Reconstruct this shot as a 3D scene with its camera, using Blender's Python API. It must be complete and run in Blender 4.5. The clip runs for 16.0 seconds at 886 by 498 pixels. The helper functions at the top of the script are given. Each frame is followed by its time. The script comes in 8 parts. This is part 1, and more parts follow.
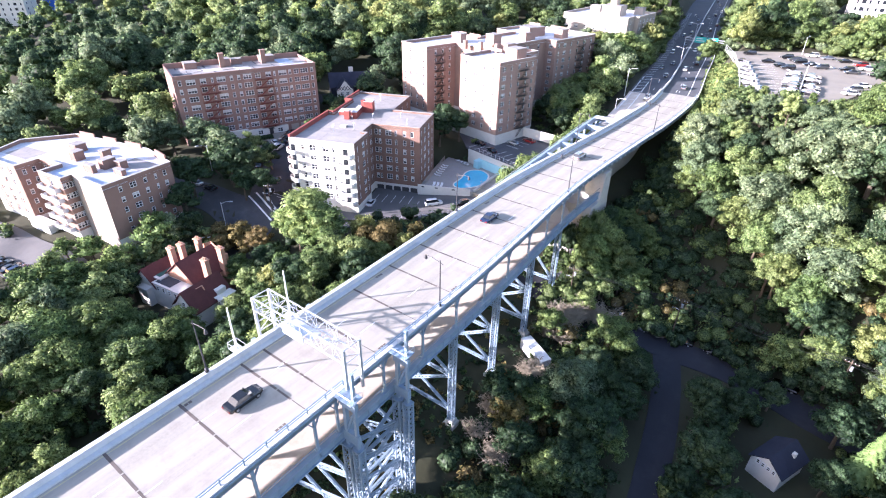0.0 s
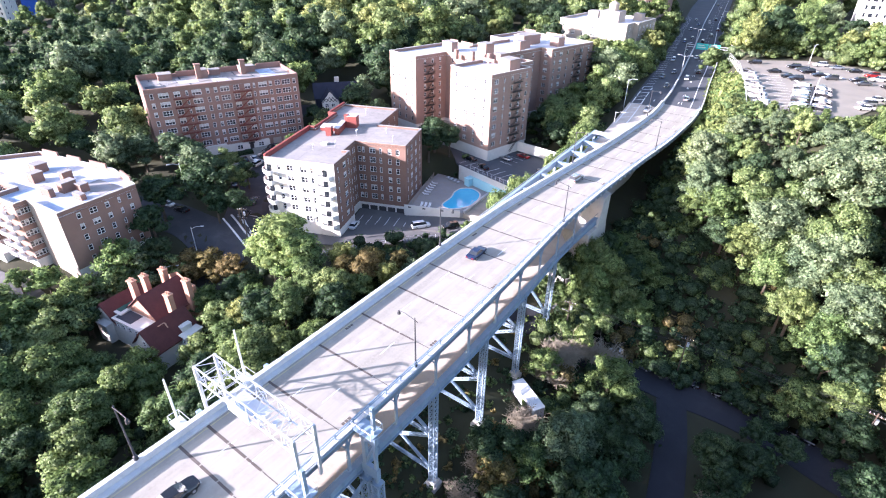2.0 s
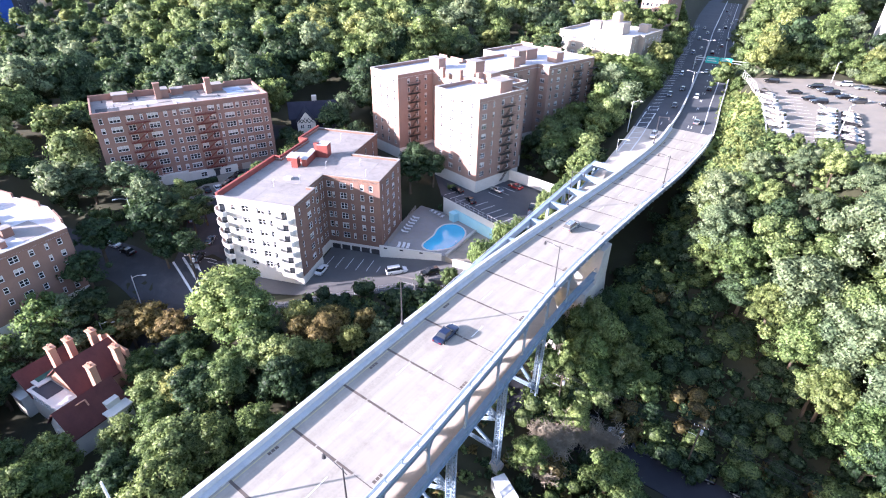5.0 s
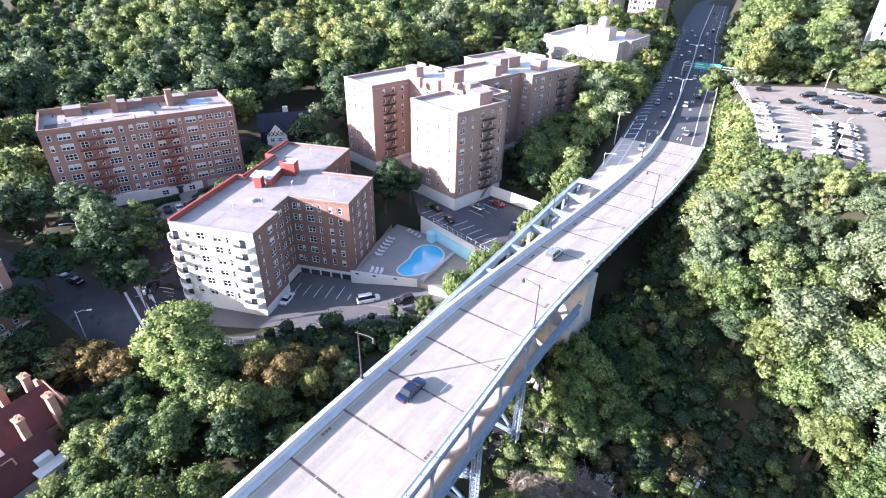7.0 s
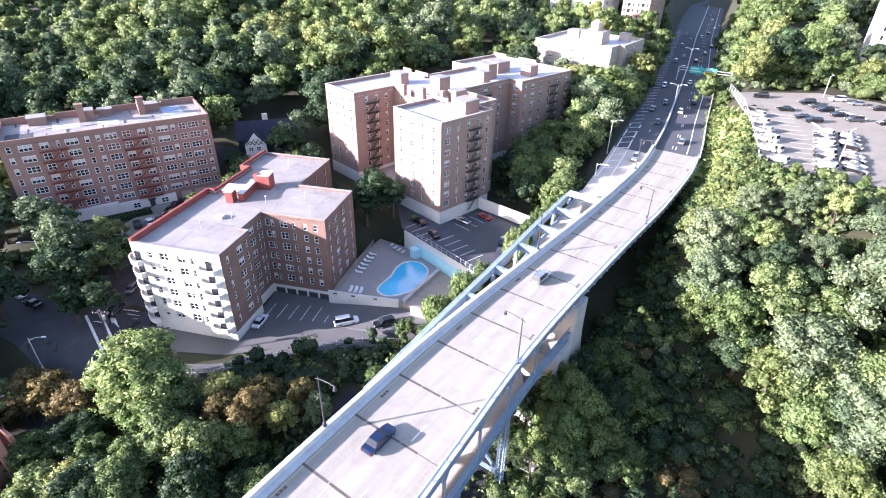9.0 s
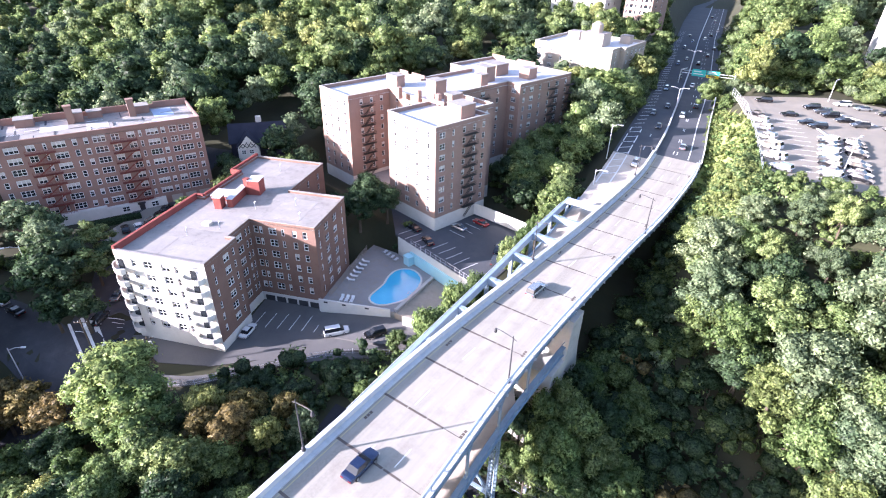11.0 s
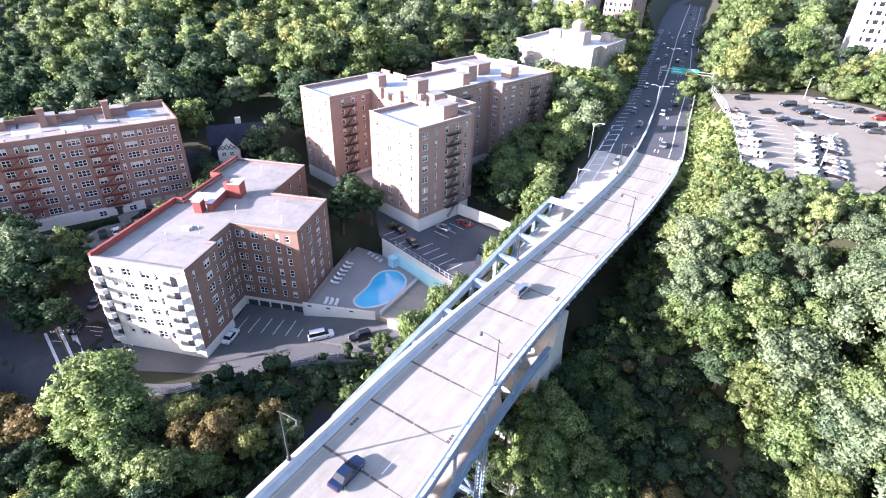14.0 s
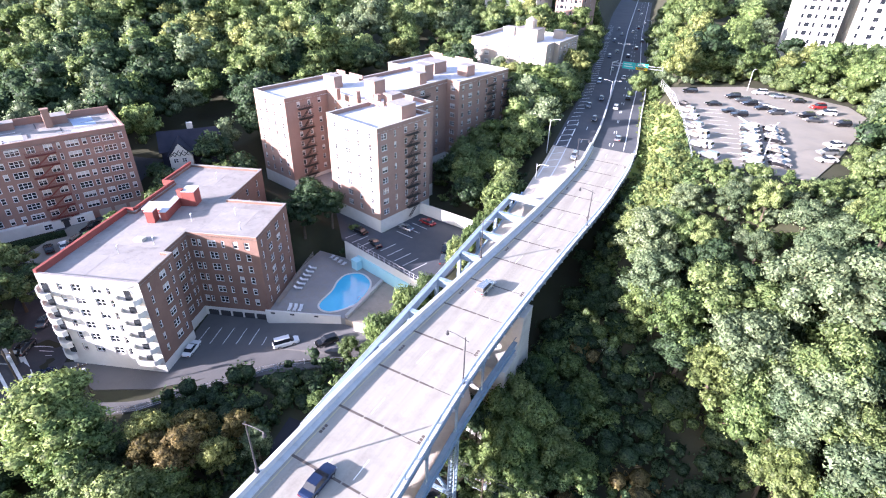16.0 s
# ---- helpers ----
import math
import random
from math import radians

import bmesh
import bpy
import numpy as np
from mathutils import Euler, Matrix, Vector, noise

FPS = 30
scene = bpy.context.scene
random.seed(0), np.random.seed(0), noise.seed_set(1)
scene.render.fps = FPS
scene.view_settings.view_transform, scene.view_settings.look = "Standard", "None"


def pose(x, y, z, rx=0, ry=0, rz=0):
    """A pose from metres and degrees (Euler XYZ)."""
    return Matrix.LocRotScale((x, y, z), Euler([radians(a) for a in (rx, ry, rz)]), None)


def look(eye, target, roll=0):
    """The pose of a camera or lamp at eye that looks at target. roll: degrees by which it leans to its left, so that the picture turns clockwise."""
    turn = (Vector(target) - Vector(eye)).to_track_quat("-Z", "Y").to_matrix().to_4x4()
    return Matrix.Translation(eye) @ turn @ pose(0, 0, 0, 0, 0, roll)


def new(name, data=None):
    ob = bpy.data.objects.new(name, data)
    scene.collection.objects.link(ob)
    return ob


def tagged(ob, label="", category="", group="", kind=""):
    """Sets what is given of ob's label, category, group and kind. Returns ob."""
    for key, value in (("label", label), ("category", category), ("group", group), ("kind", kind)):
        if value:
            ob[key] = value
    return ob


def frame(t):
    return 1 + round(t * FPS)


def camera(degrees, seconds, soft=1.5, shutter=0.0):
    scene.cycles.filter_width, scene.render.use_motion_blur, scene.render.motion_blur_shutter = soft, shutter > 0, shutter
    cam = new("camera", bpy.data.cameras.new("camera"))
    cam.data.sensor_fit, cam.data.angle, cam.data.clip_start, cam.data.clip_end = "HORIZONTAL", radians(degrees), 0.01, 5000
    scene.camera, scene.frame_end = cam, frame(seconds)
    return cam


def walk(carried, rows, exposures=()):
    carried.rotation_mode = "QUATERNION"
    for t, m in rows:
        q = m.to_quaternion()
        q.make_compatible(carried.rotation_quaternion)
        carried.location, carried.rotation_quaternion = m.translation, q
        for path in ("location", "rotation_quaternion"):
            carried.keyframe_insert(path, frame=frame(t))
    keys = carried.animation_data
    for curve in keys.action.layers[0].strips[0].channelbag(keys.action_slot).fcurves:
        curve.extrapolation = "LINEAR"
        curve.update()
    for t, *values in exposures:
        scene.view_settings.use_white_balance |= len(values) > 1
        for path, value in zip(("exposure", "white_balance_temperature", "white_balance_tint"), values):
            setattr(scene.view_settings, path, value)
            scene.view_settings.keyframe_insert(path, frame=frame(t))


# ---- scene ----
cam = camera(80.7, 16.0, soft=1.1)
EXPOSURE = 2.28
PATH = [
    (0, (-0.012, 0.048, 47.778), (-1.024, 1.433, 46.749), 0.9),
    (0.5, (-1.073, 2.453, 48.023), (-2.087, 3.837, 46.995), 0.9),
    (1, (-2.139, 5.104, 48.222), (-3.15, 6.491, 47.196), 0.9),
    (1.5, (-3.378, 8.025, 48.491), (-4.386, 9.414, 47.464), 0.9),
    (2, (-4.684, 11.231, 48.722), (-5.692, 12.62, 47.695), 0.9),
    (2.5, (-6.096, 14.592, 49.028), (-7.107, 15.977, 48.0), 0.9),
    (3, (-7.424, 18.013, 49.331), (-8.44, 19.395, 48.302), 0.9),
    (3.5, (-8.675, 21.338, 49.666), (-9.693, 22.719, 48.638), 0.9),
    (4, (-9.748, 24.709, 49.951), (-10.768, 26.089, 48.924), 1.0),
    (6.5, (-14.579, 38.971, 50.769), (-15.585, 40.364, 49.746), 1.2),
    (7, (-15.256, 41.34, 50.832), (-16.247, 42.744, 49.81), 1.1),
    (7.5, (-15.934, 43.534, 50.86), (-16.916, 44.946, 49.839), 1.1),
    (8, (-16.481, 45.5, 50.872), (-17.462, 46.913, 49.851), 1.1),
    (8.5, (-16.827, 47.499, 50.921), (-17.809, 48.911, 49.9), 1.2),
    (9, (-17.333, 49.269, 50.858), (-18.313, 50.683, 49.838), 1.2),
    (9.5, (-17.706, 50.893, 50.922), (-18.685, 52.307, 49.902), 1.2),
    (12, (-17.969, 53.429, 51.177), (-18.956, 54.837, 50.154), 1.6),
    (12.5, (-17.984, 53.498, 51.348), (-18.967, 54.907, 50.323), 1.7),
    (13, (-18.139, 53.561, 51.444), (-19.14, 54.955, 50.416), 1.7),
    (13.5, (-18.13, 53.693, 51.53), (-19.104, 55.105, 50.502), 1.6),
    (14, (-18.311, 53.763, 51.527), (-19.244, 55.202, 50.499), 1.6),
    (14.5, (-18.212, 53.925, 51.585), (-19.108, 55.387, 50.556), 1.6),
    (15, (-18.289, 53.925, 51.708), (-19.148, 55.409, 50.678), 1.6),
    (15.5, (-18.258, 53.992, 51.79), (-19.093, 55.487, 50.759), 1.6),
    (16, (-18.169, 53.982, 51.808), (-18.985, 55.489, 50.777), 1.5),
]
walk(cam, [(t, look(eye, target, roll)) for t, eye, target, roll in PATH], exposures=[(0.0, EXPOSURE, 5650, 28), (16.0, EXPOSURE, 5650, 28)])

# ---- world and sun ----
SUN_EL, SUN_AZ = 15.8, (-0.63, -0.777)  # the sun stands behind and to the west of the bridge
world = bpy.data.worlds.new("sky")
scene.world = world
world.use_nodes = True
wn = world.node_tree.nodes
sky = wn.new("ShaderNodeTexSky")
sky.sky_type, sky.sun_disc = "NISHITA", False
sky.sun_elevation, sky.sun_rotation = radians(SUN_EL), math.atan2(SUN_AZ[0], SUN_AZ[1])
sky.air_density, sky.dust_density = 1.3, 1.5
world.node_tree.links.new(sky.outputs[0], wn["Background"].inputs[0])
wn["Background"].inputs[1].default_value = 0.100
sun = new("sun", bpy.data.lights.new("sun", "SUN"))
sun.data.energy, sun.data.angle, sun.data.color = 5.0, radians(0.6), (1.0, 0.91, 0.80)
sun.matrix_world = look((SUN_AZ[0] * 300, SUN_AZ[1] * 300, 300 * math.tan(radians(SUN_EL))), (0, 0, 0))


# ---- mesh helpers ----
class Mesh:
    """Collects corners and faces for one mesh; m is the material slot."""

    def __init__(self):
        self.v, self.f, self.m = [], [], []

    def face(self, pts, m=0):
        k = len(self.v)
        self.v += [tuple(p) for p in pts]
        self.f.append(tuple(range(k, k + len(pts))))
        self.m.append(m)
        return self

    def grid8(self, p, m=0):
        k = len(self.v)
        self.v += [tuple(q) for q in p]
        for f in ((0, 3, 2, 1), (4, 5, 6, 7), (0, 1, 5, 4), (1, 2, 6, 5), (2, 3, 7, 6), (3, 0, 4, 7)):
            self.f.append(tuple(k + i for i in f))
            self.m.append(m)
        return self

    def box(self, x0, x1, y0, y1, z0, z1, m=0):
        return self.grid8([(x0, y0, z0), (x1, y0, z0), (x1, y1, z0), (x0, y1, z0), (x0, y0, z1), (x1, y0, z1), (x1, y1, z1), (x0, y1, z1)], m)

    def beam(self, a, b, w, h, m=0, up=(0, 0, 1)):
        a, b = Vector(a), Vector(b)
        d = (b - a).normalized()
        s = d.cross(Vector(up))
        s = (s if s.length > 1e-3 else Vector((1, 0, 0))).normalized()
        t = s.cross(d)
        s, t = s * w / 2, t * h / 2
        return self.grid8([a - s - t, a + s - t, a + s + t, a - s + t, b - s - t, b + s - t, b + s + t, b - s + t], m)

    def tube(self, pts, radii, n=8, m=0, cap=True):
        k, pts = len(self.v), [Vector(p) for p in pts]
        if isinstance(radii, (int, float)):
            radii = [radii] * len(pts)
        for i, p in enumerate(pts):
            d = (pts[min(i + 1, len(pts) - 1)] - pts[max(i - 1, 0)]).normalized()
            s = d.cross(Vector((0, 0, 1)))
            s = (s if s.length > 1e-3 else Vector((1, 0, 0))).normalized()
            t = d.cross(s)
            for j in range(n):
                a = 2 * math.pi * j / n
                self.v.append(tuple(p + (s * math.cos(a) + t * math.sin(a)) * radii[i]))
        for i in range(len(pts) - 1):
            for j in range(n):
                self.f.append((k + i * n + j, k + i * n + (j + 1) % n, k + (i + 1) * n + (j + 1) % n, k + (i + 1) * n + j))
                self.m.append(m)
        if cap:
            self.f += [tuple(k + j for j in reversed(range(n))), tuple(k + (len(pts) - 1) * n + j for j in range(n))]
            self.m += [m, m]
        return self

    def prism(self, poly, z0, z1, m=0, top=None, bottom=True):
        n = len(poly)
        for i in range(n):
            a, b = poly[i], poly[(i + 1) % n]
            self.face([(*a, z0), (*b, z0), (*b, z1), (*a, z1)], m)
        self.face([(*p, z1) for p in poly], m if top is None else top)
        if bottom:
            self.face([(*p, z0) for p in reversed(poly)], m)
        return self

    def make(self, name, *mats, smooth=False):
        me = bpy.data.meshes.new(name)
        me.from_pydata(self.v, [], self.f)
        for mt in mats:
            me.materials.append(mt)
        if len(mats) > 1:
            me.polygons.foreach_set("material_index", self.m)
        if smooth:
            me.polygons.foreach_set("use_smooth", [True] * len(self.f))
        me.update()
        return me


def thing(name, m, label, category, group="", kind=""):
    """A thing's Empty, at its base."""
    ob = new(name)
    ob.empty_display_size = 0.3
    ob.matrix_world = m
    return tagged(ob, label, category, group, kind)


def part(name, data, material, parent, label="", m=None, smooth=False):
    """One mesh object under a thing or a part. data: a Mesh or finished mesh data."""
    if isinstance(data, Mesh):
        mats = material if isinstance(material, (tuple, list)) else (material,)
        data = data.make(name, *mats, smooth=smooth)
    ob = new(name, data)
    ob.parent = parent
    if m is not None:
        ob.matrix_basis = m
    return tagged(ob, label)


def solo(name, data, material, label, category="", group="", kind="", m=None, smooth=False):
    """A top-level thing that is one mesh."""
    mats = material if isinstance(material, (tuple, list)) else (material,)
    ob = new(name, data.make(name, *mats, smooth=smooth) if isinstance(data, Mesh) else data)
    if m is not None:
        ob.matrix_world = m
    return tagged(ob, label, category, group, kind)


def smooth_step(a, b, x):
    t = min(1.0, max(0.0, (x - a) / (b - a)))
    return t * t * (3 - 2 * t)


def along(knots, y):
    """A smooth line through (y, value) knots."""
    ys, vs = [k[0] for k in knots], [k[1] for k in knots]
    return sum(float(np.interp(y + o, ys, vs)) * w for o, w in ((-9, 1), (-4.5, 2), (0, 3), (4.5, 2), (9, 1))) / 9


# ---- materials ----
def surface(name, a, b, rough=0.8, grain=6.0, patch=0.25, bump=0.3, metal=0.0, stain=None, stain_amount=0.35, spec=0.3, random_by=None, spread=0.15, streak=None):
    """Two colours mixed by fine grain and by broad patches, with relief; stain adds a third colour in blotches."""
    mt = bpy.data.materials.new(name)
    mt.use_nodes = True
    nt, ns = mt.node_tree, mt.node_tree.nodes
    bs, ln = ns["Principled BSDF"], mt.node_tree.links.new
    geo = ns.new("ShaderNodeNewGeometry")

    def cloud(scale, detail=4.0, soft=0.55):
        n = ns.new("ShaderNodeTexNoise")
        n.inputs["Scale"].default_value, n.inputs["Detail"].default_value, n.inputs["Roughness"].default_value = scale, detail, soft
        ln(geo.outputs["Position"], n.inputs["Vector"])
        return n.outputs["Fac"]

    def mix(f, x, y):
        n = ns.new("ShaderNodeMix")
        n.data_type = "RGBA"
        for socket, value in ((n.inputs[0], f), (n.inputs[6], x), (n.inputs[7], y)):
            if isinstance(value, (tuple, list)):
                socket.default_value = (*value[:3], 1)
            elif isinstance(value, float):
                socket.default_value = value
            else:
                ln(value, socket)
        return n.outputs[2]

    def ramp(f, lo, hi):
        n = ns.new("ShaderNodeMapRange")
        n.inputs[1].default_value, n.inputs[2].default_value = lo, hi
        ln(f, n.inputs[0])
        return n.outputs[0]

    fine, broad = cloud(grain), cloud(patch, 5.0, 0.6)
    if streak:
        mp = ns.new("ShaderNodeMapping")
        mp.inputs["Scale"].default_value = streak
        ln(geo.outputs["Position"], mp.inputs["Vector"])
        ln(mp.outputs[0], broad.node.inputs["Vector"])
        broad.node.inputs["Scale"].default_value = 1.0
    half = tuple((p + q) / 2 for p, q in zip(a, b))
    col = mix(ramp(broad, 0.35, 0.65), a, b)
    col = mix(ramp(fine, 0.3, 0.75), col, half)
    if stain:
        n = ns.new("ShaderNodeMath")
        n.operation = "MULTIPLY"
        n.inputs[1].default_value = stain_amount
        ln(ramp(cloud(patch * 2.7, 6.0, 0.7), 0.5, 0.72), n.inputs[0])
        col = mix(n.outputs[0], col, stain)
    if random_by:
        r = geo.outputs["Random Per Island"] if random_by == "island" else ns.new("ShaderNodeObjectInfo").outputs["Random"]
        h = ns.new("ShaderNodeHueSaturation")
        ln(ramp(r, -0.0, 1.0), h.inputs["Value"])
        mr = h.inputs["Value"].links[0].from_node
        mr.inputs[3].default_value, mr.inputs[4].default_value = 1 - spread, 1 + spread
        ln(col, h.inputs["Color"])
        col = h.outputs[0]
    ln(col, bs.inputs["Base Color"])
    bs.inputs["Roughness"].default_value, bs.inputs["Metallic"].default_value = rough, metal
    bs.inputs["Specular IOR Level"].default_value = spec
    if bump:
        bm = ns.new("ShaderNodeBump")
        bm.inputs["Strength"].default_value, bm.inputs["Distance"].default_value = bump, 0.05
        ln(fine, bm.inputs["Height"])
        ln(bm.outputs[0], bs.inputs["Normal"])
    return mt


def foliage(name, dark, light, spread=0.34, fine=0.0):
    """Leaves: diffuse with light shining through, varied from tree to tree and from leaf to leaf."""
    mt = bpy.data.materials.new(name)
    mt.use_nodes = True
    ns, ln = mt.node_tree.nodes, mt.node_tree.links.new
    ns.remove(ns["Principled BSDF"])
    geo, obj = ns.new("ShaderNodeNewGeometry"), ns.new("ShaderNodeObjectInfo")
    n = ns.new("ShaderNodeTexNoise")
    n.inputs["Scale"].default_value, n.inputs["Detail"].default_value = (fine, 4.0) if fine else (0.28, 2.0)
    ln(geo.outputs["Position"], n.inputs["Vector"])
    add = ns.new("ShaderNodeMath")
    add.operation = "MULTIPLY_ADD"
    ln(geo.outputs["Random Per Island"], add.inputs[0])
    add.inputs[1].default_value = 0.35
    ln(n.outputs["Fac"], add.inputs[2])
    ramp = ns.new("ShaderNodeMapRange")
    ramp.inputs[1].default_value, ramp.inputs[2].default_value = 0.36, 0.92
    ln(add.outputs[0], ramp.inputs[0])
    mix = ns.new("ShaderNodeMix")
    mix.data_type = "RGBA"
    mix.inputs[6].default_value, mix.inputs[7].default_value = (*dark, 1), (*light, 1)
    ln(ramp.outputs[0], mix.inputs[0])
    hue = ns.new("ShaderNodeHueSaturation")
    r1, r2 = ns.new("ShaderNodeMapRange"), ns.new("ShaderNodeMapRange")
    drift = ns.new("ShaderNodeTexNoise")
    drift.inputs["Scale"].default_value, drift.inputs["Detail"].default_value = 0.11, 1.0
    ln(geo.outputs["Position"], drift.inputs["Vector"])
    both = ns.new("ShaderNodeMath")
    both.operation = "MULTIPLY_ADD"
    ln(obj.outputs["Random"], both.inputs[0])
    both.inputs[1].default_value = 0.5
    ln(drift.outputs["Fac"], both.inputs[2])
    r1.inputs[1].default_value, r1.inputs[2].default_value = 0.35, 1.15
    ln(both.outputs[0], r1.inputs[0])
    ln(obj.outputs["Random"], r2.inputs[0])
    r1.inputs[3].default_value, r1.inputs[4].default_value = 1 - spread, 1 + spread
    r2.inputs[3].default_value, r2.inputs[4].default_value = 0.518, 0.482
    ln(r1.outputs[0], hue.inputs["Value"])
    ln(r2.outputs[0], hue.inputs["Hue"])
    ln(mix.outputs[2], hue.inputs["Color"])
    d, t, m = ns.new("ShaderNodeBsdfDiffuse"), ns.new("ShaderNodeBsdfTranslucent"), ns.new("ShaderNodeMixShader")
    g, m2 = ns.new("ShaderNodeBsdfGlossy"), ns.new("ShaderNodeMixShader")
    g.inputs["Roughness"].default_value = 0.5
    for s in (d, t):
        ln(hue.outputs[0], s.inputs["Color"])
    if fine:
        bump = ns.new("ShaderNodeBump")
        bump.inputs["Strength"].default_value, bump.inputs["Distance"].default_value = 1.0, 0.6
        ln(n.outputs["Fac"], bump.inputs["Height"])
        ln(bump.outputs[0], d.inputs["Normal"])
        add.inputs[1].default_value = 0.1
        ramp.inputs[1].default_value, ramp.inputs[2].default_value = 0.42, 0.72
    m.inputs[0].default_value, m2.inputs[0].default_value = 0.32, 0.012
    ln(d.outputs[0], m.inputs[1])
    ln(t.outputs[0], m.inputs[2])
    ln(m.outputs[0], m2.inputs[1])
    ln(g.outputs[0], m2.inputs[2])
    ln(m2.outputs[0], ns["Material Output"].inputs["Surface"])
    return mt


def glass(name, tint, rough=0.08):
    mt = bpy.data.materials.new(name)
    mt.use_nodes = True
    bs = mt.node_tree.nodes["Principled BSDF"]
    bs.inputs["Base Color"].default_value = (*tint, 1)
    bs.inputs["Roughness"].default_value = rough
    bs.inputs["Specular IOR Level"].default_value = 0.8
    return mt


M_DECK = surface("deck_concrete", (0.245, 0.227, 0.196), (0.395, 0.370, 0.322), 0.85, 3.0, 0.12, 0.15, stain=(0.23, 0.20, 0.182), stain_amount=0.55, streak=(0.55, 0.035, 1.0))
M_LOWER = surface("lower_deck_concrete", (0.44, 0.385, 0.32), (0.55, 0.485, 0.415), 0.85, 3.0, 0.15, 0.15, stain=(0.25, 0.21, 0.17))
M_PARAPET = surface("parapet_concrete", (0.46, 0.47, 0.48), (0.58, 0.59, 0.60), 0.8, 4.0, 0.4, 0.2, stain=(0.28, 0.28, 0.28))
M_PIER = surface("pier_concrete", (0.42, 0.40, 0.37), (0.56, 0.54, 0.50), 0.85, 2.0, 0.2, 0.3, stain=(0.25, 0.23, 0.2))
M_STEEL = surface("painted_steel", (0.18, 0.25, 0.33), (0.26, 0.34, 0.42), 0.5, 5.0, 0.5, 0.08, spec=0.5, stain=(0.30, 0.28, 0.26), stain_amount=0.25)
M_GALV = surface("galvanised_steel", (0.50, 0.52, 0.55), (0.62, 0.64, 0.67), 0.42, 8.0, 0.7, 0.05, metal=0.4, spec=0.5)
M_BLACKSTEEL = surface("dark_painted_steel", (0.035, 0.035, 0.04), (0.06, 0.06, 0.065), 0.5, 8.0, 1.0, 0.05)
M_JOINT = surface("joint_rubber", (0.075, 0.062, 0.055), (0.14, 0.115, 0.10), 0.8, 8.0, 0.8, 0.2)
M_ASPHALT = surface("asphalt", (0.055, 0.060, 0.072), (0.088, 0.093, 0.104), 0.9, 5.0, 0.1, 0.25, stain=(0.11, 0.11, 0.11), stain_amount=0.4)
# asphalt again, with the valley's shade put into its colour
M_SHADEDROAD = surface("shaded_road_asphalt", (0.022, 0.023, 0.030), (0.036, 0.037, 0.046), 0.9, 5.0, 0.1, 0.25, stain=(0.06, 0.06, 0.065), stain_amount=0.3)
M_STREET = surface("street_asphalt", (0.045, 0.046, 0.052), (0.068, 0.068, 0.074), 0.9, 5.0, 0.1, 0.25, stain=(0.12, 0.115, 0.115), stain_amount=0.35)
M_LOT = surface("lot_asphalt", (0.095, 0.094, 0.096), (0.145, 0.14, 0.138), 0.9, 4.0, 0.12, 0.25, stain=(0.09, 0.09, 0.09), stain_amount=0.4)
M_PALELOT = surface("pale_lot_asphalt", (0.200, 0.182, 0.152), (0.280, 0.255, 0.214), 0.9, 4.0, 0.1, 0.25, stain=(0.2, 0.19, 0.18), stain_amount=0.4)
M_WORN = surface("worn_road_paint", (0.68, 0.67, 0.65), (0.80, 0.79, 0.77), 0.7, 4.0, 0.8, 0.05, stain=(0.38, 0.35, 0.33), stain_amount=0.7)
M_LINE = surface("road_paint", (0.62, 0.62, 0.62), (0.75, 0.75, 0.74), 0.7, 6.0, 0.8, 0.05, stain=(0.3, 0.3, 0.3), stain_amount=0.4)
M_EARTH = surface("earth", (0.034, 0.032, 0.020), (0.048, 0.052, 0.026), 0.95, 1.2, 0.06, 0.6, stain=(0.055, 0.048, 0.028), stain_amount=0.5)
M_GRASS = surface("grass", (0.22, 0.27, 0.07), (0.32, 0.36, 0.11), 0.95, 2.5, 0.1, 0.8, stain=(0.22, 0.2, 0.08), stain_amount=0.5)
M_PATIO = surface("pool_terrace", (0.24, 0.232, 0.228), (0.33, 0.315, 0.305), 0.85, 3.0, 0.2, 0.15, stain=(0.30, 0.25, 0.18), stain_amount=0.5)
M_DIRT = surface("sandy_yard", (0.27, 0.235, 0.19), (0.37, 0.32, 0.26), 0.95, 2.0, 0.15, 0.3, stain=(0.19, 0.165, 0.13), stain_amount=0.6)
M_BRICK_A = surface("red_brown_brick", (0.235, 0.148, 0.122), (0.30, 0.19, 0.158), 0.9, 7.0, 0.18, 0.4, stain=(0.20, 0.12, 0.095))
M_BRICK_B = surface("dark_red_brick", (0.175, 0.106, 0.084), (0.235, 0.146, 0.114), 0.9, 7.0, 0.18, 0.4, stain=(0.12, 0.06, 0.05))
M_BRICK_C = surface("tan_pink_brick", (0.275, 0.185, 0.15), (0.335, 0.23, 0.19), 0.9, 7.0, 0.15, 0.4, stain=(0.21, 0.14, 0.115))
M_BRICK_D = surface("brown_brick", (0.225, 0.142, 0.112), (0.285, 0.182, 0.145), 0.9, 7.0, 0.15, 0.4, stain=(0.17, 0.105, 0.085))
M_TAN = surface("pale_tan_brick", (0.33, 0.285, 0.245), (0.40, 0.35, 0.305), 0.9, 6.0, 0.12, 0.3, stain=(0.38, 0.33, 0.28))
M_WHITE = surface("white_paint", (0.60, 0.58, 0.535), (0.70, 0.68, 0.635), 0.7, 5.0, 0.3, 0.15, stain=(0.5, 0.49, 0.45), stain_amount=0.4)
M_ROOF = surface("silver_coated_roof", (0.42, 0.43, 0.47), (0.62, 0.62, 0.64), 0.7, 1.5, 0.22, 0.2, stain=(0.27, 0.27, 0.29), stain_amount=0.75)
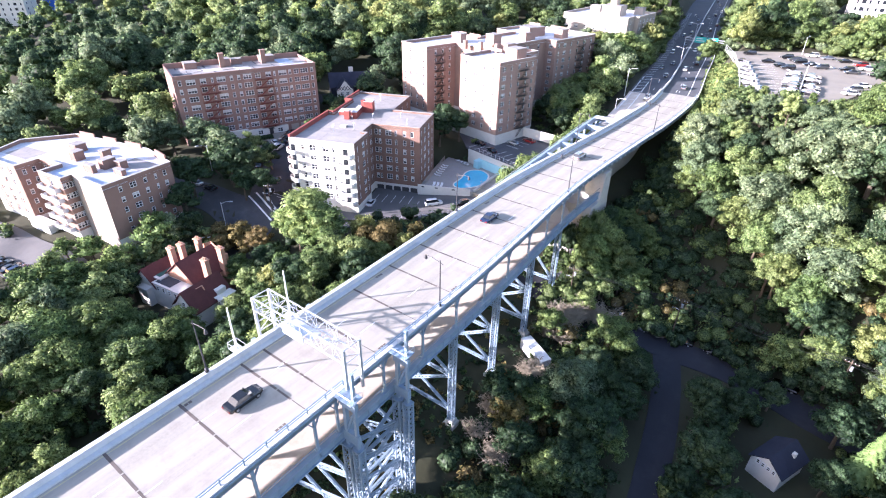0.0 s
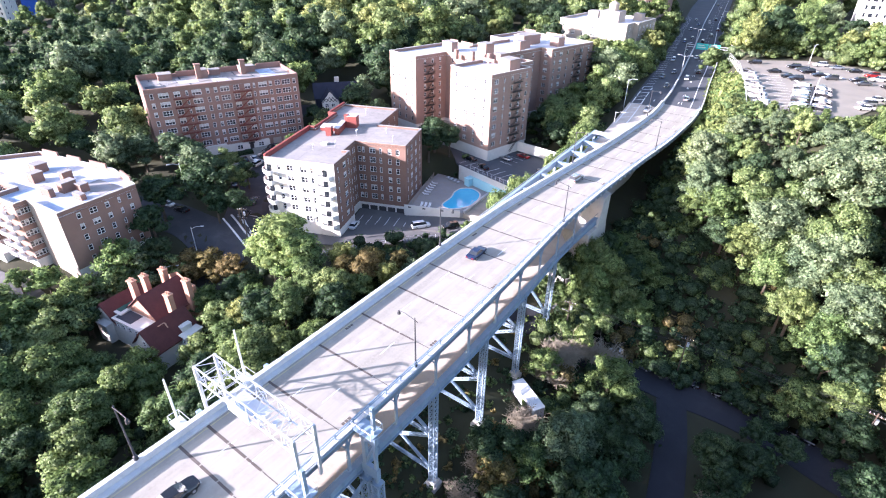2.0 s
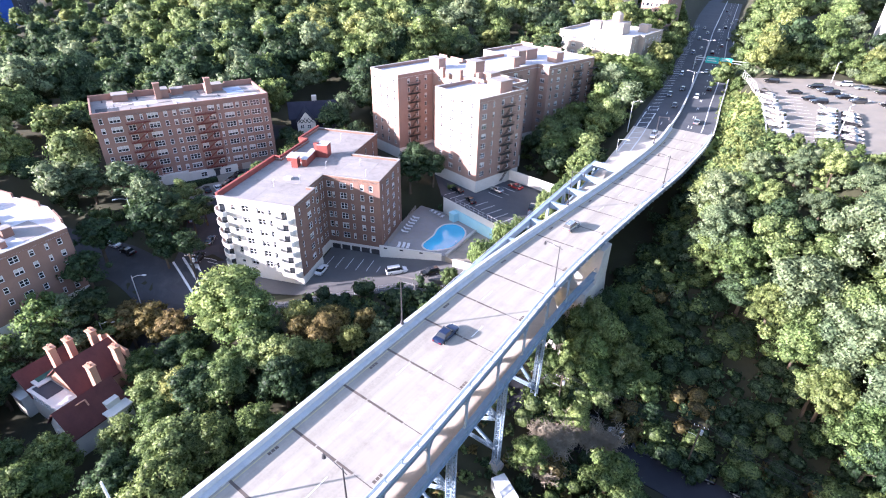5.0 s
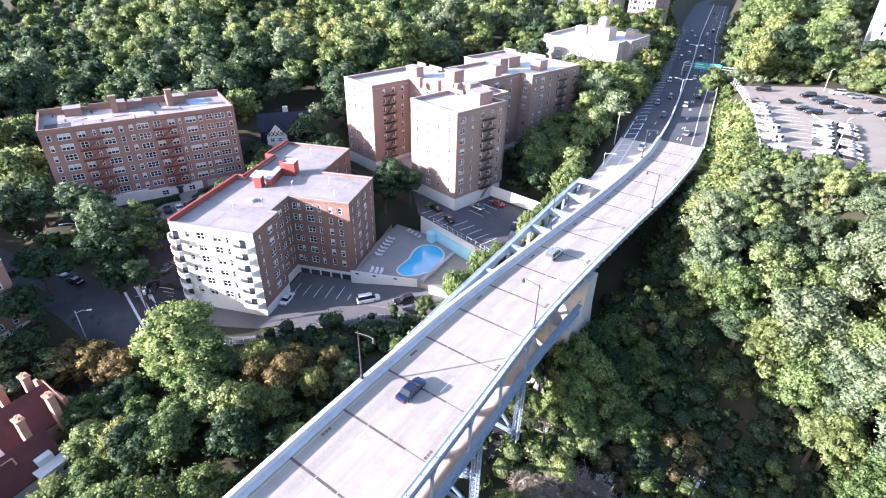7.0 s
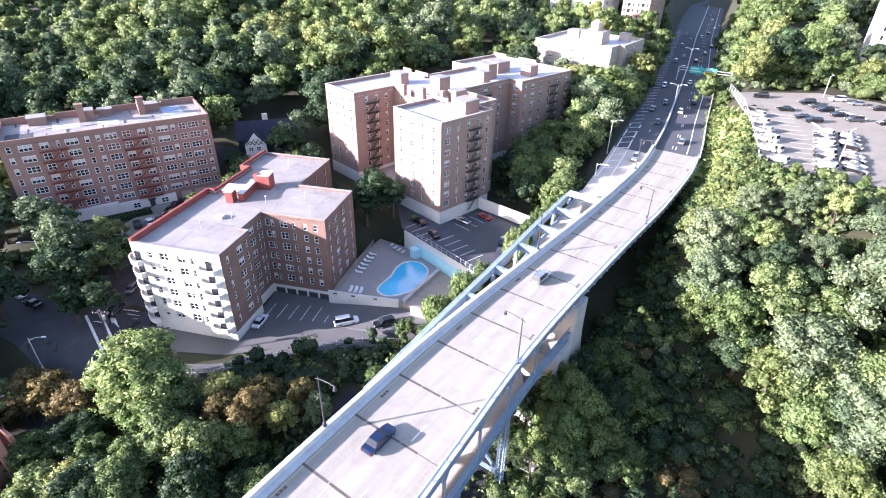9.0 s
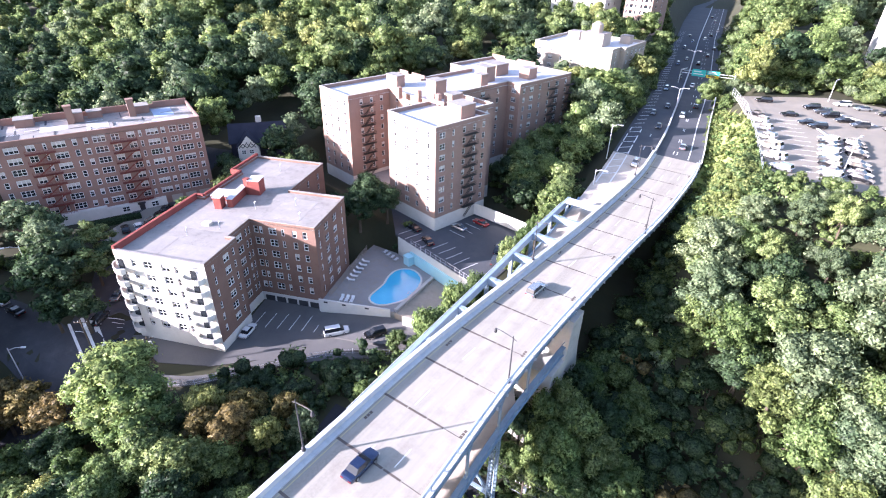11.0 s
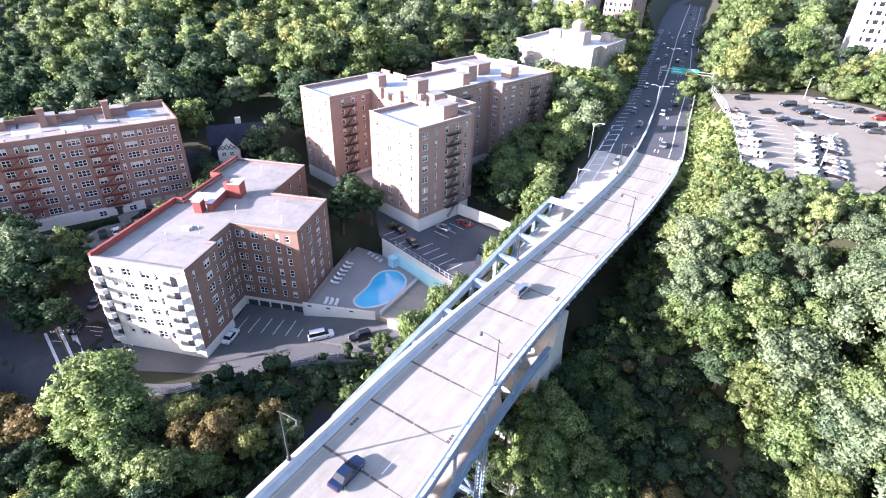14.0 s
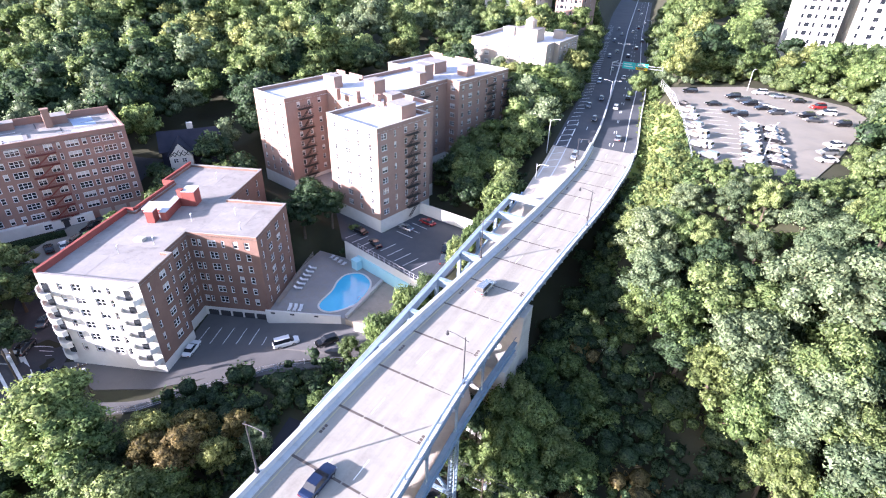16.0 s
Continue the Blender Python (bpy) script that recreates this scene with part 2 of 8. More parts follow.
M_ROOFB = surface("grey_felt_roof", (0.215, 0.20, 0.192), (0.32, 0.30, 0.285), 0.8, 1.5, 0.2, 0.2, stain=(0.16, 0.15, 0.15), stain_amount=0.7)
M_FELT = surface("pale_felt_strip", (0.24, 0.225, 0.216), (0.34, 0.318, 0.305), 0.8, 1.5, 0.25, 0.2, stain=(0.22, 0.21, 0.205), stain_amount=0.6)
M_REDPAINT = surface("red_painted_coping", (0.20, 0.05, 0.043), (0.27, 0.075, 0.062), 0.7, 5.0, 0.5, 0.2)
M_COPING = surface("stone_coping", (0.40, 0.37, 0.34), (0.5, 0.47, 0.43), 0.8, 5.0, 0.5, 0.2)
M_FRAME = surface("white_window_frame", (0.62, 0.63, 0.64), (0.74, 0.75, 0.75), 0.5, 8.0, 1.0, 0.0, spec=0.5)
M_PANE = glass("window_glass", (0.02, 0.024, 0.03))
M_BLIND = surface("window_blind", (0.45, 0.44, 0.42), (0.58, 0.57, 0.54), 0.7, 8.0, 1.0, 0.0)
M_ESCAPE_RED = surface("rust_red_iron", (0.17, 0.045, 0.04), (0.23, 0.07, 0.055), 0.7, 8.0, 1.0, 0.1)
M_ESCAPE_DARK = surface("dark_iron", (0.03, 0.028, 0.028), (0.06, 0.055, 0.05), 0.7, 8.0, 1.0, 0.1)
M_TILE_RED = surface("red_clay_roof", (0.085, 0.030, 0.028), (0.125, 0.044, 0.040), 0.85, 5.0, 0.5, 0.4, stain=(0.055, 0.022, 0.021))
M_TERRA = surface("terracotta_brick", (0.42, 0.22, 0.15), (0.52, 0.29, 0.20), 0.85, 5.0, 0.5, 0.3)
M_SLATE = surface("slate_roof", (0.045, 0.048, 0.06), (0.075, 0.078, 0.09), 0.8, 4.0, 0.4, 0.3)
M_DARKSLATE = surface("dark_slate_roof", (0.016, 0.018, 0.032), (0.03, 0.032, 0.05), 0.8, 4.0, 0.4, 0.3)
M_BLUEWALL = surface("turquoise_wall_paint", (0.36, 0.66, 0.74), (0.45, 0.74, 0.80), 0.7, 4.0, 0.3, 0.15, stain=(0.55, 0.68, 0.7))
M_BARK = surface("bark", (0.07, 0.055, 0.04), (0.12, 0.095, 0.07), 0.95, 10.0, 1.0, 0.6)
M_TWIG = surface("bare_twigs", (0.22, 0.187, 0.14), (0.34, 0.292, 0.22), 0.95, 10.0, 1.0, 0.3)
TINTS = [
    ("green", (0.056, 0.098, 0.032), (0.220, 0.300, 0.102)),
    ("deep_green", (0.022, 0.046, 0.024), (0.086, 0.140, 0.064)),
    ("light_green", (0.080, 0.130, 0.043), (0.262, 0.340, 0.132)),
    ("yellow_green", (0.125, 0.160, 0.046), (0.350, 0.390, 0.138)),
    ("brown", (0.100, 0.086, 0.034), (0.260, 0.212, 0.080)),
    ("grey_green", (0.074, 0.114, 0.057), (0.245, 0.315, 0.168)),
    ("pale_green", (0.105, 0.165, 0.052), (0.285, 0.375, 0.130)),
]
LEAVES = [foliage("leaves_" + n, a, b) for n, a, b in TINTS]
# the leafy mass behind the outer leaves, darkened to paint the shade inside crowns
CORES = [foliage("shaded_inner_leaves_" + n, tuple(v * 0.6 for v in a), tuple(v * 0.75 for v in b), fine=3.2) for n, a, b in TINTS]


def car_paint(name, col, rough=0.25, metal=0.3):
    mt = bpy.data.materials.new(name)
    mt.use_nodes = True
    bs = mt.node_tree.nodes["Principled BSDF"]
    bs.inputs["Base Color"].default_value = (*col, 1)
    bs.inputs["Roughness"].default_value, bs.inputs["Metallic"].default_value = rough, metal
    bs.inputs["Coat Weight"].default_value = 0.6
    return mt


PAINTS = {
    "black": car_paint("black_car_paint", (0.012, 0.012, 0.014)),
    "white": car_paint("white_car_paint", (0.72, 0.72, 0.72), metal=0.0),
    "silver": car_paint("silver_car_paint", (0.42, 0.44, 0.46), metal=0.7),
    "grey": car_paint("grey_car_paint", (0.10, 0.105, 0.11), metal=0.6),
    "blue": car_paint("dark_blue_car_paint", (0.02, 0.035, 0.09), metal=0.5),
    "red": car_paint("red_car_paint", (0.30, 0.02, 0.02), metal=0.2),
}
M_TYRE = surface("tyre_rubber", (0.015, 0.015, 0.015), (0.028, 0.028, 0.028), 0.85, 8.0, 1.0, 0.1)
M_RIM = surface("wheel_rim_metal", (0.45, 0.45, 0.46), (0.55, 0.55, 0.56), 0.35, 8.0, 1.0, 0.0, metal=0.8)
M_HEADLIGHT = glass("headlight_glass", (0.6, 0.6, 0.62), 0.1)
M_TAIL = glass("tail_light_glass", (0.25, 0.01, 0.01), 0.2)


# ---- plan: edges of the decks and the highway, as (y, x) ----
LEFT = [(-140, -49.8), (20, -50.6), (46, -51.0), (72, -51.8), (97, -52.0), (115, -51.0), (132, -49.9), (150, -48.8), (168, -48.3), (186, -48.2), (196, -49.2), (223, -52.5), (261, -58.8), (325, -69.8), (433, -89.7), (662, -128.5), (1300, -240)]
RIGHT = [(-140, -36.2), (25, -36.6), (60, -36.9), (84, -38.1), (101, -39.3), (118, -39.1), (142, -38.1), (165, -36.7), (193, -36.8), (212, -39.3), (238, -43.7), (274, -49.0), (325, -57.5), (433, -77.7), (662, -115), (1300, -226)]
SB_LEFT = [(-140, -50.4), (60, -51.6), (85, -52.5), (121, -55.2), (161, -57.0), (190, -59.6), (222, -64.4), (268, -71.5), (371, -91.6), (525, -122), (1300, -256)]


def deck_left(y):
    return along(LEFT, y)


def deck_right(y):
    return along(RIGHT, y)


def sb_left(y):
    return along(SB_LEFT, y)


def sb_right(y):
    return (1 - smooth_step(102, 120, y)) * (deck_right(y) - 0.2) + smooth_step(102, 120, y) * (deck_left(y) - 0.9)


def sb_level(y):
    return -6.9 + 6.8 * smooth_step(95, 225, y)


# ---- ground ----
TZ = -17.5  # level of the pool terrace
POOL_TERRACE = [(-92.3, 113.3), (-77.6, 119.8), (-67.0, 120.6), (-61.5, 131.9), (-77.0, 135.5), (-92.0, 139.0), (-99.5, 138.5), (-97.7, 128.3)]
B_LOT = [(-118, 81), (-104, 80.5), (-95, 86), (-86.5, 96), (-71, 112.0), (-66, 116.5), (-73.4, 115.6), (-89.3, 110), (-94.5, 116), (-99, 131), (-113, 127), (-118, 142), (-140, 136), (-126, 104)]
C_LOT = [(-93.5, 139), (-76, 136), (-62, 130), (-62, 150), (-66, 166), (-82, 167), (-84, 222), (-142, 236), (-142, 152), (-108, 149)]
CAR_PARK = [(-41, 250), (-30, 214), (-23, 176), (2, 178), (8, 198), (19, 240), (15, 256), (-1, 264), (-16, 266)]
A_FRONT = [(-169, 80), (-160, 78), (-146, 96), (-143, 124), (-152, 130)]
HOUSE_DELL = [(-124, 36), (-96, 30), (-88, 44), (-98, 58), (-116, 58)]
PADS = [(HOUSE_DELL, -29.5, 16.0), (A_FRONT, -14.0, 6.0), (B_LOT, -20.2, 4.0), (C_LOT, -13.0, 5.0), (CAR_PARK, 9.3, 9.0), ([(-92.3, 113.3), (-77.6, 119.8), (-67.0, 120.6), (-60.0, 134.0), (-77.0, 138.0), (-92.0, 141.5), (-101, 140.0), (-98.0, 128.3)], TZ - 1.0, 1.0), ([(-93.0, 112.8), (-86.5, 106.0), (-73.0, 110.5), (-66.0, 115.5), (-67.2, 120.4), (-78.0, 119.2)], -21.2, 2.0)]


def poly_distance(poly, x, y):
    """Distance outside a polygon, 0 within."""
    best, inside = np.full(x.shape, 1e9), np.zeros(x.shape, bool)
    for (ax, ay), (bx, by) in zip(poly, poly[1:] + poly[:1]):
        dx, dy = bx - ax, by - ay
        t = np.clip(((x - ax) * dx + (y - ay) * dy) / (dx * dx + dy * dy), 0, 1)
        best = np.minimum(best, np.hypot(x - ax - t * dx, y - ay - t * dy))
        if dy:
            inside ^= ((ay > y) != (by > y)) & (x < dx * (y - ay) / dy + ax)
    return np.where(inside, 0.0, best)


def sstep(a, b, x):
    t = np.clip((x - a) / (b - a), 0, 1)
    return t * t * (3 - 2 * t)


HW_Y = np.arange(-140, 1300, 6.0)
HW_L, HW_R = np.array([sb_left(v) for v in HW_Y]), np.array([deck_right(v) for v in HW_Y])
HW_S = np.array([sb_level(v) for v in HW_Y])


def ground_z(x, y):
    """Height of the ground: a slope that falls towards the river, a valley under the bridge, a wooded hill east of it."""
    x, y = np.asarray(x, float), np.asarray(y, float)
    yc, xc = np.clip(y, -120, 330), np.clip(x, -230, 60)
    z = -12 + 0.12 * (yc - 146) - 0.07 * (xc + 90)
    z = z + 9 * sstep(330, 700, y) + 8 * sstep(-190, -300, x) * sstep(130, 230, y)
    z = z - 7.0 * np.exp(-((x + 18) / 40) ** 2 - ((y - 88) / 40) ** 2) - 10 * sstep(60, -60, y) * sstep(-75, -45, x)
    hill = -31 + 40.5 * sstep(101, 174, y + 0.25 * (x + 5)) + 9 * sstep(250, 420, y)
    hill = hill - 8 * sstep(70, 0, y)
    k = sstep(-38, -24, x - (y > 200) * (np.interp(y, HW_Y, HW_R) + 37)) * sstep(-40, 90, y)
    z = z * (1 - k) + hill * k
    z = z + 0.5 * np.sin(x * 0.11 + 1.3) * np.cos(y * 0.13) + 0.25 * np.sin(x * 0.31 + y * 0.27)
    for poly, level, soft in PADS:
        w = 1 - sstep(0, soft, poly_distance(poly, x, y))
        z = z * (1 - w) + level * w
    hl, hr, hs = np.interp(y, HW_Y, HW_L), np.interp(y, HW_Y, HW_R), np.interp(y, HW_Y, HW_S)
    out = np.maximum(np.maximum(hl - 2.0 - x, x - hr - 1.0), 0)
    w = (1 - sstep(0, 9, out)) * sstep(160, 205, y)
    return z * (1 - w) + (hs - 0.35) * w


def at_ground(x, y):
    return float(ground_z(x, y))


xs = np.concatenate([np.arange(-3400, -420, 140.0), np.arange(-420, -190, 8.0), np.arange(-190, 70, 2.5), np.arange(70, 190, 8.0), np.arange(190, 3400, 140.0)])
ys = np.concatenate([np.arange(-3400, -120, 160.0), np.arange(-120, 10, 6.0), np.arange(10, 300, 2.5), np.arange(300, 640, 10.0), np.arange(640, 3400, 140.0)])
gx, gy = np.meshgrid(xs, ys)
gz = ground_z(gx.ravel(), gy.ravel())
ground = Mesh()
ground.v = list(zip(gx.ravel().tolist(), gy.ravel().tolist(), gz.tolist()))
nx = len(xs)
GRASS_BANK = [(-36, 184), (-23, 168), (-22, 178), (-29.5, 213), (-41, 250), (-53, 306), (-58, 330), (-51, 285), (-44, 240), (-39, 214), (-36.5, 200)]
CX, CY = (xs[:-1] + xs[1:]) / 2, (ys[:-1] + ys[1:]) / 2
bank = poly_distance(GRASS_BANK, *np.meshgrid(CX, CY)) == 0
for j in range(len(ys) - 1):
    for i in range(nx - 1):
        k = j * nx + i
        ground.f.append((k, k + 1, k + 1 + nx, k + nx))
        ground.m.append(1 if bank[j, i] else 0)
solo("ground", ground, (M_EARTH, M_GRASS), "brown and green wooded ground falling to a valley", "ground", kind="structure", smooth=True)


M_RIVER = surface("river_water", (0.10, 0.14, 0.18), (0.14, 0.19, 0.23), 0.12, 0.3, 0.02, 0.3, spec=0.6)
solo("water_river", Mesh().prism([(-3000, -2500), (-480, -2500), (-480, 60), (-520, 150), (-720, 260), (-3000, 700)], -40, -3.0), M_RIVER, "pale rippled river beyond the wood", "river", kind="structure")


def strip(name, pts, width, material, label, lift=0.2, kind="structure"):
    """A road laid over the ground along a smooth line."""
    p = [Vector((a, b, 0)) for a, b in pts]
    line = []
    for i in range(len(p) - 1):
        p0, p1, p2, p3 = p[max(i - 1, 0)], p[i], p[i + 1], p[min(i + 2, len(p) - 1)]
        n = max(2, int((p2 - p1).length / 2.0))
        for k in range(n):
            t = k / n
            line.append(0.5 * ((2 * p1) + (p2 - p0) * t + (2 * p0 - 5 * p1 + 4 * p2 - p3) * t * t + (3 * p1 - p0 - 3 * p2 + p3) * t ** 3))
    line.append(p[-1])
    me, rows = Mesh(), []
    for i, q in enumerate(line):
        d = (line[min(i + 1, len(line) - 1)] - line[max(i - 1, 0)]).normalized()
        s = Vector((-d.y, d.x, 0))
        rows.append([q + s * width * (0.5 - c / 4) for c in range(5)])
    for r in rows:
        me.v += [(c.x, c.y, at_ground(c.x, c.y) + lift) for c in r] + [(c.x, c.y, at_ground(c.x, c.y) - 0.6) for c in (r[0], r[-1])]
    for i in range(len(rows) - 1):
        k = i * 7
        for c in range(4):
            me.f.append((k + c, k + 7 + c, k + 8 + c, k + c + 1))
        me.f += [(k + 5, k + 12, k + 7, k), (k + 4, k + 11, k + 13, k + 6)]
    me.m = [0] * len(me.f)
    solo(name, me, material, label, "road", kind=kind)
    return line


def slab(name, poly, z, material, label, category, thick=0.6):
    return solo(name, Mesh().prism(poly, z - thick, z), material, label, category, kind="structure")


strip("road_street", [(-106, 46), (-113, 62), (-118, 76), (-128, 88), (-141, 98), (-158, 118), (-166, 140)], 12.0, M_STREET, "dark asphalt street with white crossing lines")
strip("road_branch", [(-116, 72), (-134, 70), (-156, 64), (-190, 60)], 11.0, M_STREET, "dark asphalt side street under trees")
strip("road_valley", [(-70, 93), (-48, 97), (-28, 101), (-12, 102), (4, 101), (24, 97), (60, 92)], 7.0, M_SHADEDROAD, "asphalt road darkened for the shade of the valley")
strip("road_lane", [(-11, 99), (-8, 88), (-5, 72), (-3, 50), (-6, 10)], 5.6, M_SHADEDROAD, "asphalt lane darkened for the shade of the valley")
strip("pavement_terrace", [(-112, 80.0), (-103, 79.5), (-94, 85), (-88, 95.5), (-80, 104.5), (-72, 110.5)], 3.0, M_LOT, "pale concrete path along a fence", lift=0.25)
slab("parking_lot", [(-117, 84), (-105, 83), (-96, 88.5), (-88.5, 97), (-75, 110.5), (-69.5, 115.8), (-73, 115.8), (-89.5, 110.2), (-94.6, 115.5), (-106, 110), (-100, 97)], -20.05, M_LOT, "grey asphalt parking lot beside a brick building", "parking lot")
slab("pool_terrace", [(-92.2, 113.4), (-76.9, 119.9), (-78.1, 135.7), (-92.0, 138.9), (-99.4, 138.4), (-97.6, 128.4)], TZ, M_PATIO, "grey stained concrete terrace round a pool", "terrace", 3.5)
slab("yard", [(-76.85, 120.0), (-67.0, 120.8), (-61.6, 131.8), (-78.05, 135.65)], TZ - 0.25, M_DIRT, "sandy yard beside the pool terrace", "yard", 3.5)
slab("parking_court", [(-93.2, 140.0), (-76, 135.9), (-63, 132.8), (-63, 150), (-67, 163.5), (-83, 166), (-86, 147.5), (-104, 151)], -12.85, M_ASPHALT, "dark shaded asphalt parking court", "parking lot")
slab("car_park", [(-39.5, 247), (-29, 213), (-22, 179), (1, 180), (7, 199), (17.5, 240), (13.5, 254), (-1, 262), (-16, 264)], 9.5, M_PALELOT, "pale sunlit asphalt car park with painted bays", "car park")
ramp = Mesh().grid8([(-92.2, 112.5, -21), (-86.5, 107.0, -21), (-74.5, 111.8, -21), (-78.0, 119.4, -21), (-92.2, 112.5, -20.0), (-86.5, 107.0, -20.0), (-74.5, 111.8, -19.3), (-78.0, 119.4, -18.9)])
ramp.grid8([(-78.0, 119.4, -21), (-74.5, 111.8, -21), (-66.5, 116.5, -21), (-67.5, 120.6, -21), (-78.0, 119.4, -18.9), (-74.5, 111.8, -19.3), (-66.5, 116.5, -18.8), (-67.5, 120.6, -18.6)])
solo("parking_ramp", ramp, M_LOT, "grey asphalt rising to a white terrace wall", "parking lot", kind="structure")
strip("road_west_court", [(-176, 22), (-160, 25), (-146, 27), (-134, 30)], 13.0, M_LOT, "grey asphalt court below a brown brick block", lift=0.3)
strip("road_court", [(-146, 96), (-150, 106), (-154, 116)], 9.0, M_PALELOT, "grey forecourt of an apartment building", lift=0.3)


def ribbon(name, edge_a, edge_b, level, y0, y1, material, label, thick, category, step=4.25):
    me, n = Mesh(), int((y1 - y0) / step)
    for i in range(n + 1):
        y = y0 + (y1 - y0) * i / n
        a, b, z = edge_a(y), edge_b(y), level(y)
        me.v += [(a, y, z), (b, y, z), (b, y, z - thick), (a, y, z - thick)]
    for i in range(n):
        for j in range(4):
            k = i * 4
            me.f.append((k + j, k + (j + 1) % 4, k + 4 + (j + 1) % 4, k + 4 + j))
    me.f += [(3, 2, 1, 0), tuple(n * 4 + j for j in range(4))]
    me.m = [0] * len(me.f)
    return me


def flat(y):
    return 0.0


def median_x(y):
    return deck_left(y) - 0.45


highway = ribbon("road", lambda y: deck_left(y) - 0.2, lambda y: deck_right(y), lambda y: -0.02, 203, 1300, M_ASPHALT, "", 1.2, "road", 9)
solo("road_highway_north", highway, M_ASPHALT, "dark asphalt carriageway of a busy highway", "road", kind="structure")
highway = ribbon("road", sb_left, lambda y: deck_left(y) - 0.7, lambda y: sb_level(y) if y < 226 else -0.06, 200, 1300, M_ASPHALT, "", 1.2, "road", 9)
solo("road_highway_south", highway, M_ASPHALT, "dark asphalt carriageway with hatched shoulder", "road", kind="structure")

slab_end = ribbon("road", sb_left, lambda y: deck_left(y) - 0.7, sb_level, 172, 200, M_LOWER, "", 1.2, "road", 4)
solo("road_slab_south", slab_end, M_LOWER, "pale concrete slab at the end of the lower carriageway", "road", kind="structure")

# painted lines of the highway
for name, edge, lo, hi, dash, gap, w in (
    ("line_edge", lambda y: deck_right(y) - 3.3, 204, 700, 9, 0, 0.3),
    ("line_lane", lambda y: deck_right(y) - 6.6, 206, 700, 3, 9, 0.22),
    ("line_lane", lambda y: deck_left(y) + 4.3, 206, 700, 3, 9, 0.22),
    ("line_lane", lambda y: sb_left(y) + 7.6, 206, 700, 3, 9, 0.22),
    ("line_shoulder", lambda y: sb_left(y) + 4.1, 178, 700, 9, 0, 0.35),
    ("line_shoulder", lambda y: sb_left(y) + 0.9, 178, 700, 9, 0, 0.35),
):
    me, y = Mesh(), lo
    while y < hi:
        a, b = edge(y), edge(y + dash)
        z0, z1 = (sb_level(y), sb_level(min(y + dash, 226))) if a < deck_left(y) - 1 else (0, 0)
        me.face([(a - w / 2, y, z0 + 0.012), (a + w / 2, y, z0 + 0.012), (b + w / 2, y + dash, z1 + 0.012), (b - w / 2, y + dash, z1 + 0.012)])
        y += dash + gap
    solo(name, me, M_LINE, "white painted road line on dark asphalt", "road marking", kind="structure")
me = Mesh()
for i in range(56):
    y = 184 + i * 5.0
    z0, z1 = (sb_level(y) + 0.014, sb_level(y + 2.6) + 0.014) if y < 224 else (-0.04, -0.04)
    a, b = sb_left(y) + 1.0, sb_left(y + 2.6) + 4.0
    me.face([(a, y, z0), (a + 0.1, y - 0.45, z0), (b, y + 2.0, z1), (b - 0.1, y + 2.5, z1)])
solo("line_hatching", me, M_LINE, "white hatched shoulder marking", "road marking", kind="structure")
barrier = ribbon("barrier", lambda y: deck_left(y) - 0.7, lambda y: deck_left(y) - 0.2, lambda y: 0.85, 203, 700, M_PARAPET, "", 1.0, "barrier", 6)
solo("median_barrier", barrier, M_PARAPET, "pale concrete barrier between the carriageways", "barrier", kind="structure")
barrier = ribbon("barrier", lambda y: deck_right(y), lambda y: deck_right(y) + 0.35, lambda y: 0.8, 203, 420, M_PARAPET, "", 1.4, "barrier", 6)
solo("roadside_barrier", barrier, M_PARAPET, "pale concrete barrier along the highway", "barrier", kind="structure")


# ---- the bridge ----
bridge = thing("bridge", pose(0, 0, 0), "double-deck blue steel viaduct with a sunlit concrete roadway", "bridge")
Y0, Y1 = -130, 203
part("upper_deck", ribbon("deck", lambda y: deck_left(y) - 1.1, deck_right, flat, Y0, Y1, M_DECK, "", 0.75, ""), M_DECK, bridge, "sun-bleached concrete roadway slab").data.materials.append(M_DECK)
part("lower_deck", ribbon("deck", sb_left, sb_right, sb_level, Y0, 172, M_LOWER, "", 0.6, ""), M_LOWER, bridge, "warm grey concrete slab in the shade")
part("west_parapet", ribbon("p", lambda y: deck_left(y) - 1.05, lambda y: deck_left(y) - 0.45, lambda y: 1.1, Y0, Y1, M_PARAPET, "", 1.12, ""), M_PARAPET, bridge, "pale concrete parapet")
part("west_kerb", ribbon("p", lambda y: deck_left(y) - 0.45, lambda y: deck_left(y) + 0.25, lambda y: 0.22, Y0, Y1, M_PARAPET, "", 0.24, ""), M_PARAPET, bridge, "pale concrete kerb")
part("east_kerb", ribbon("p", lambda y: deck_right(y) - 0.95, lambda y: deck_right(y) - 0.02, lambda y: 0.25, Y0, Y1, M_PARAPET, "", 0.3, ""), M_PARAPET, bridge, "pale concrete kerb")
for z, r in ((0.75, 0.09), (1.15, 0.1)):
    ys_ = np.arange(Y0, Y1, 6.0)
    part("east_rail", Mesh().tube([(deck_right(y) - 0.35, y, z) for y in ys_], r, 6), M_STEEL, bridge, "pale blue painted railing tube")
for z0, z1, dx, w in ((-0.95, -0.3, 0.0, 0.3), (-0.28, 0.0, 0.12, 0.5)):
    part("east_girder", ribbon("g", lambda y: deck_right(y) + dx - w, lambda y: deck_right(y) + dx, lambda y: z1, Y0, Y1, M_STEEL, "", z1 - z0, ""), M_STEEL, bridge, "pale blue painted edge girder")
part("east_lower_girder", ribbon("g", lambda y: deck_right(y) - 0.35, lambda y: deck_right(y) + 0.05, lambda y: -6.5, Y0, 122, M_STEEL, "", 1.3, ""), M_STEEL, bridge, "pale blue painted edge girder of the lower deck")
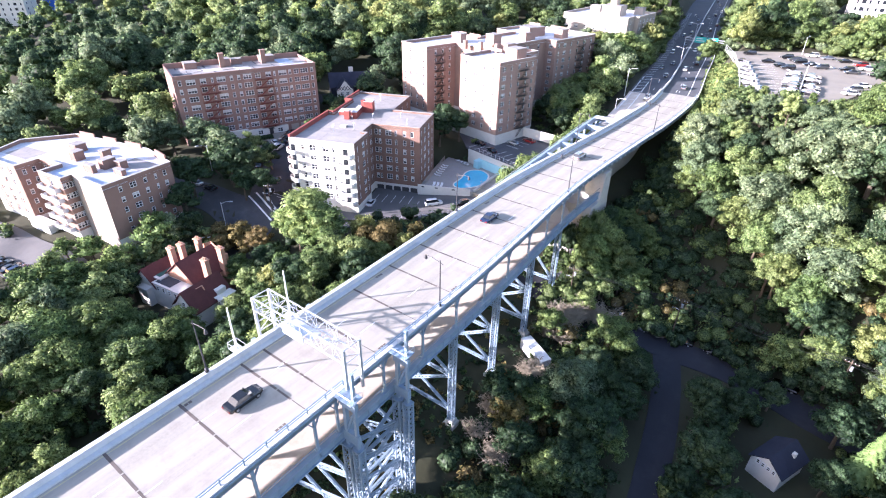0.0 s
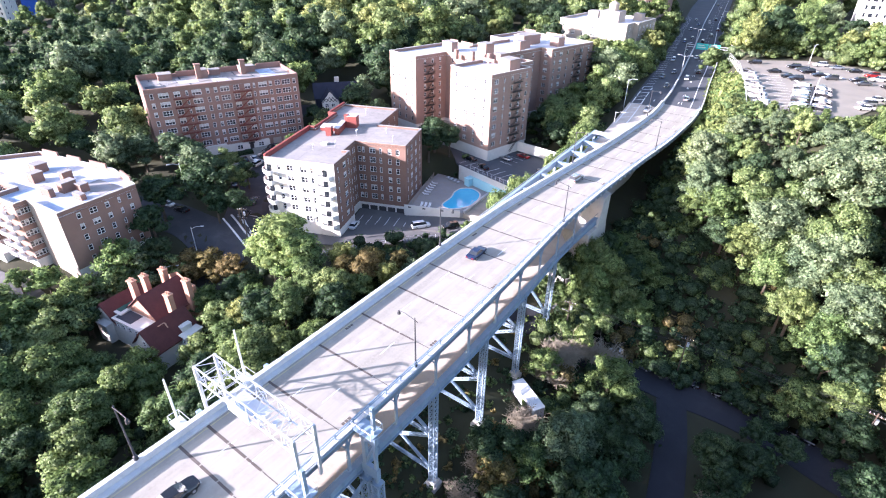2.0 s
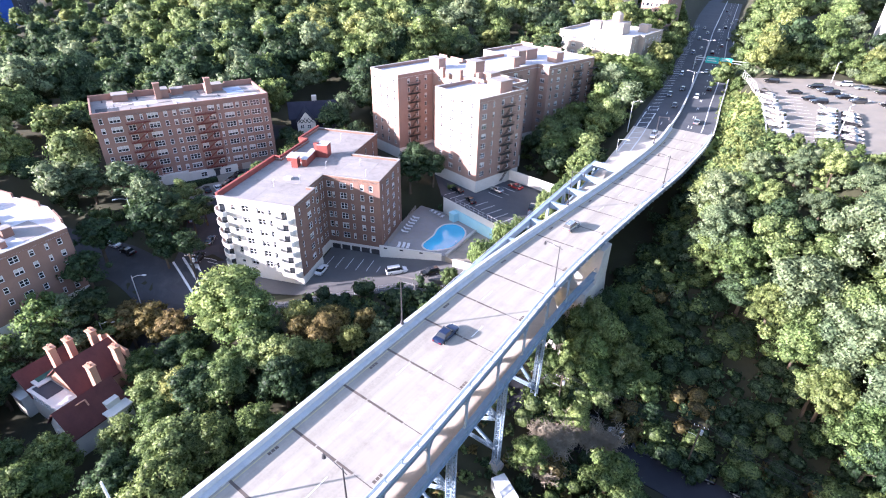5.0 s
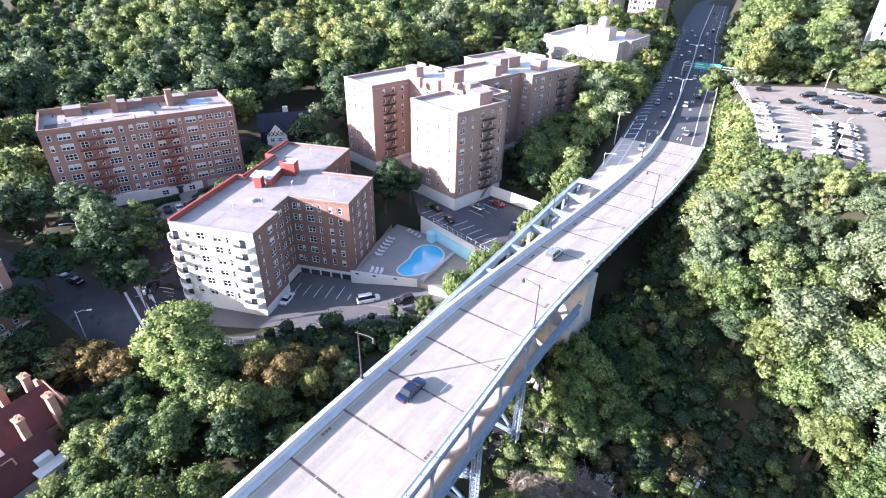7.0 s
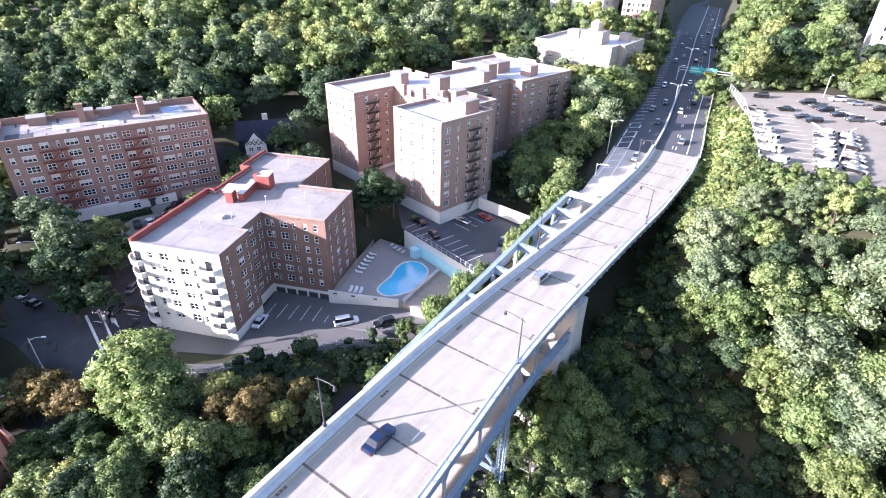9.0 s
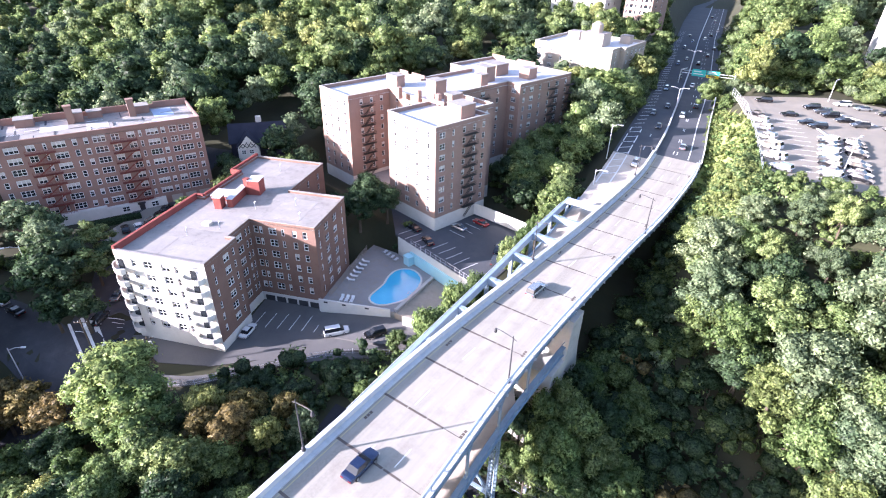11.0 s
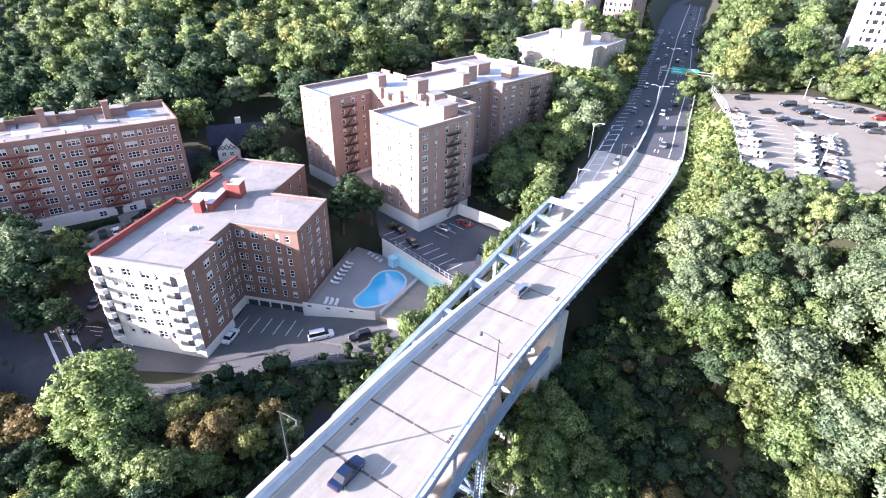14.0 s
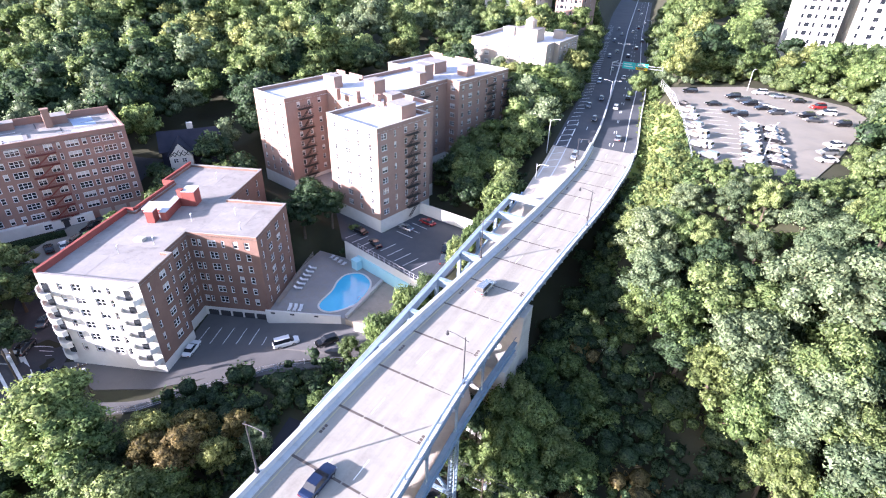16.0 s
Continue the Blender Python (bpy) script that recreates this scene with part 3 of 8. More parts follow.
part("east_lower_flange", ribbon("g", lambda y: deck_right(y) - 0.5, lambda y: deck_right(y) + 0.3, lambda y: -6.35, Y0, 122, M_STEEL, "", 0.14, ""), M_STEEL, bridge)
part("east_lower_flange", ribbon("g", lambda y: deck_right(y) - 0.5, lambda y: deck_right(y) + 0.3, lambda y: -7.8, Y0, 122, M_STEEL, "", 0.14, ""), M_STEEL, bridge)
part("east_lower_rail", Mesh().tube([(deck_right(y) - 0.1, y, -5.5) for y in np.arange(Y0, 123, 6.0)], 0.07, 6), M_STEEL, bridge)
part("west_girder", ribbon("g", lambda y: deck_left(y) - 1.15, lambda y: deck_left(y) - 0.8, lambda y: -0.05, Y0, 203, M_STEEL, "", 0.85, ""), M_STEEL, bridge, "pale blue painted edge girder")
# deeper stretch added under the west girder only to shade the lower deck
part("west_girder", ribbon("g", lambda y: deck_left(y) - 1.15, lambda y: deck_left(y) - 0.8, lambda y: -0.91, 78, 203, M_STEEL, "", 1.6, ""), M_STEEL, bridge, "pale blue painted edge girder")
part("west_lower_girder", ribbon("g", lambda y: sb_left(y) - 0.3, lambda y: sb_left(y) + 0.1, lambda y: sb_level(y) + 0.3, Y0, 168, M_STEEL, "", 1.8, ""), M_STEEL, bridge, "pale blue painted edge girder of the lower deck")

JOINTS = [25.1 - 8.5 * k for k in range(18)] + [28.6 + 8.63 * k for k in range(20)]
GAP = Mesh()
for u0, u1, half in ((-0.5, -0.19, 0.17), (-0.175, 0.06, 0.16), (0.075, 0.27, 0.14), (0.285, 0.5, 0.05)):
    GAP.box(u0, u1, -half, half, 0.004, 0.012)
gap_data = GAP.make("expansion_joint", M_JOINT)
post_data = Mesh().box(-0.15, 0.15, -0.17, 0.17, -6.4, -0.9).beam((0, 0.1, -2.2), (0, 0.85, -0.95), 0.2, 0.14).beam((0, -0.1, -2.2), (0, -0.85, -0.95), 0.2, 0.14).box(-0.3, 0.1, -0.3, 0.3, -6.4, -6.0).make("post", M_STEEL)
beam_data = Mesh().box(-0.5, 0.5, -0.16, 0.16, -1.45, -0.76).make("floor_beam", M_STEEL)
lower_beam_data = Mesh().box(-0.5, 0.5, -0.16, 0.16, -8.3, -7.5).make("lower_floor_beam", M_STEEL)
for y in JOINTS:
    a, b = deck_left(y) + 0.3, deck_right(y) - 1.0
    part("expansion_joint", gap_data, None, bridge, m=Matrix.LocRotScale(((a + b) / 2, y, 0), None, (b - a, 1, 1)))
    part("floor_beam", beam_data, None, bridge, m=Matrix.LocRotScale(((a + b) / 2 - 0.2, y, 0), None, (b - a + 1.6, 1, 1)))
    if y < 114:
        part("post", post_data, None, bridge, m=pose(deck_right(y) - 0.12, y, 0))
        a, b = sb_left(y), sb_right(y)
        part("lower_floor_beam", lower_beam_data, None, bridge, m=Matrix.LocRotScale(((a + b) / 2, y, 0.1 + sb_level(y) + 6.9), None, (b - a - 0.6, 1, 1)))
        if y < 90:
            part("post", post_data, None, bridge, m=pose(deck_left(y) - 0.9, y, 0))

stiffener = Mesh().box(0, 0.16, -0.04, 0.04, -7.75, -6.45).make("stiffener", M_STEEL)
for k in range(51):
    y = 4 + 2.125 * k
    part("stiffener", stiffener, None, bridge, m=pose(deck_right(y) + 0.04, y, 0))

# lane dashes, drains and rail posts
dash_data = Mesh().box(-0.07, 0.07, -1.5, 1.5, 0.004, 0.01).make("lane_dash", M_WORN)
for k in range(20):
    for lane in (1, 2):
        y = -6 + 10.6 * k + lane * 2
        part("lane_dash", dash_data, None, bridge, m=pose(deck_left(y) + 0.9 + 3.75 * lane, y, 0, 0, 0, math.degrees(math.atan2(deck_left(y) - deck_left(y + 1), 1))))
M_YELLOW = surface("worn_yellow_paint", (0.42, 0.36, 0.20), (0.52, 0.45, 0.27), 0.7, 4.0, 0.8, 0.05, stain=(0.36, 0.33, 0.28), stain_amount=0.8)
part("edge_line", ribbon("l", lambda y: deck_left(y) + 0.55, lambda y: deck_left(y) + 0.67, lambda y: 0.008, Y0, 200, M_YELLOW, "", 0.006, ""), M_YELLOW, bridge, "worn yellow edge line")
drain = Mesh()
for i in range(3):
    drain.box(-0.2, 0.2, -0.7 + i * 0.5, -0.3 + i * 0.5, 0.004, 0.01)
drain_data = drain.make("drain_grate", M_JOINT)
for k in range(-3, 10):
    y = 35.3 + 17.0 * k
    part("drain_grate", drain_data, None, bridge, m=pose(deck_left(y) + 1.0, y - 1.2, 0))
    part("drain_grate", drain_data, None, bridge, m=pose(deck_right(y) - 1.5, y + 3.4, 0))
stanchion = Mesh().box(-0.06, 0.06, -0.08, 0.08, 0.2, 1.15).make("rail_post", M_STEEL)
for k in range(72):
    y = 2 + 2.83 * k
    part("rail_post", stanchion, None, bridge, m=pose(deck_right(y) - 0.35, y, 0))
bracket = Mesh().box(-0.05, 0.25, -0.12, 0.12, -0.7, -0.35).make("edge_bracket", M_GALV)
for k in range(40):
    y = 96 + 2.8 * k
    part("edge_bracket", bracket, None, bridge, m=pose(deck_right(y) + 0.05, y, 0))


def lattice_leg(height, w=1.0, bar=0.16):
    """An upright of four corner angles with crossed lacing on its four sides; its top is at 0."""
    me, h = Mesh(), w / 2
    for sx in (-h, h):
        for sy in (-h, h):
            me.box(sx - bar / 2, sx + bar / 2, sy - bar / 2, sy + bar / 2, -height, 0)
    n = max(3, int(height / (w * 0.95)))
    for i in range(n):
        z0, z1 = -height * i / n, -height * (i + 1) / n
        for s in (-h, h):
            me.beam((s, -h, z0), (s, h, z1), 0.05, 0.13, up=(1, 0, 0))
            me.beam((s, h, z0), (s, -h, z1), 0.05, 0.13, up=(1, 0, 0))
            me.beam((-h, s, z0), (h, s, z1), 0.05, 0.13, up=(0, 1, 0))
            me.beam((h, s, z0), (-h, s, z1), 0.05, 0.13, up=(0, 1, 0))
    for z in (0, -height):
        me.box(-h - 0.12, h + 0.12, -h - 0.12, h + 0.12, z - 0.25 if z == 0 else z, z if z == 0 else z + 0.35)
    return me


def laced_strut(a, b, w=0.45, out=(0, 1, 0)):
    """A strut of two flanges with zigzag lacing between."""
    me, a, b = Mesh(), Vector(a), Vector(b)
    d = (b - a)
    t = d.cross(Vector(out)).normalized() * w / 2
    me.beam(a + t, b + t, 0.34, 0.1)
    me.beam(a - t, b - t, 0.34, 0.1)
    n = max(3, int(d.length / (w * 1.1)))
    for i in range(n):
        s = 1 if i % 2 else -1
        for o in (-0.15, 0.15):
            v = Vector(out) * o
            me.beam(a + d * (i / n) + t * s + v, a + d * ((i + 1) / n) - t * s + v, 0.05, 0.09)
    return me


for y in (11.5, 54.6, 69.2, 83.8, 98.4):
    xe, xw = deck_right(y) - 0.6, deck_left(y) + 0.2
    ge, gw = at_ground(xe, y), at_ground(xw, y)
    part("leg", lattice_leg(-7.9 - ge, 0.95), M_STEEL, bridge, "pale blue laced steel leg", m=pose(xe, y, -7.9))
    part("leg", lattice_leg(-8.4 - gw, 0.95), M_STEEL, bridge, "pale blue laced steel leg", m=pose(xw, y, -8.4))
    for x, g in ((xe, ge), (xw, gw)):
        part("footing", Mesh().box(-1.1, 1.1, -1.1, 1.1, -1.5, 0.7).box(-0.8, 0.8, -0.8, 0.8, 0.7, 1.4), M_PIER, bridge, "weathered concrete footing", m=pose(x, y, g))
    low = max(ge, gw) + 1.5
    n = 2 if -8.4 - low > 14 else 1
    zs = [-9.0 + (low + 9.0) * i / n for i in range(n + 1)]
    for i in range(n):
        part("brace", laced_strut((xe, y, zs[i]), (xw, y, zs[i + 1])), M_STEEL, bridge, "pale blue laced steel brace")
        part("brace", laced_strut((xw, y, zs[i]), (xe, y, zs[i + 1])), M_STEEL, bridge, "pale blue laced steel brace")
        part("strut", laced_strut((xw, y, zs[i + 1]), (xe, y, zs[i + 1]), 0.6), M_STEEL, bridge, "pale blue laced steel strut")

# the tower under the gantry: paired columns, platforms and dense lacing
for x in (-36.0, -51.8):
    g = at_ground(x, 34)
    side = 1 if x > -44 else -1
    x1 = x + 1.7 * side
    lo, hi = min(x, x1), max(x, x1)
    for y in (29.4, 39.2):
        tall = 4.4 if side > 0 else -0.4
        part("tower_column", Mesh().box(-0.26, 0.26, -0.26, 0.26, -8.6, 0.1 if side > 0 else -0.4), M_STEEL, bridge, "pale blue steel tower column", m=pose(x, y, 0))
        part("tower_column", Mesh().box(-0.2, 0.2, -0.2, 0.2, -8.6, tall), M_STEEL, bridge, "pale blue steel tower column", m=pose(x1, y, 0))
        part("tower_leg", lattice_leg(-8.6 - g, 1.2, 0.22), M_STEEL, bridge, "pale blue laced tower leg", m=pose(x, y, -8.6))
        part("tower_leg", lattice_leg(-8.6 - g, 1.0, 0.2), M_STEEL, bridge, "pale blue laced tower leg", m=pose(x1, y, -8.6))
        for z0, z1 in ((-1.7, -0.5), (-7.8, -6.1)):
            part("portal_plate", Mesh().box(lo - 0.5, hi + 0.35, y - 0.3, y + 0.3, z0, z1), M_STEEL, bridge, "pale blue riveted plate")
        part("portal_brace", Mesh().beam((x, y, -6.1), (x1, y, -1.7), 0.24, 0.24), M_STEEL, bridge)
        if side > 0:
            part("tower_platform", Mesh().box(lo - 0.9, hi + 0.5, y - 1.0, y + 1.0, 0.1, 0.2), M_STEEL, bridge, "small steel inspection platform")
            for yy in (y - 1.0, y + 1.0):
                part("platform_rail", Mesh().tube([(lo - 0.9, yy, 0.2), (lo - 0.9, yy, 1.2), (hi + 0.5, yy, 1.2), (hi + 0.5, yy, 0.2)], 0.045, 5), M_GALV, bridge)
            part("platform_rail", Mesh().tube([(hi + 0.5, y - 1.0, 1.2), (hi + 0.5, y + 1.0, 1.2)], 0.045, 5), M_GALV, bridge)
    n = 5
    for i in range(n):
        z0, z1 = -9 + (g + 10) * i / n, -9 + (g + 10) * (i + 1) / n
        for a, b, c in ((29.4, 39.2, z0), (39.2, 29.4, z0), (29.4, 39.2, z1)):
            part("tower_brace", laced_strut((x, a, c), (x + 0.001, b, z1), 0.5, (1, 0, 0)), M_STEEL, bridge, "pale blue laced steel brace")
        for y in (29.4, 39.2):
            part("tower_tie", Mesh().beam((x, y, z0), (x1, y, z1), 0.14, 0.14).beam((x1, y, z0), (x, y, z1), 0.14, 0.14).beam((x, y, z1), (x1, y, z1), 0.3, 0.3), M_STEEL, bridge, "pale blue steel tie")
for y in (29.4, 39.2):
    g = at_ground(-44, 34)
    for i in range(3):
        z0, z1 = -9 + (g + 10) * i / 3, -9 + (g + 10) * (i + 1) / 3
        for a, b in ((-36.0, -51.8), (-51.8, -36.0)):
            part("brace", laced_strut((a, y, z0), (b, y, z1), 0.7), M_STEEL, bridge, "pale blue laced steel brace")

# masonry pier and abutment
pier = Mesh()
for y0, y1, xa, xb in ((112.5, 124.0, -53.5, -38.4),):
    zt, zb = -1.75, at_ground(-45, 118) - 3
    pier.grid8([(xa - 0.8, y0 - 1.5, zb), (xb + 0.8, y0 - 1.5, zb), (xb + 0.8, y1 + 1, zb), (xa - 0.8, y1 + 1, zb), (xa, y0 + 1.0, -8.6), (xb, y0 + 1.0, -8.6), (xb, y1, -8.6), (xa, y1, -8.6)])
    pier.grid8([(xb - 4.5, y0 + 6.0, -8.6), (xb, y0 + 6.0, -8.6), (xb, y1, -8.6), (xb - 4.5, y1, -8.6), (xb - 4.5, y0 + 7.5, zt), (xb, y0 + 7.5, zt), (xb, y1, zt), (xb - 4.5, y1, zt)])
part("pier", pier, M_PIER, bridge, "weathered pale concrete pier")
wall = ribbon("wall", lambda y: deck_right(y) - 9.4, lambda y: deck_right(y) - 8.8, lambda y: -1.75, 124, 203, M_PIER, "", 14, "")
part("retaining_wall", wall, M_PIER, bridge, "shaded concrete retaining wall")
wall = ribbon("wall", lambda y: deck_left(y) - 0.8, lambda y: deck_left(y) - 0.3, lambda y: -0.78, 166, 226, M_PIER, "", 8, "")
part("retaining_wall", wall, M_PIER, bridge, "shaded concrete retaining wall")
for y in (134, 147, 160):
    part("bent_column", Mesh().box(-0.5, 0.5, -0.6, 0.6, at_ground(-48, y) - 2, -1.75), M_PIER, bridge, m=pose(deck_left(y) + 0.6, y, 0))

# open steel frame over the south-bound deck
OUTER = [(84, -53.6), (100, -54.6), (121, -55.7), (142, -57.0), (161.3, -57.9)]


def outer_x(y):
    return float(np.interp(y, [k[0] for k in OUTER], [k[1] for k in OUTER]))


part("frame_girder", ribbon("g", lambda y: outer_x(y) - 0.35, lambda y: outer_x(y) + 0.35, lambda y: -0.35, 84, 161.6, M_STEEL, "", 1.5, ""), M_STEEL, bridge, "pale blue box girder of an open frame")
part("frame_fence", Mesh().tube([(outer_x(y), y, 0.35) for y in np.arange(84, 162, 6.0)], 0.05, 6), M_GALV, bridge)
for y in (101.5, 111, 121.3, 131.4, 141.0, 151.0, 161.2):
    a, b = outer_x(y), deck_left(y) - 0.9
    part("frame_beam", Mesh().box(a, b, y - 0.42, y + 0.42, -1.9, -0.45), M_STEEL, bridge, "pale blue cross beam of an open frame")
    part("frame_column", Mesh().box(a - 0.3, a + 0.3, y - 0.3, y + 0.3, sb_level(y) - 1.5, -1.8), M_STEEL, bridge, "pale blue frame column")
    if y > 120:
        part("pedestal", Mesh().box(a - 0.6, a + 0.6, y - 0.7, y + 0.7, at_ground(a, y) - 1, sb_level(y) - 1.4), M_PIER, bridge)
part("frame_shelf", Mesh().box(-57.6, -50.2, 158.2, 161.2, -0.43, -0.32), M_PARAPET, bridge, "pale concrete shelf at the end of the frame")

# ---- sign gantry ----
M_PANELWHITE = surface("pale_sign_sheet", (0.52, 0.64, 0.68), (0.60, 0.71, 0.75), 0.4, 6.0, 0.8, 0.0, spec=0.5)
gantry = thing("sign_gantry", pose(0, 31.5, 0), "pale steel truss gantry spanning a concrete roadway", "gantry")
XW, XE, ZT, ZB = -53.3, -36.2, 6.3, 4.2
for y in (-1.3, 1.3):
    for z in (ZT, ZB):
        part("chord", Mesh().beam((XW, y, z), (XE, y, z), 0.15, 0.15), M_GALV, gantry)
    part("upright", Mesh().box(XW - 0.17, XW + 0.17, y - 0.17, y + 0.17, -0.8, ZT), M_GALV, gantry)
    part("upright", Mesh().box(XE - 0.17, XE + 0.17, y - 0.17, y + 0.17, -1.4, ZT), M_GALV, gantry)
for x in (XW, XE):
    for z in (ZT, 4.2, 2.2, 0.6):
        part("tie", Mesh().beam((x, -1.3, z), (x, 1.3, z), 0.12, 0.12), M_GALV, gantry)
    part("brace", Mesh().beam((x, -1.3, 4.2), (x, 1.3, 2.2), 0.1, 0.1), M_GALV, gantry)
    part("brace", Mesh().beam((x, 1.3, 2.2), (x, -1.3, 0.6), 0.1, 0.1), M_GALV, gantry)
N = 9
for i in range(N):
    a, b = XW + (XE - XW) * i / N, XW + (XE - XW) * (i + 1) / N
    s = 1.3 if i % 2 else -1.3
    for y in (-1.3, 1.3):
        part("web", Mesh().beam((a, y, ZB if i % 2 else ZT), (b, y, ZT if i % 2 else ZB), 0.07, 0.07).beam((b, y, ZB), (b, y, ZT), 0.07, 0.07), M_GALV, gantry)
    for z in (ZT, ZB):
        part("lacing", Mesh().beam((a, s, z), (b, -s, z), 0.06, 0.06).beam((b, -1.3, z), (b, 1.3, z), 0.06, 0.06), M_GALV, gantry)
part("catwalk", Mesh().box(-47.5, -42.5, -0.9, 0.9, 4.28, 4.36), M_GALV, gantry, "pale steel catwalk plate")
part("sign_panel", Mesh().box(-47.2, -43.4, -1.55, -1.42, 3.7, 5.4), M_PANELWHITE, gantry, "pale cyan-white sign panel")
for x in (-42.4, -40.6):
    part("equipment_box", Mesh().box(x - 0.3, x + 0.3, -0.4, 0.4, 4.38, 4.9), M_GALV, gantry, "grey equipment box")

# ---- masts beside the gantry ----
for y, h in ((27.3, 5.6), (36.6, 6.6)):
    mast = thing("mast", pose(-54.9, y, 0), "slender white steel mast on a railed bracket", "mast", "masts beside the gantry")
    part("pole", Mesh().tube([(0, 0, -1.5), (0, 0, h)], [0.16, 0.11], 8), M_FRAME, mast)
    part("platform", Mesh().box(-0.9, 2.9, -0.7, 0.7, -1.5, -1.35), M_GALV, mast)
    part("railing", Mesh().box(-0.9, -0.85, -0.7, 0.7, -0.4, -0.33).box(-0.9, 2.4, -0.72, -0.67, -0.4, -0.33).box(-0.9, 2.4, 0.67, 0.72, -0.4, -0.33).box(-0.9, -0.85, -0.7, -0.65, -1.4, -0.35).box(-0.9, -0.85, 0.65, 0.7, -1.4, -0.35), M_GALV, mast)
    part("strut", Mesh().beam((-0.7, 0, -1.5), (2.9, 0, -3.6), 0.14, 0.14), M_STEEL, mast)


# ---- lamp posts ----
def lamp_post(x, y, z, side, height=8.0, arm=2.6, mat=None, label="tall black steel lamp post on the bridge parapet", group="bridge lamp posts"):
    ob = thing("street_lamp", pose(x, y, z), label, "street lamp", group)
    mt = mat or M_BLACKSTEEL
    part("base", Mesh().tube([(0, 0, 0), (0, 0, 0.5), (0, 0, 0.6)], [0.26, 0.24, 0.12], 8), mt, ob)
    part("pole", Mesh().tube([(0, 0, 0.5), (0, 0, height)], [0.12, 0.07], 8), mt, ob)
    part("arm", Mesh().tube([(-0.5 * side, 0, height - 0.6), (0, 0, height - 0.35), (arm * side * 0.6, 0, height - 0.05), (arm * side, 0, height)], 0.05, 6), mt, ob)
    part("lantern", Mesh().tube([(arm * side, 0, height - 0.75), (arm * side, 0, height - 0.6), (arm * side, 0, height - 0.15), (arm * side, 0, height + 0.02)], [0.09, 0.24, 0.17, 0.05], 8), mt, ob)
    return ob


for y in (0, 50.5, 100.2, 153.5):
    lamp_post(deck_right(y) - 0.5, y, 0.25, -1)
for y in (-33, 21.2, 76.3, 129, 181):
    lamp_post(deck_left(y) - 0.75, y, 1.1, 1)


# ---- apartment buildings ----
WINDOWS = {}


def lattice(us, zs, y0, y1):
    """A grid of bars in one piece: the first, third, ... strips are solid both ways."""
    me, at = Mesh(), {}

    def vert(*p):
        if p not in at:
            at[p] = len(me.v)
            me.v.append(p)
        return at[p]

    def solid(i, j):
        return 0 <= i < len(us) - 1 and 0 <= j < len(zs) - 1 and (i % 2 == 0 or j % 2 == 0)

    for i in range(len(us) - 1):
        for j in range(len(zs) - 1):
            if not solid(i, j):
                continue
            a, b, c, d = us[i], us[i + 1], zs[j], zs[j + 1]
            quads = [((a, y0, c), (b, y0, c), (b, y0, d), (a, y0, d)), ((a, y1, d), (b, y1, d), (b, y1, c), (a, y1, c))]
            if not solid(i - 1, j):
                quads.append(((a, y1, c), (a, y0, c), (a, y0, d), (a, y1, d)))
            if not solid(i + 1, j):
                quads.append(((b, y0, c), (b, y1, c), (b, y1, d), (b, y0, d)))
            if not solid(i, j - 1):
                quads.append(((a, y1, c), (b, y1, c), (b, y0, c), (a, y0, c)))
            if not solid(i, j + 1):
                quads.append(((a, y0, d), (b, y0, d), (b, y1, d), (a, y1, d)))
            for q in quads:
                me.f.append(tuple(vert(*p) for p in q))
                me.m.append(0)
    return me


def window_data(w, h, blind):
    """Frame with mullions and a meeting rail, and the pane behind it; faces -y, centred."""
    key = (w, h, blind)
    if key not in WINDOWS:
        t = 0.13
        n = 1 if w < 1.3 else (2 if w < 2.2 else 3)
        us = [v for i in range(n + 1) for v in (-w / 2 + (w - t) * i / n, -w / 2 + (w - t) * i / n + t)]
        fr = lattice(us, [-h / 2, -h / 2 + t, -0.04, 0.05, h / 2 - t, h / 2], -0.06, 0.06)
        pane = Mesh().box(-w / 2 + 0.05, w / 2 - 0.05, 0.0, 0.02, -h / 2 + 0.05, h / 2 - 0.05, 0)
        if blind:
            pane.box(-w / 2 + 0.09, w / 2 - 0.09, -0.012, -0.006, h / 2 - h * blind, h / 2 - 0.09, 1)
        WINDOWS[key] = fr.make("window", M_FRAME), pane.make("pane", M_PANE, M_BLIND)
    return WINDOWS[key]


def far_window(w, h):
    """A window of a far tower: frame and glass in one."""
    key = (w, h, "far")
    if key not in WINDOWS:
        me = Mesh().box(-w / 2, w / 2, 0, 0.04, -h / 2, h / 2, 1)
        for x in (-w / 2, w / 2 - 0.1):
            me.box(x, x + 0.1, -0.06, 0, -h / 2, h / 2)
        WINDOWS[key] = me.box(-w / 2 - 0.1, w / 2 + 0.1, -0.2, 0, -h / 2 - 0.1, -h / 2).make("window", M_FRAME, M_PANE)
    return WINDOWS[key]


KINDS = {"s": 1.0, "d": 1.8, "t": 2.8, "x": 0.7, "b": 1.3}


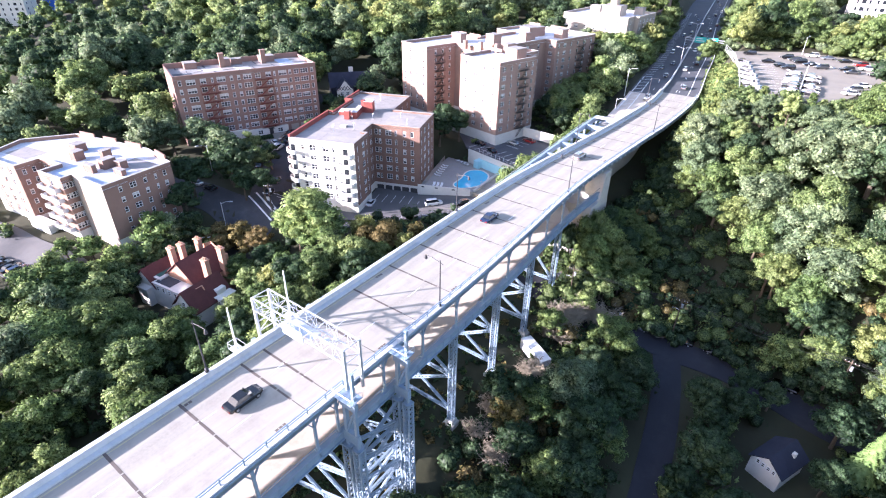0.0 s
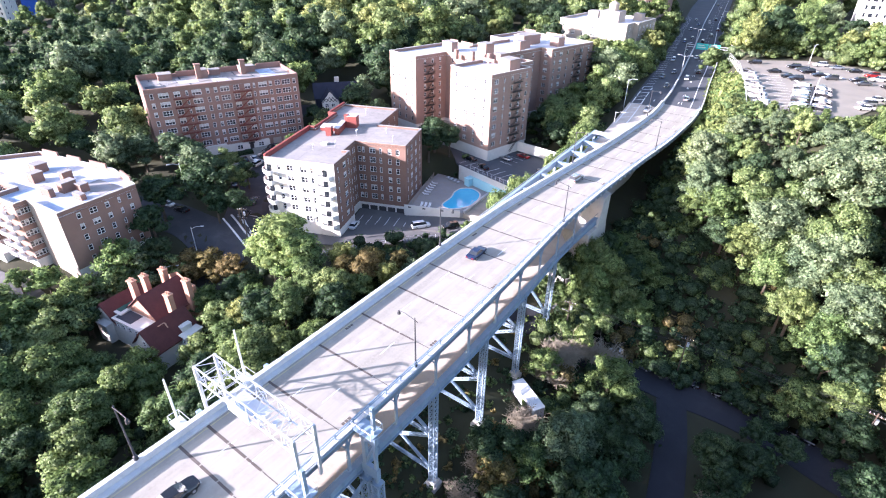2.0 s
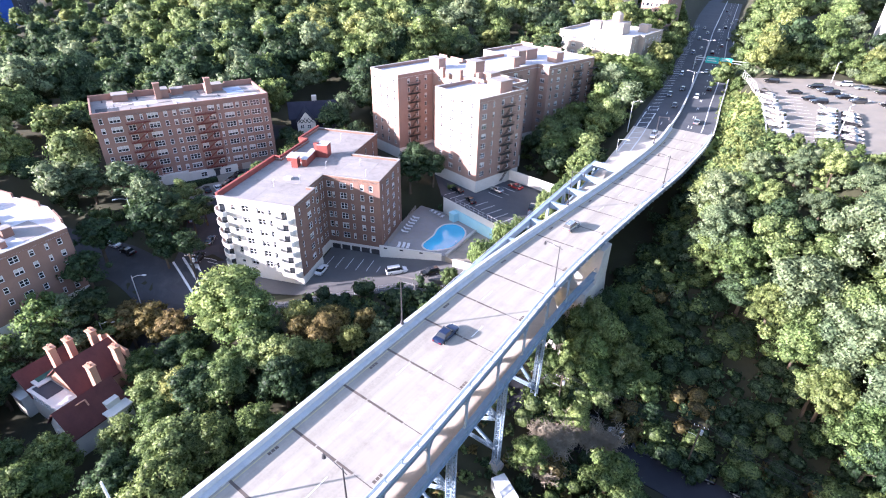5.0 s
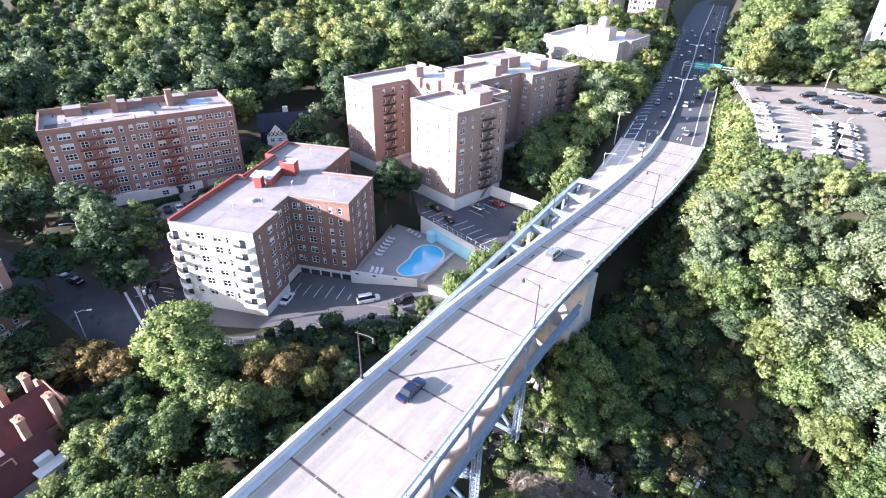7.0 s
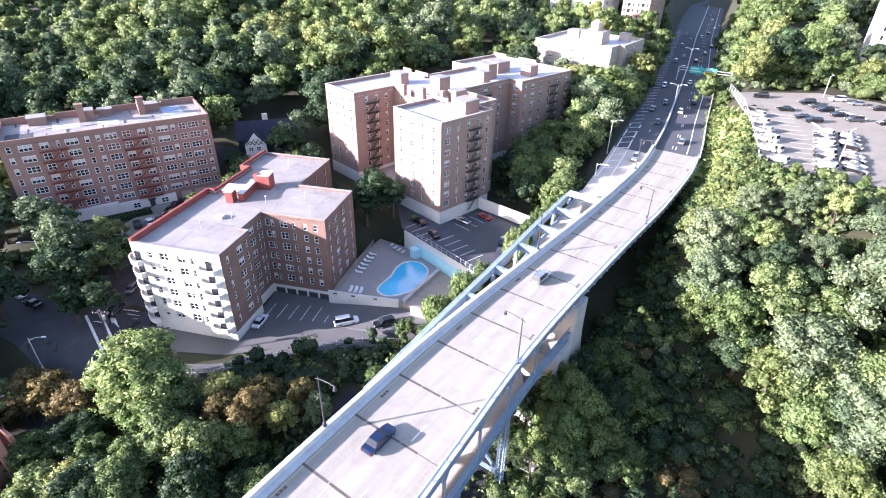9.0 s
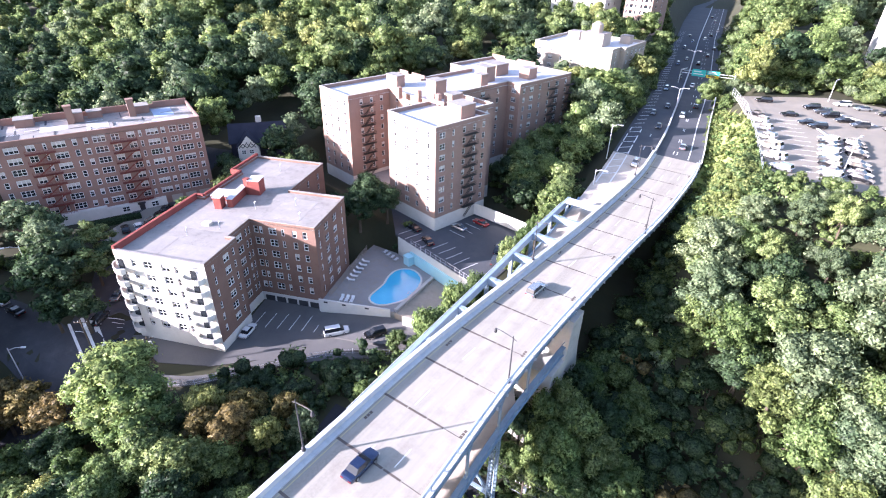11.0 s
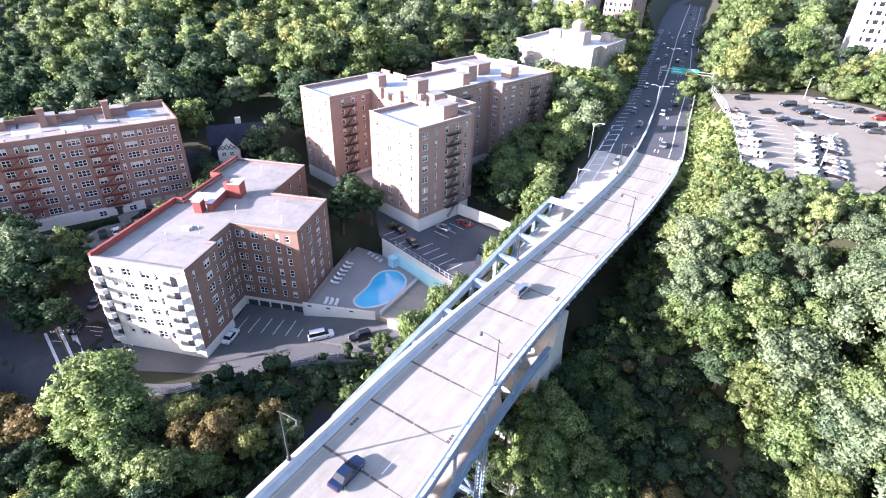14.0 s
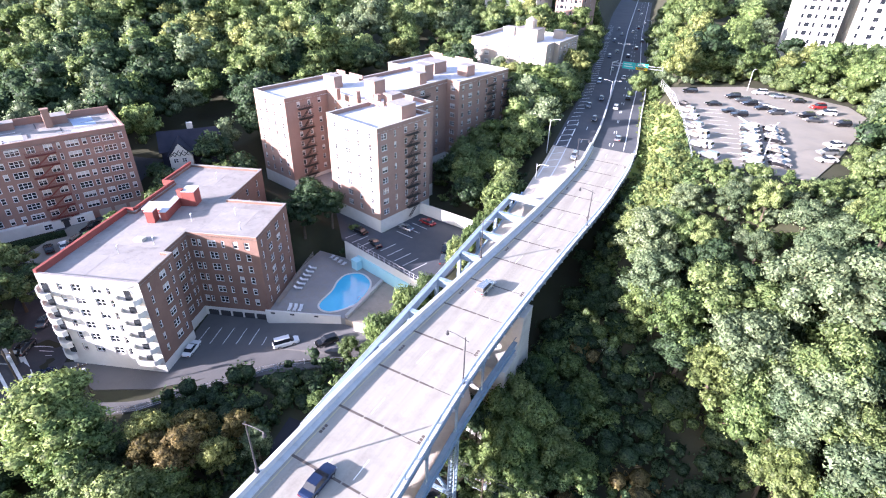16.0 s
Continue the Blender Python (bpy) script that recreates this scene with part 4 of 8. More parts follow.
def building(name, origin, rot, poly, z0, z1, facades, wall, label, rows, roof=None, simple=False, coping=None, base=None, base_top=None, parapet=0.9, win_h=1.5, thick=0.35, seed=1):
    """A block of flats on a footprint (local, counter-clockwise). facades: edge -> [(place along the edge, kind)]; rows: sills, in world z.
    Real openings with reveals; each holds a window. base: material of the lowest band, up to base_top."""
    rnd = random.Random(seed)
    ob = thing(name, pose(origin[0], origin[1], z0, 0, 0, rot), label, "apartment building")
    wm, wins = Mesh(), []
    H, top = z1 - z0, z1 - z0
    sills = [r - z0 for r in rows]
    n = len(poly)
    for e in range(n):
        (ax, ay), (bx, by) = poly[e], poly[(e + 1) % n]
        L = math.hypot(bx - ax, by - ay)
        ux, uy = (bx - ax) / L, (by - ay) / L
        ox, oy = uy, -ux
        spec = [(f * L, KINDS[k]) for f, k in facades.get(e, [])]

        def P(u, z, d=0.0):
            return (ax + ux * u - ox * d, ay + uy * u - oy * d, z)

        us = sorted({0.0, L, *(round(c + s * w / 2, 3) for c, w in spec for s in (-1, 1))})
        bt = (base_top - z0) if base_top else None
        zs = sorted({0.0, H, *([bt] if bt else []), *(round(v, 3) for s in sills for v in (s, s + win_h))} if spec else {0.0, H, *([bt] if bt else [])})
        for i in range(len(us) - 1):
            for j in range(len(zs) - 1):
                uc, zc = (us[i] + us[i + 1]) / 2, (zs[j] + zs[j + 1]) / 2
                hole = any(abs(uc - c) < w / 2 for c, w in spec) and any(s < zc < s + win_h for s in sills)
                m = 1 if bt and zc < bt else 0
                if not hole:
                    wm.face([P(us[i], zs[j]), P(us[i + 1], zs[j]), P(us[i + 1], zs[j + 1]), P(us[i], zs[j + 1])], m)
                else:
                    a, b, c, d = us[i], us[i + 1], zs[j], zs[j + 1]
                    for q in (((a, c), (a, d)), ((b, d), (b, c)), ((b, c), (a, c)), ((a, d), (b, d))):
                        wm.face([P(*q[0]), P(*q[1]), P(*q[1], 0.25), P(*q[0], 0.25)], m)
        ang = math.degrees(math.atan2(uy, ux))
        for c, w in spec:
            for s in sills:
                wins.append((P(c, s + win_h / 2, 0.14), ang, w))
    wm.face([(x, y, 0.0) for x, y in reversed(poly)])
    part("wall", wm, (wall, base or wall), ob)
    part("roof", Mesh().prism(poly, H - 0.25 - parapet, H - parapet), roof or M_ROOF, ob, "pale coated flat roof")
    inner = inset(poly, thick)
    pm = Mesh()
    for e in range(n):
        a, b, c, d = poly[e], poly[(e + 1) % n], inner[(e + 1) % n], inner[e]
        pm.face([(*d, H - parapet), (*c, H - parapet), (*c, H), (*d, H)][::-1])
    part("parapet", pm, wall, ob)
    cm = Mesh()
    for q, z in ((inset(poly, -0.08), H), (inset(poly, thick + 0.06), H), (inset(poly, thick + 0.06), H + 0.14), (inset(poly, -0.08), H + 0.14)):
        cm.v += [(*p, z) for p in q]
    for r in range(4):
        for e in range(n):
            cm.f.append((r * n + e, r * n + (e + 1) % n, (r + 1) % 4 * n + (e + 1) % n, (r + 1) % 4 * n + e))
            cm.m.append(0)
    part("coping", cm, coping or M_COPING, ob)
    for p, ang, w in wins:
        fr, pane = window_data(w, win_h, rnd.choice([0, 0, 0, 0.3, 0.45, 0.55]))
        if simple:
            part("window", far_window(w, win_h), None, ob, m=pose(*p, 0, 0, ang))
        else:
            part("pane", pane, None, part("window", fr, None, ob, m=pose(*p, 0, 0, ang)))
    return ob


def inset(poly, d):
    out, n = [], len(poly)
    for i in range(n):
        p, q, r = Vector(poly[i - 1]), Vector(poly[i]), Vector(poly[(i + 1) % n])
        e, f = (q - p).normalized(), (r - q).normalized()
        ne, nf = Vector((-e.y, e.x)), Vector((-f.y, f.x))
        k = (ne + nf) / (1 + ne.dot(nf))
        out.append(tuple(q + k * d))
    return out


def roof_hut(ob, x, y, w, l, h, z, mat, name="stair_bulkhead", rot=0):
    part(name, Mesh().box(-w / 2, w / 2, -l / 2, l / 2, 0, h).box(-w / 2 - 0.12, w / 2 + 0.12, -l / 2 - 0.12, l / 2 + 0.12, h, h + 0.15, 1), (mat, M_ROOF if mat is M_REDPAINT else M_ROOFB), ob, m=pose(x, y, z, 0, 0, rot))


def escape_data(w, mat, name):
    """One landing of a fire escape with its railing and stair; back to +y."""
    me = Mesh().box(-w / 2, w / 2, -1.15, 0, -0.06, 0)
    for z in (0.45, 0.95):
        me.box(-w / 2, w / 2, -1.15, -1.1, z, z + 0.05).box(-w / 2, -w / 2 + 0.05, -1.15, 0, z, z + 0.05).box(w / 2 - 0.05, w / 2, -1.15, 0, z, z + 0.05)
    for i in range(9):
        x = -w / 2 + w * i / 8
        me.box(x - 0.025, x + 0.025, -1.15, -1.11, 0, 0.95)
    for o in (-0.85, -0.35):
        me.beam((-w * 0.32, o, -2.8), (w * 0.32, o, 0), 0.06, 0.16)
    for i in range(9):
        t = i / 9
        me.box(-w * 0.32 + w * 0.64 * t - 0.12, -w * 0.32 + w * 0.64 * t + 0.12, -0.85, -0.35, -2.8 + 2.8 * t, -2.77 + 2.8 * t)
    return me.make(name, mat)


def escapes(ob, edge, f, zs, w, mat):
    (ax, ay), (bx, by) = edge
    d = math.hypot(bx - ax, by - ay)
    ang = math.degrees(math.atan2(by - ay, bx - ax))
    data = escape_data(w, mat, "fire_escape_landing")
    for z in zs:
        part("fire_escape_landing", data, None, ob, "iron fire escape landing", m=pose(ax + (bx - ax) * f + 0.02 * (by - ay) / d, ay + (by - ay) * f, z, 0, 0, ang))


M_BLUEROOF = surface("faded_blue_roof", (0.30, 0.38, 0.52), (0.42, 0.49, 0.60), 0.7, 1.5, 0.3, 0.2, stain=(0.55, 0.56, 0.58), stain_amount=0.7)
# long brick block facing the street
POLY_A = [(0, 0), (46.8, 0), (46.8, 19), (0, 19)]
rows_a = [5.6 - 2.72 * i for i in range(7)]
front_a = [(0.04, "s"), (0.11, "t"), (0.19, "d"), (0.25, "x"), (0.31, "t"), (0.38, "s"), (0.43, "s"), (0.49, "t"), (0.565, "d"), (0.64, "d"), (0.685, "x"), (0.745, "t"), (0.80, "s"), (0.85, "d"), (0.91, "t"), (0.97, "s")]
A = building("apartment_building", (-168.2, 84.4), 68.7, POLY_A, -14.2, 8.6, {0: front_a, 3: [(0.25, "d"), (0.6, "d"), (0.85, "s")], 1: [(0.2, "s"), (0.5, "d"), (0.8, "s")]}, M_BRICK_A, "long red-brown brick apartment block with white base and rust-red fire escapes", rows_a, roof=M_ROOFB, coping=M_BRICK_A, seed=3, parapet=1.0, win_h=1.65)
for f in (0.225, 0.6):
    escapes(A, (POLY_A[0], POLY_A[1]), f, [r + 14.2 - 0.5 for r in rows_a], 6.0, M_ESCAPE_RED)
part("white_base", Mesh().box(4.0, 34.0, -1.2, -0.05, 0, 2.6).box(4.0, 20, -1.3, -0.05, 2.6, 3.2), M_WHITE, A, "white painted base wall")
for u in (24.0, 31.0):
    fr, pane = window_data(1.8, 1.5, 0)
    part("pane", pane, None, part("window", fr, None, A, m=pose(u, -1.25, 1.5)))
part("entrance_door", Mesh().box(27.2, 28.5, -1.32, -1.18, 0, 2.3).box(26.9, 28.8, -1.9, -1.1, 2.3, 2.6), M_BLACKSTEEL, A, "dark arched entrance door")
for i in range(3):
    part("garage_door", Mesh().box(35.5 + i * 3.6, 38.3 + i * 3.6, -0.1, 0.0, 0, 2.4), M_TAN, A)
zr = 22.8 - 1.0
for x, y, w, l, h in ((8, 16.5, 4, 4, 1.9), (19.5, 15, 2.6, 4, 2.4), (23.5, 16.8, 3.4, 2.6, 1.7), (34, 16, 5.0, 3.6, 2.0)):
    roof_hut(A, x, y, w, l, h, zr, M_BRICK_A)
for x in (18.0, 32.2):
    part("chimney", Mesh().box(-0.8, 0.8, -0.8, 0.8, 0, 4.4).box(-0.95, 0.95, -0.95, 0.95, 4.4, 4.65), M_BRICK_D, A, m=pose(x, 13, zr))
for a, b in ((0, 7), (12, 19), (24, 33), (38, 46.8)):
    part("parapet_step", Mesh().box(a, b, 18.6, 19.0, zr, zr + 1.7), M_BRICK_A, A)

for x0, x1, y0, y1, mt in ((1.2, 7, 2, 9, M_SLATE), (9, 16, 1.2, 6, M_PATIO), (11, 17, 8, 16, M_COPING), (21, 26, 3, 11, M_COPING), (26.5, 33, 1.4, 6, M_PATIO), (36, 45, 2, 7, M_BLUEROOF), (37, 42, 9, 17, M_BLUEROOF), (2, 8, 11, 15, M_PATIO)):
    part("roof_patch", Mesh().box(x0, x1, y0, y1, zr, zr + 0.03), mt, A, "patched roof covering")
tar = random.Random(77)
for k in range(34):
    x, y = tar.uniform(2, 42), tar.uniform(1.5, 16)
    w, l = (tar.uniform(1.2, 4.5), tar.uniform(0.15, 0.5)) if k % 3 else (tar.uniform(0.2, 0.5), tar.uniform(1.5, 5.0))
    z = zr + 0.034 + 0.004 * k
    part("tar_seam", Mesh().box(x, min(x + w, 45.8), y, min(y + l, 18.0), zr, z), (M_SLATE, M_ROOFB, M_ROOF)[k % 3], A, "tarred seam in a roof covering")

# L-shaped block with white balconied front
POLY_B = [(0, 0), (0, 10), (-1.8, 10), (-1.8, 17.8), (12.8, 17.8), (12.8, 33), (-0.5, 33), (-0.5, 50.5), (-19.4, 50.5), (-19.4, 39), (-17, 39), (-17, 24.4), (-19, 24.4), (-19, 0)]
rows_b = [-2.75 - 2.75 * i for i in range(6)]
B = building(
    "apartment_building", (-97.4, 92.6), 22.0, POLY_B, -21.0, 0.35,
    {0: [(0.22, "x"), (0.62, "d"), (0.86, "x")], 2: [(0.18, "s"), (0.45, "d"), (0.75, "x"), (0.9, "x")], 3: [(0.08, "s"), (0.16, "x"), (0.34, "d"), (0.5, "x"), (0.68, "s"), (0.84, "s")], 4: [(0.12, "x"), (0.35, "d"), (0.62, "d"), (0.88, "x")],
     6: [(0.2, "s"), (0.5, "s"), (0.8, "s")], 13: [(0.2, "s"), (0.36, "d"), (0.56, "d"), (0.68, "x")], 5: [(0.3, "s"), (0.7, "s")], 12: [(0.15, "s"), (0.4, "d"), (0.65, "d"), (0.88, "s")]},
    M_BRICK_B, "dark red brick apartment building with white balconied front", rows_b, roof=M_ROOFB, coping=M_ROOFB, base=M_WHITE, base_top=-17.9, seed=5, parapet=0.5, win_h=1.65)
WHITE_ROWS = [r + 21.0 for r in rows_b]
# the white-rendered front, a skin with openings of its own
skin, hole = Mesh(), [(-19 + 19 * f, KINDS[k]) for f, k in ((0.2, "s"), (0.36, "d"), (0.56, "d"), (0.68, "x"))]
us = sorted({-19.06, 0.06, *(round(c + s * w / 2, 3) for c, w in hole for s in (-1, 1))})
zs = sorted({0.0, 21.3, *(round(v, 3) for s in WHITE_ROWS for v in (s, s + 1.65))})
for i in range(len(us) - 1):
    for j in range(len(zs) - 1):
        uc, zc = (us[i] + us[i + 1]) / 2, (zs[j] + zs[j + 1]) / 2
        if not (any(abs(uc - c) < w / 2 for c, w in hole) and any(s < zc < s + 1.65 for s in WHITE_ROWS)):
            skin.grid8([(us[i], -0.07, zs[j]), (us[i + 1], -0.07, zs[j]), (us[i + 1], -0.004, zs[j]), (us[i], -0.004, zs[j]), (us[i], -0.07, zs[j + 1]), (us[i + 1], -0.07, zs[j + 1]), (us[i + 1], -0.004, zs[j + 1]), (us[i], -0.004, zs[j + 1])])
part("white_front", skin, M_WHITE, B, "white rendered front")


def balcony_data(w, d, name):
    """A rounded white balcony: slab, curved solid parapet and a dark door behind; back to +y."""
    me, pts = Mesh(), []
    for i in range(9):
        a = math.pi * i / 8
        pts.append((w / 2 * math.cos(a), -d * math.sin(a) ** 0.6))
    me.prism(list(reversed(pts)), -0.18, 0)
    for (ax, ay), (bx, by) in zip(pts, pts[1:]):
        k = 0.9
        me.grid8([(ax, ay, 0), (bx, by, 0), (bx * k, by * k, 0), (ax * k, ay * k, 0), (ax, ay, 0.95), (bx, by, 0.95), (bx * k, by * k, 0.95), (ax * k, ay * k, 0.95)])
    return me.make(name, M_WHITE)


bal = balcony_data(4.6, 1.5, "balcony")
for s in WHITE_ROWS:
    for x, r in ((-18.0, -35.0), (-2.6, 0.0)):
        part("balcony", bal, None, B, "white rounded balcony", m=pose(x, -0.1, s - 0.75, 0, 0, r))
        part("balcony_door", Mesh().box(-0.6, 0.6, -0.05, 0.05, 0, 2.05), M_PANE, B, m=pose(x, -0.14, s - 0.75, 0, 0, 0))
part("arched_hood", Mesh().tube([(-4.4, -0.9, 19.6), (-4.0, -1.0, 20.6), (-2.6, -1.05, 21.2), (-1.2, -1.0, 20.6), (-0.8, -0.9, 19.6)], 0.16, 6), M_WHITE, B)
part("red_coping", Mesh().box(-19.15, -18.55, 0.0, 24.4, 20.8, 22.1).box(-19.6, -16.7, 38.7, 39.1, 20.8, 22.1).box(-17.2, -16.8, 24.65, 38.65, 20.8, 22.1).box(-19.6, -19.1, 39.15, 50.6, 20.8, 22.1).box(-18.5, -17.0, 24.1, 24.6, 20.8, 22.1), M_REDPAINT, B, "red painted coping")
zb = 20.85
for x, y, w, l, h in ((-9.6, 26.0, 1.2, 7.5, 1.9), (-11.2, 21.8, 1.6, 2.0, 2.6), (-7.6, 30.8, 2.6, 3.0, 3.4), (-13.5, 26.5, 4.0, 3.6, 1.0)):
    roof_hut(B, x, y, w, l, h, zb, M_REDPAINT, rot=8)
for x, y in ((-10, 9), (-5.5, 13), (-3.5, 23), (4, 27), (-9, 44), (8, 21)):
    part("vent_pipe", Mesh().tube([(0, 0, 0), (0, 0, 1.6), (0.3, 0, 1.9)], 0.09, 6), M_GALV, B, m=pose(x, y, zb))
part("skylight", Mesh().box(-0.9, 0.9, -0.7, 0.7, 0, 0.6), M_COPING, B, m=pose(-9, 14, zb))
for i in range(5):
    part("garage_opening", Mesh().box(-1.1 + 2.7 * i, 1.1 + 2.7 * i, 17.72, 17.795, 0.1, 2.3), M_BLACKSTEEL, B, "dark garage opening")

part("chimney", Mesh().box(-0.5, 0.5, -0.5, 0.5, 0, 3.6).box(-0.6, 0.6, -0.6, 0.6, 3.6, 3.8), M_REDPAINT, B, m=pose(-9.2, 29.6, zb))
for x0, x1, y0, y1 in ((-18.4, -11.0, 1.0, 8.0), (-10.6, -1.0, 1.2, 6.0), (-16.0, -3.0, 12.0, 20.0), (0.5, 8.0, 20.0, 30.0), (-17.5, -8.0, 40.0, 48.0)):
    part("roof_patch", Mesh().box(x0, x1, y0, y1, zb, zb + 0.02), M_FELT, B, "paler felt strip")

# stepped tan-brick complex of several wings
POLY_C = [(0, 0), (0, 18), (-6, 18), (-6, 26), (-20, 26), (-20, 48), (-15, 48), (-15, 74), (-50, 74), (-50, 52), (-40, 52), (-40, 30), (-50, 30), (-50, 0), (-35.5, 0), (-35.5, 14), (-18, 14), (-18, 0)]
rows_c = [10.9 - 2.75 * i for i in range(8)]
C = building(
    "apartment_building", (-86.5, 147.3), -11.5, POLY_C, -13.4, 13.9,
    {17: [(0.15, "s"), (0.4, "d"), (0.62, "s"), (0.85, "s")], 0: [(0.12, "d"), (0.32, "x"), (0.52, "s"), (0.72, "s"), (0.9, "s")], 13: [(0.12, "s"), (0.35, "s"), (0.6, "s"), (0.85, "s")], 14: [(0.3, "s"), (0.55, "s"), (0.8, "s")], 15: [(0.2, "s"), (0.5, "d"), (0.8, "s")], 12: [(0.15, "s"), (0.4, "s"), (0.65, "s"), (0.88, "s")],
     4: [(0.2, "s"), (0.5, "d"), (0.8, "s")], 6: [(0.08, "s"), (0.22, "d"), (0.38, "s"), (0.55, "s"), (0.72, "d"), (0.9, "s")], 5: [(0.5, "d")], 2: [(0.3, "s"), (0.7, "s")], 3: [(0.3, "s"), (0.7, "s")], 1: [(0.5, "s")]},
    M_BRICK_C, "tall tan-pink brick apartment complex with dark fire escapes", rows_c, base=M_WHITE, base_top=-9.4, seed=7)
zc = [r + 13.4 - 0.5 for r in rows_c]
for e, f in ((0, 0.62), (14, 0.42), (4, 0.5), (6, 0.62), (6, 0.97)):
    escapes(C, (POLY_C[e], POLY_C[(e + 1) % len(POLY_C)]), f, zc, 4.4, M_ESCAPE_DARK)
zr = 26.4
for x, y, w, l, h in ((-5, 13, 5, 5, 3.4), (-14, 19, 3, 4, 3.0), (-22, 20, 4, 4, 5), (-26, 24, 2.5, 2.5, 3.5), (-40, 20, 5, 3, 3.2), (-28, 46, 5, 4, 4.5), (-33, 56, 7, 6, 3.4), (-22, 60, 4, 4, 3.2), (-24, 40, 3, 3, 3.5)):
    roof_hut(C, x, y, w, l, h, zr, M_BRICK_C)
for a, b, y in ((-50, -46, 29.6), (-44, -38, 29.6), (-18, -12, 13.6), (-50, -44, 73.6), (-38, -30, 73.6)):
    part("parapet_step", Mesh().box(a, b, y, y + 0.4, 27.3, 28.3), M_BRICK_C, C)
for x in (-2, -8, -14):
    part("chimney", Mesh().box(-0.6, 0.6, -0.6, 0.6, 0, 3.0), M_BRICK_C, C, m=pose(x - 14, 16 + x * 0.3, zr))
part("courtyard_terrace", Mesh().prism([(-35.4, 0), (-18.1, 0), (-18.1, 13.9), (-35.4, 13.9)], 0, 3.0), M_PATIO, C, "pale courtyard terrace")
part("yard_wall", Mesh().beam((0.3, 14, 2.6), (17.0, 15.5, 2.6), 0.3, 3.2), M_WHITE, C, "white painted yard wall")

# brown block at the street corner
POLY_D = [(0, 0), (0.5, 18.3), (-13, 22), (-42, 20), (-51, 9), (-46, -3), (-31, -3), (-31, 3), (-22.5, 3.5), (-22.5, -2), (-13, -2), (-13, 0.8)]
rows_d = [-7.0 - 2.75 * i for i in range(5)]
D = building(
    "apartment_building", (-131.7, 43.2), 9.0, POLY_D, -22.0, -4.0,
    {0: [(0.22, "s"), (0.4, "d"), (0.58, "s"), (0.74, "x"), (0.88, "s")], 5: [(0.12, "s"), (0.3, "s"), (0.55, "s"), (0.8, "s")], 6: [(0.3, "s"), (0.7, "s")], 10: [(0.16, "s"), (0.42, "s"), (0.7, "s"), (0.9, "x")], 9: [(0.5, "s")], 11: [(0.5, "x")], 7: [(0.25, "d"), (0.75, "d")], 1: [(0.3, "s"), (0.7, "s")]},
    M_BRICK_D, "brown brick apartment block with white base and stacked balconies", rows_d, base=M_WHITE, base_top=-18.6, seed=9)
bal2 = Mesh().box(-1.7, 1.7, -1.4, 0, -0.15, 0)
for x in (-1.7, 1.64):
    bal2.box(x, x + 0.06, -1.4, 0, 0, 0.95)
bal2.box(-1.7, 1.7, -1.4, -1.34, 0.88, 0.95).box(-1.7, 1.7, -1.4, -1.34, 0.4, 0.46)
for i in range(12):
    bal2.box(-1.65 + 0.3 * i - 0.02, -1.65 + 0.3 * i + 0.02, -1.39, -1.35, 0, 0.9)
bal2 = bal2.make("balcony", M_FRAME)
for r in rows_d:
    for x, y in ((-29.0, 3.1), (-24.6, 3.4), (-20.6, -2.0), (-16.4, -2.0)):
        part("balcony", bal2, None, D, "white railed balcony", m=pose(x, y, r + 22 - 0.8))
for x, y, w, l, h in ((-24, 9, 2.4, 2.6, 2.4), (-16, 12, 1.6, 2.4, 3.2), (-12, 9.5, 2.2, 3.4, 2.4), (-8.5, 11, 2.0, 2.0, 2.0), (-30, 13, 3, 3, 2.2), (-5, 8, 3.2, 1.2, 1.4), (-13, 5.5, 3.6, 1.2, 2.0)):
    roof_hut(D, x, y, w, l, h, 17.1, M_BRICK_B)
# sunlight on this brick face is put into a pale panel
part("white_panel", Mesh().beam((-12.8, 0.78, 8.95), (-0.1, -0.02, 8.95), 0.16, 17.9), M_TAN, D, "pale tan panel painting sunlight onto a brick wall")
for x0, x1, y0, y1, mt in ((-9, -1.2, 1.6, 9, M_BLUEROOF), (-21.5, -14, 0, 6, M_BLUEROOF), (-33, -27, 9, 18, M_BLUEROOF), (-46, -36, 2, 8, M_ROOFB), (-12, -3, 11.5, 17, M_FELT)):
    part("roof_patch", Mesh().box(x0, x1, y0, y1, 17.1, 17.13), mt, D, "patched roof covering")
# narrow brick face whitened by a panel, as the sun would
part("white_panel", Mesh().box(-46, -43.5, -3.1, -2.95, 0, 17.9), M_WHITE, D, "white panel painting sunlight onto a brick wall")
for a, b in (((-15, 21.4), (-21, 21.0)), ((-25, 20.9), (-30, 20.5)), ((-34, 20.3), (-40, 19.9)), ((-2, 19), (-8, 20.6))):
    part("parapet_step", Mesh().beam((*a, 18.6), (*b, 18.6), 0.4, 1.2), M_BRICK_D, D)
part("entrance_wing", Mesh().box(-31, -22.6, -4.6, -2.1, 0, 3.4).box(-29, -27, -4.7, -4.6, 0, 2.4).box(-31.2, -22.4, -4.8, -2.1, 3.4, 3.7), M_WHITE, D, "white entrance wing")

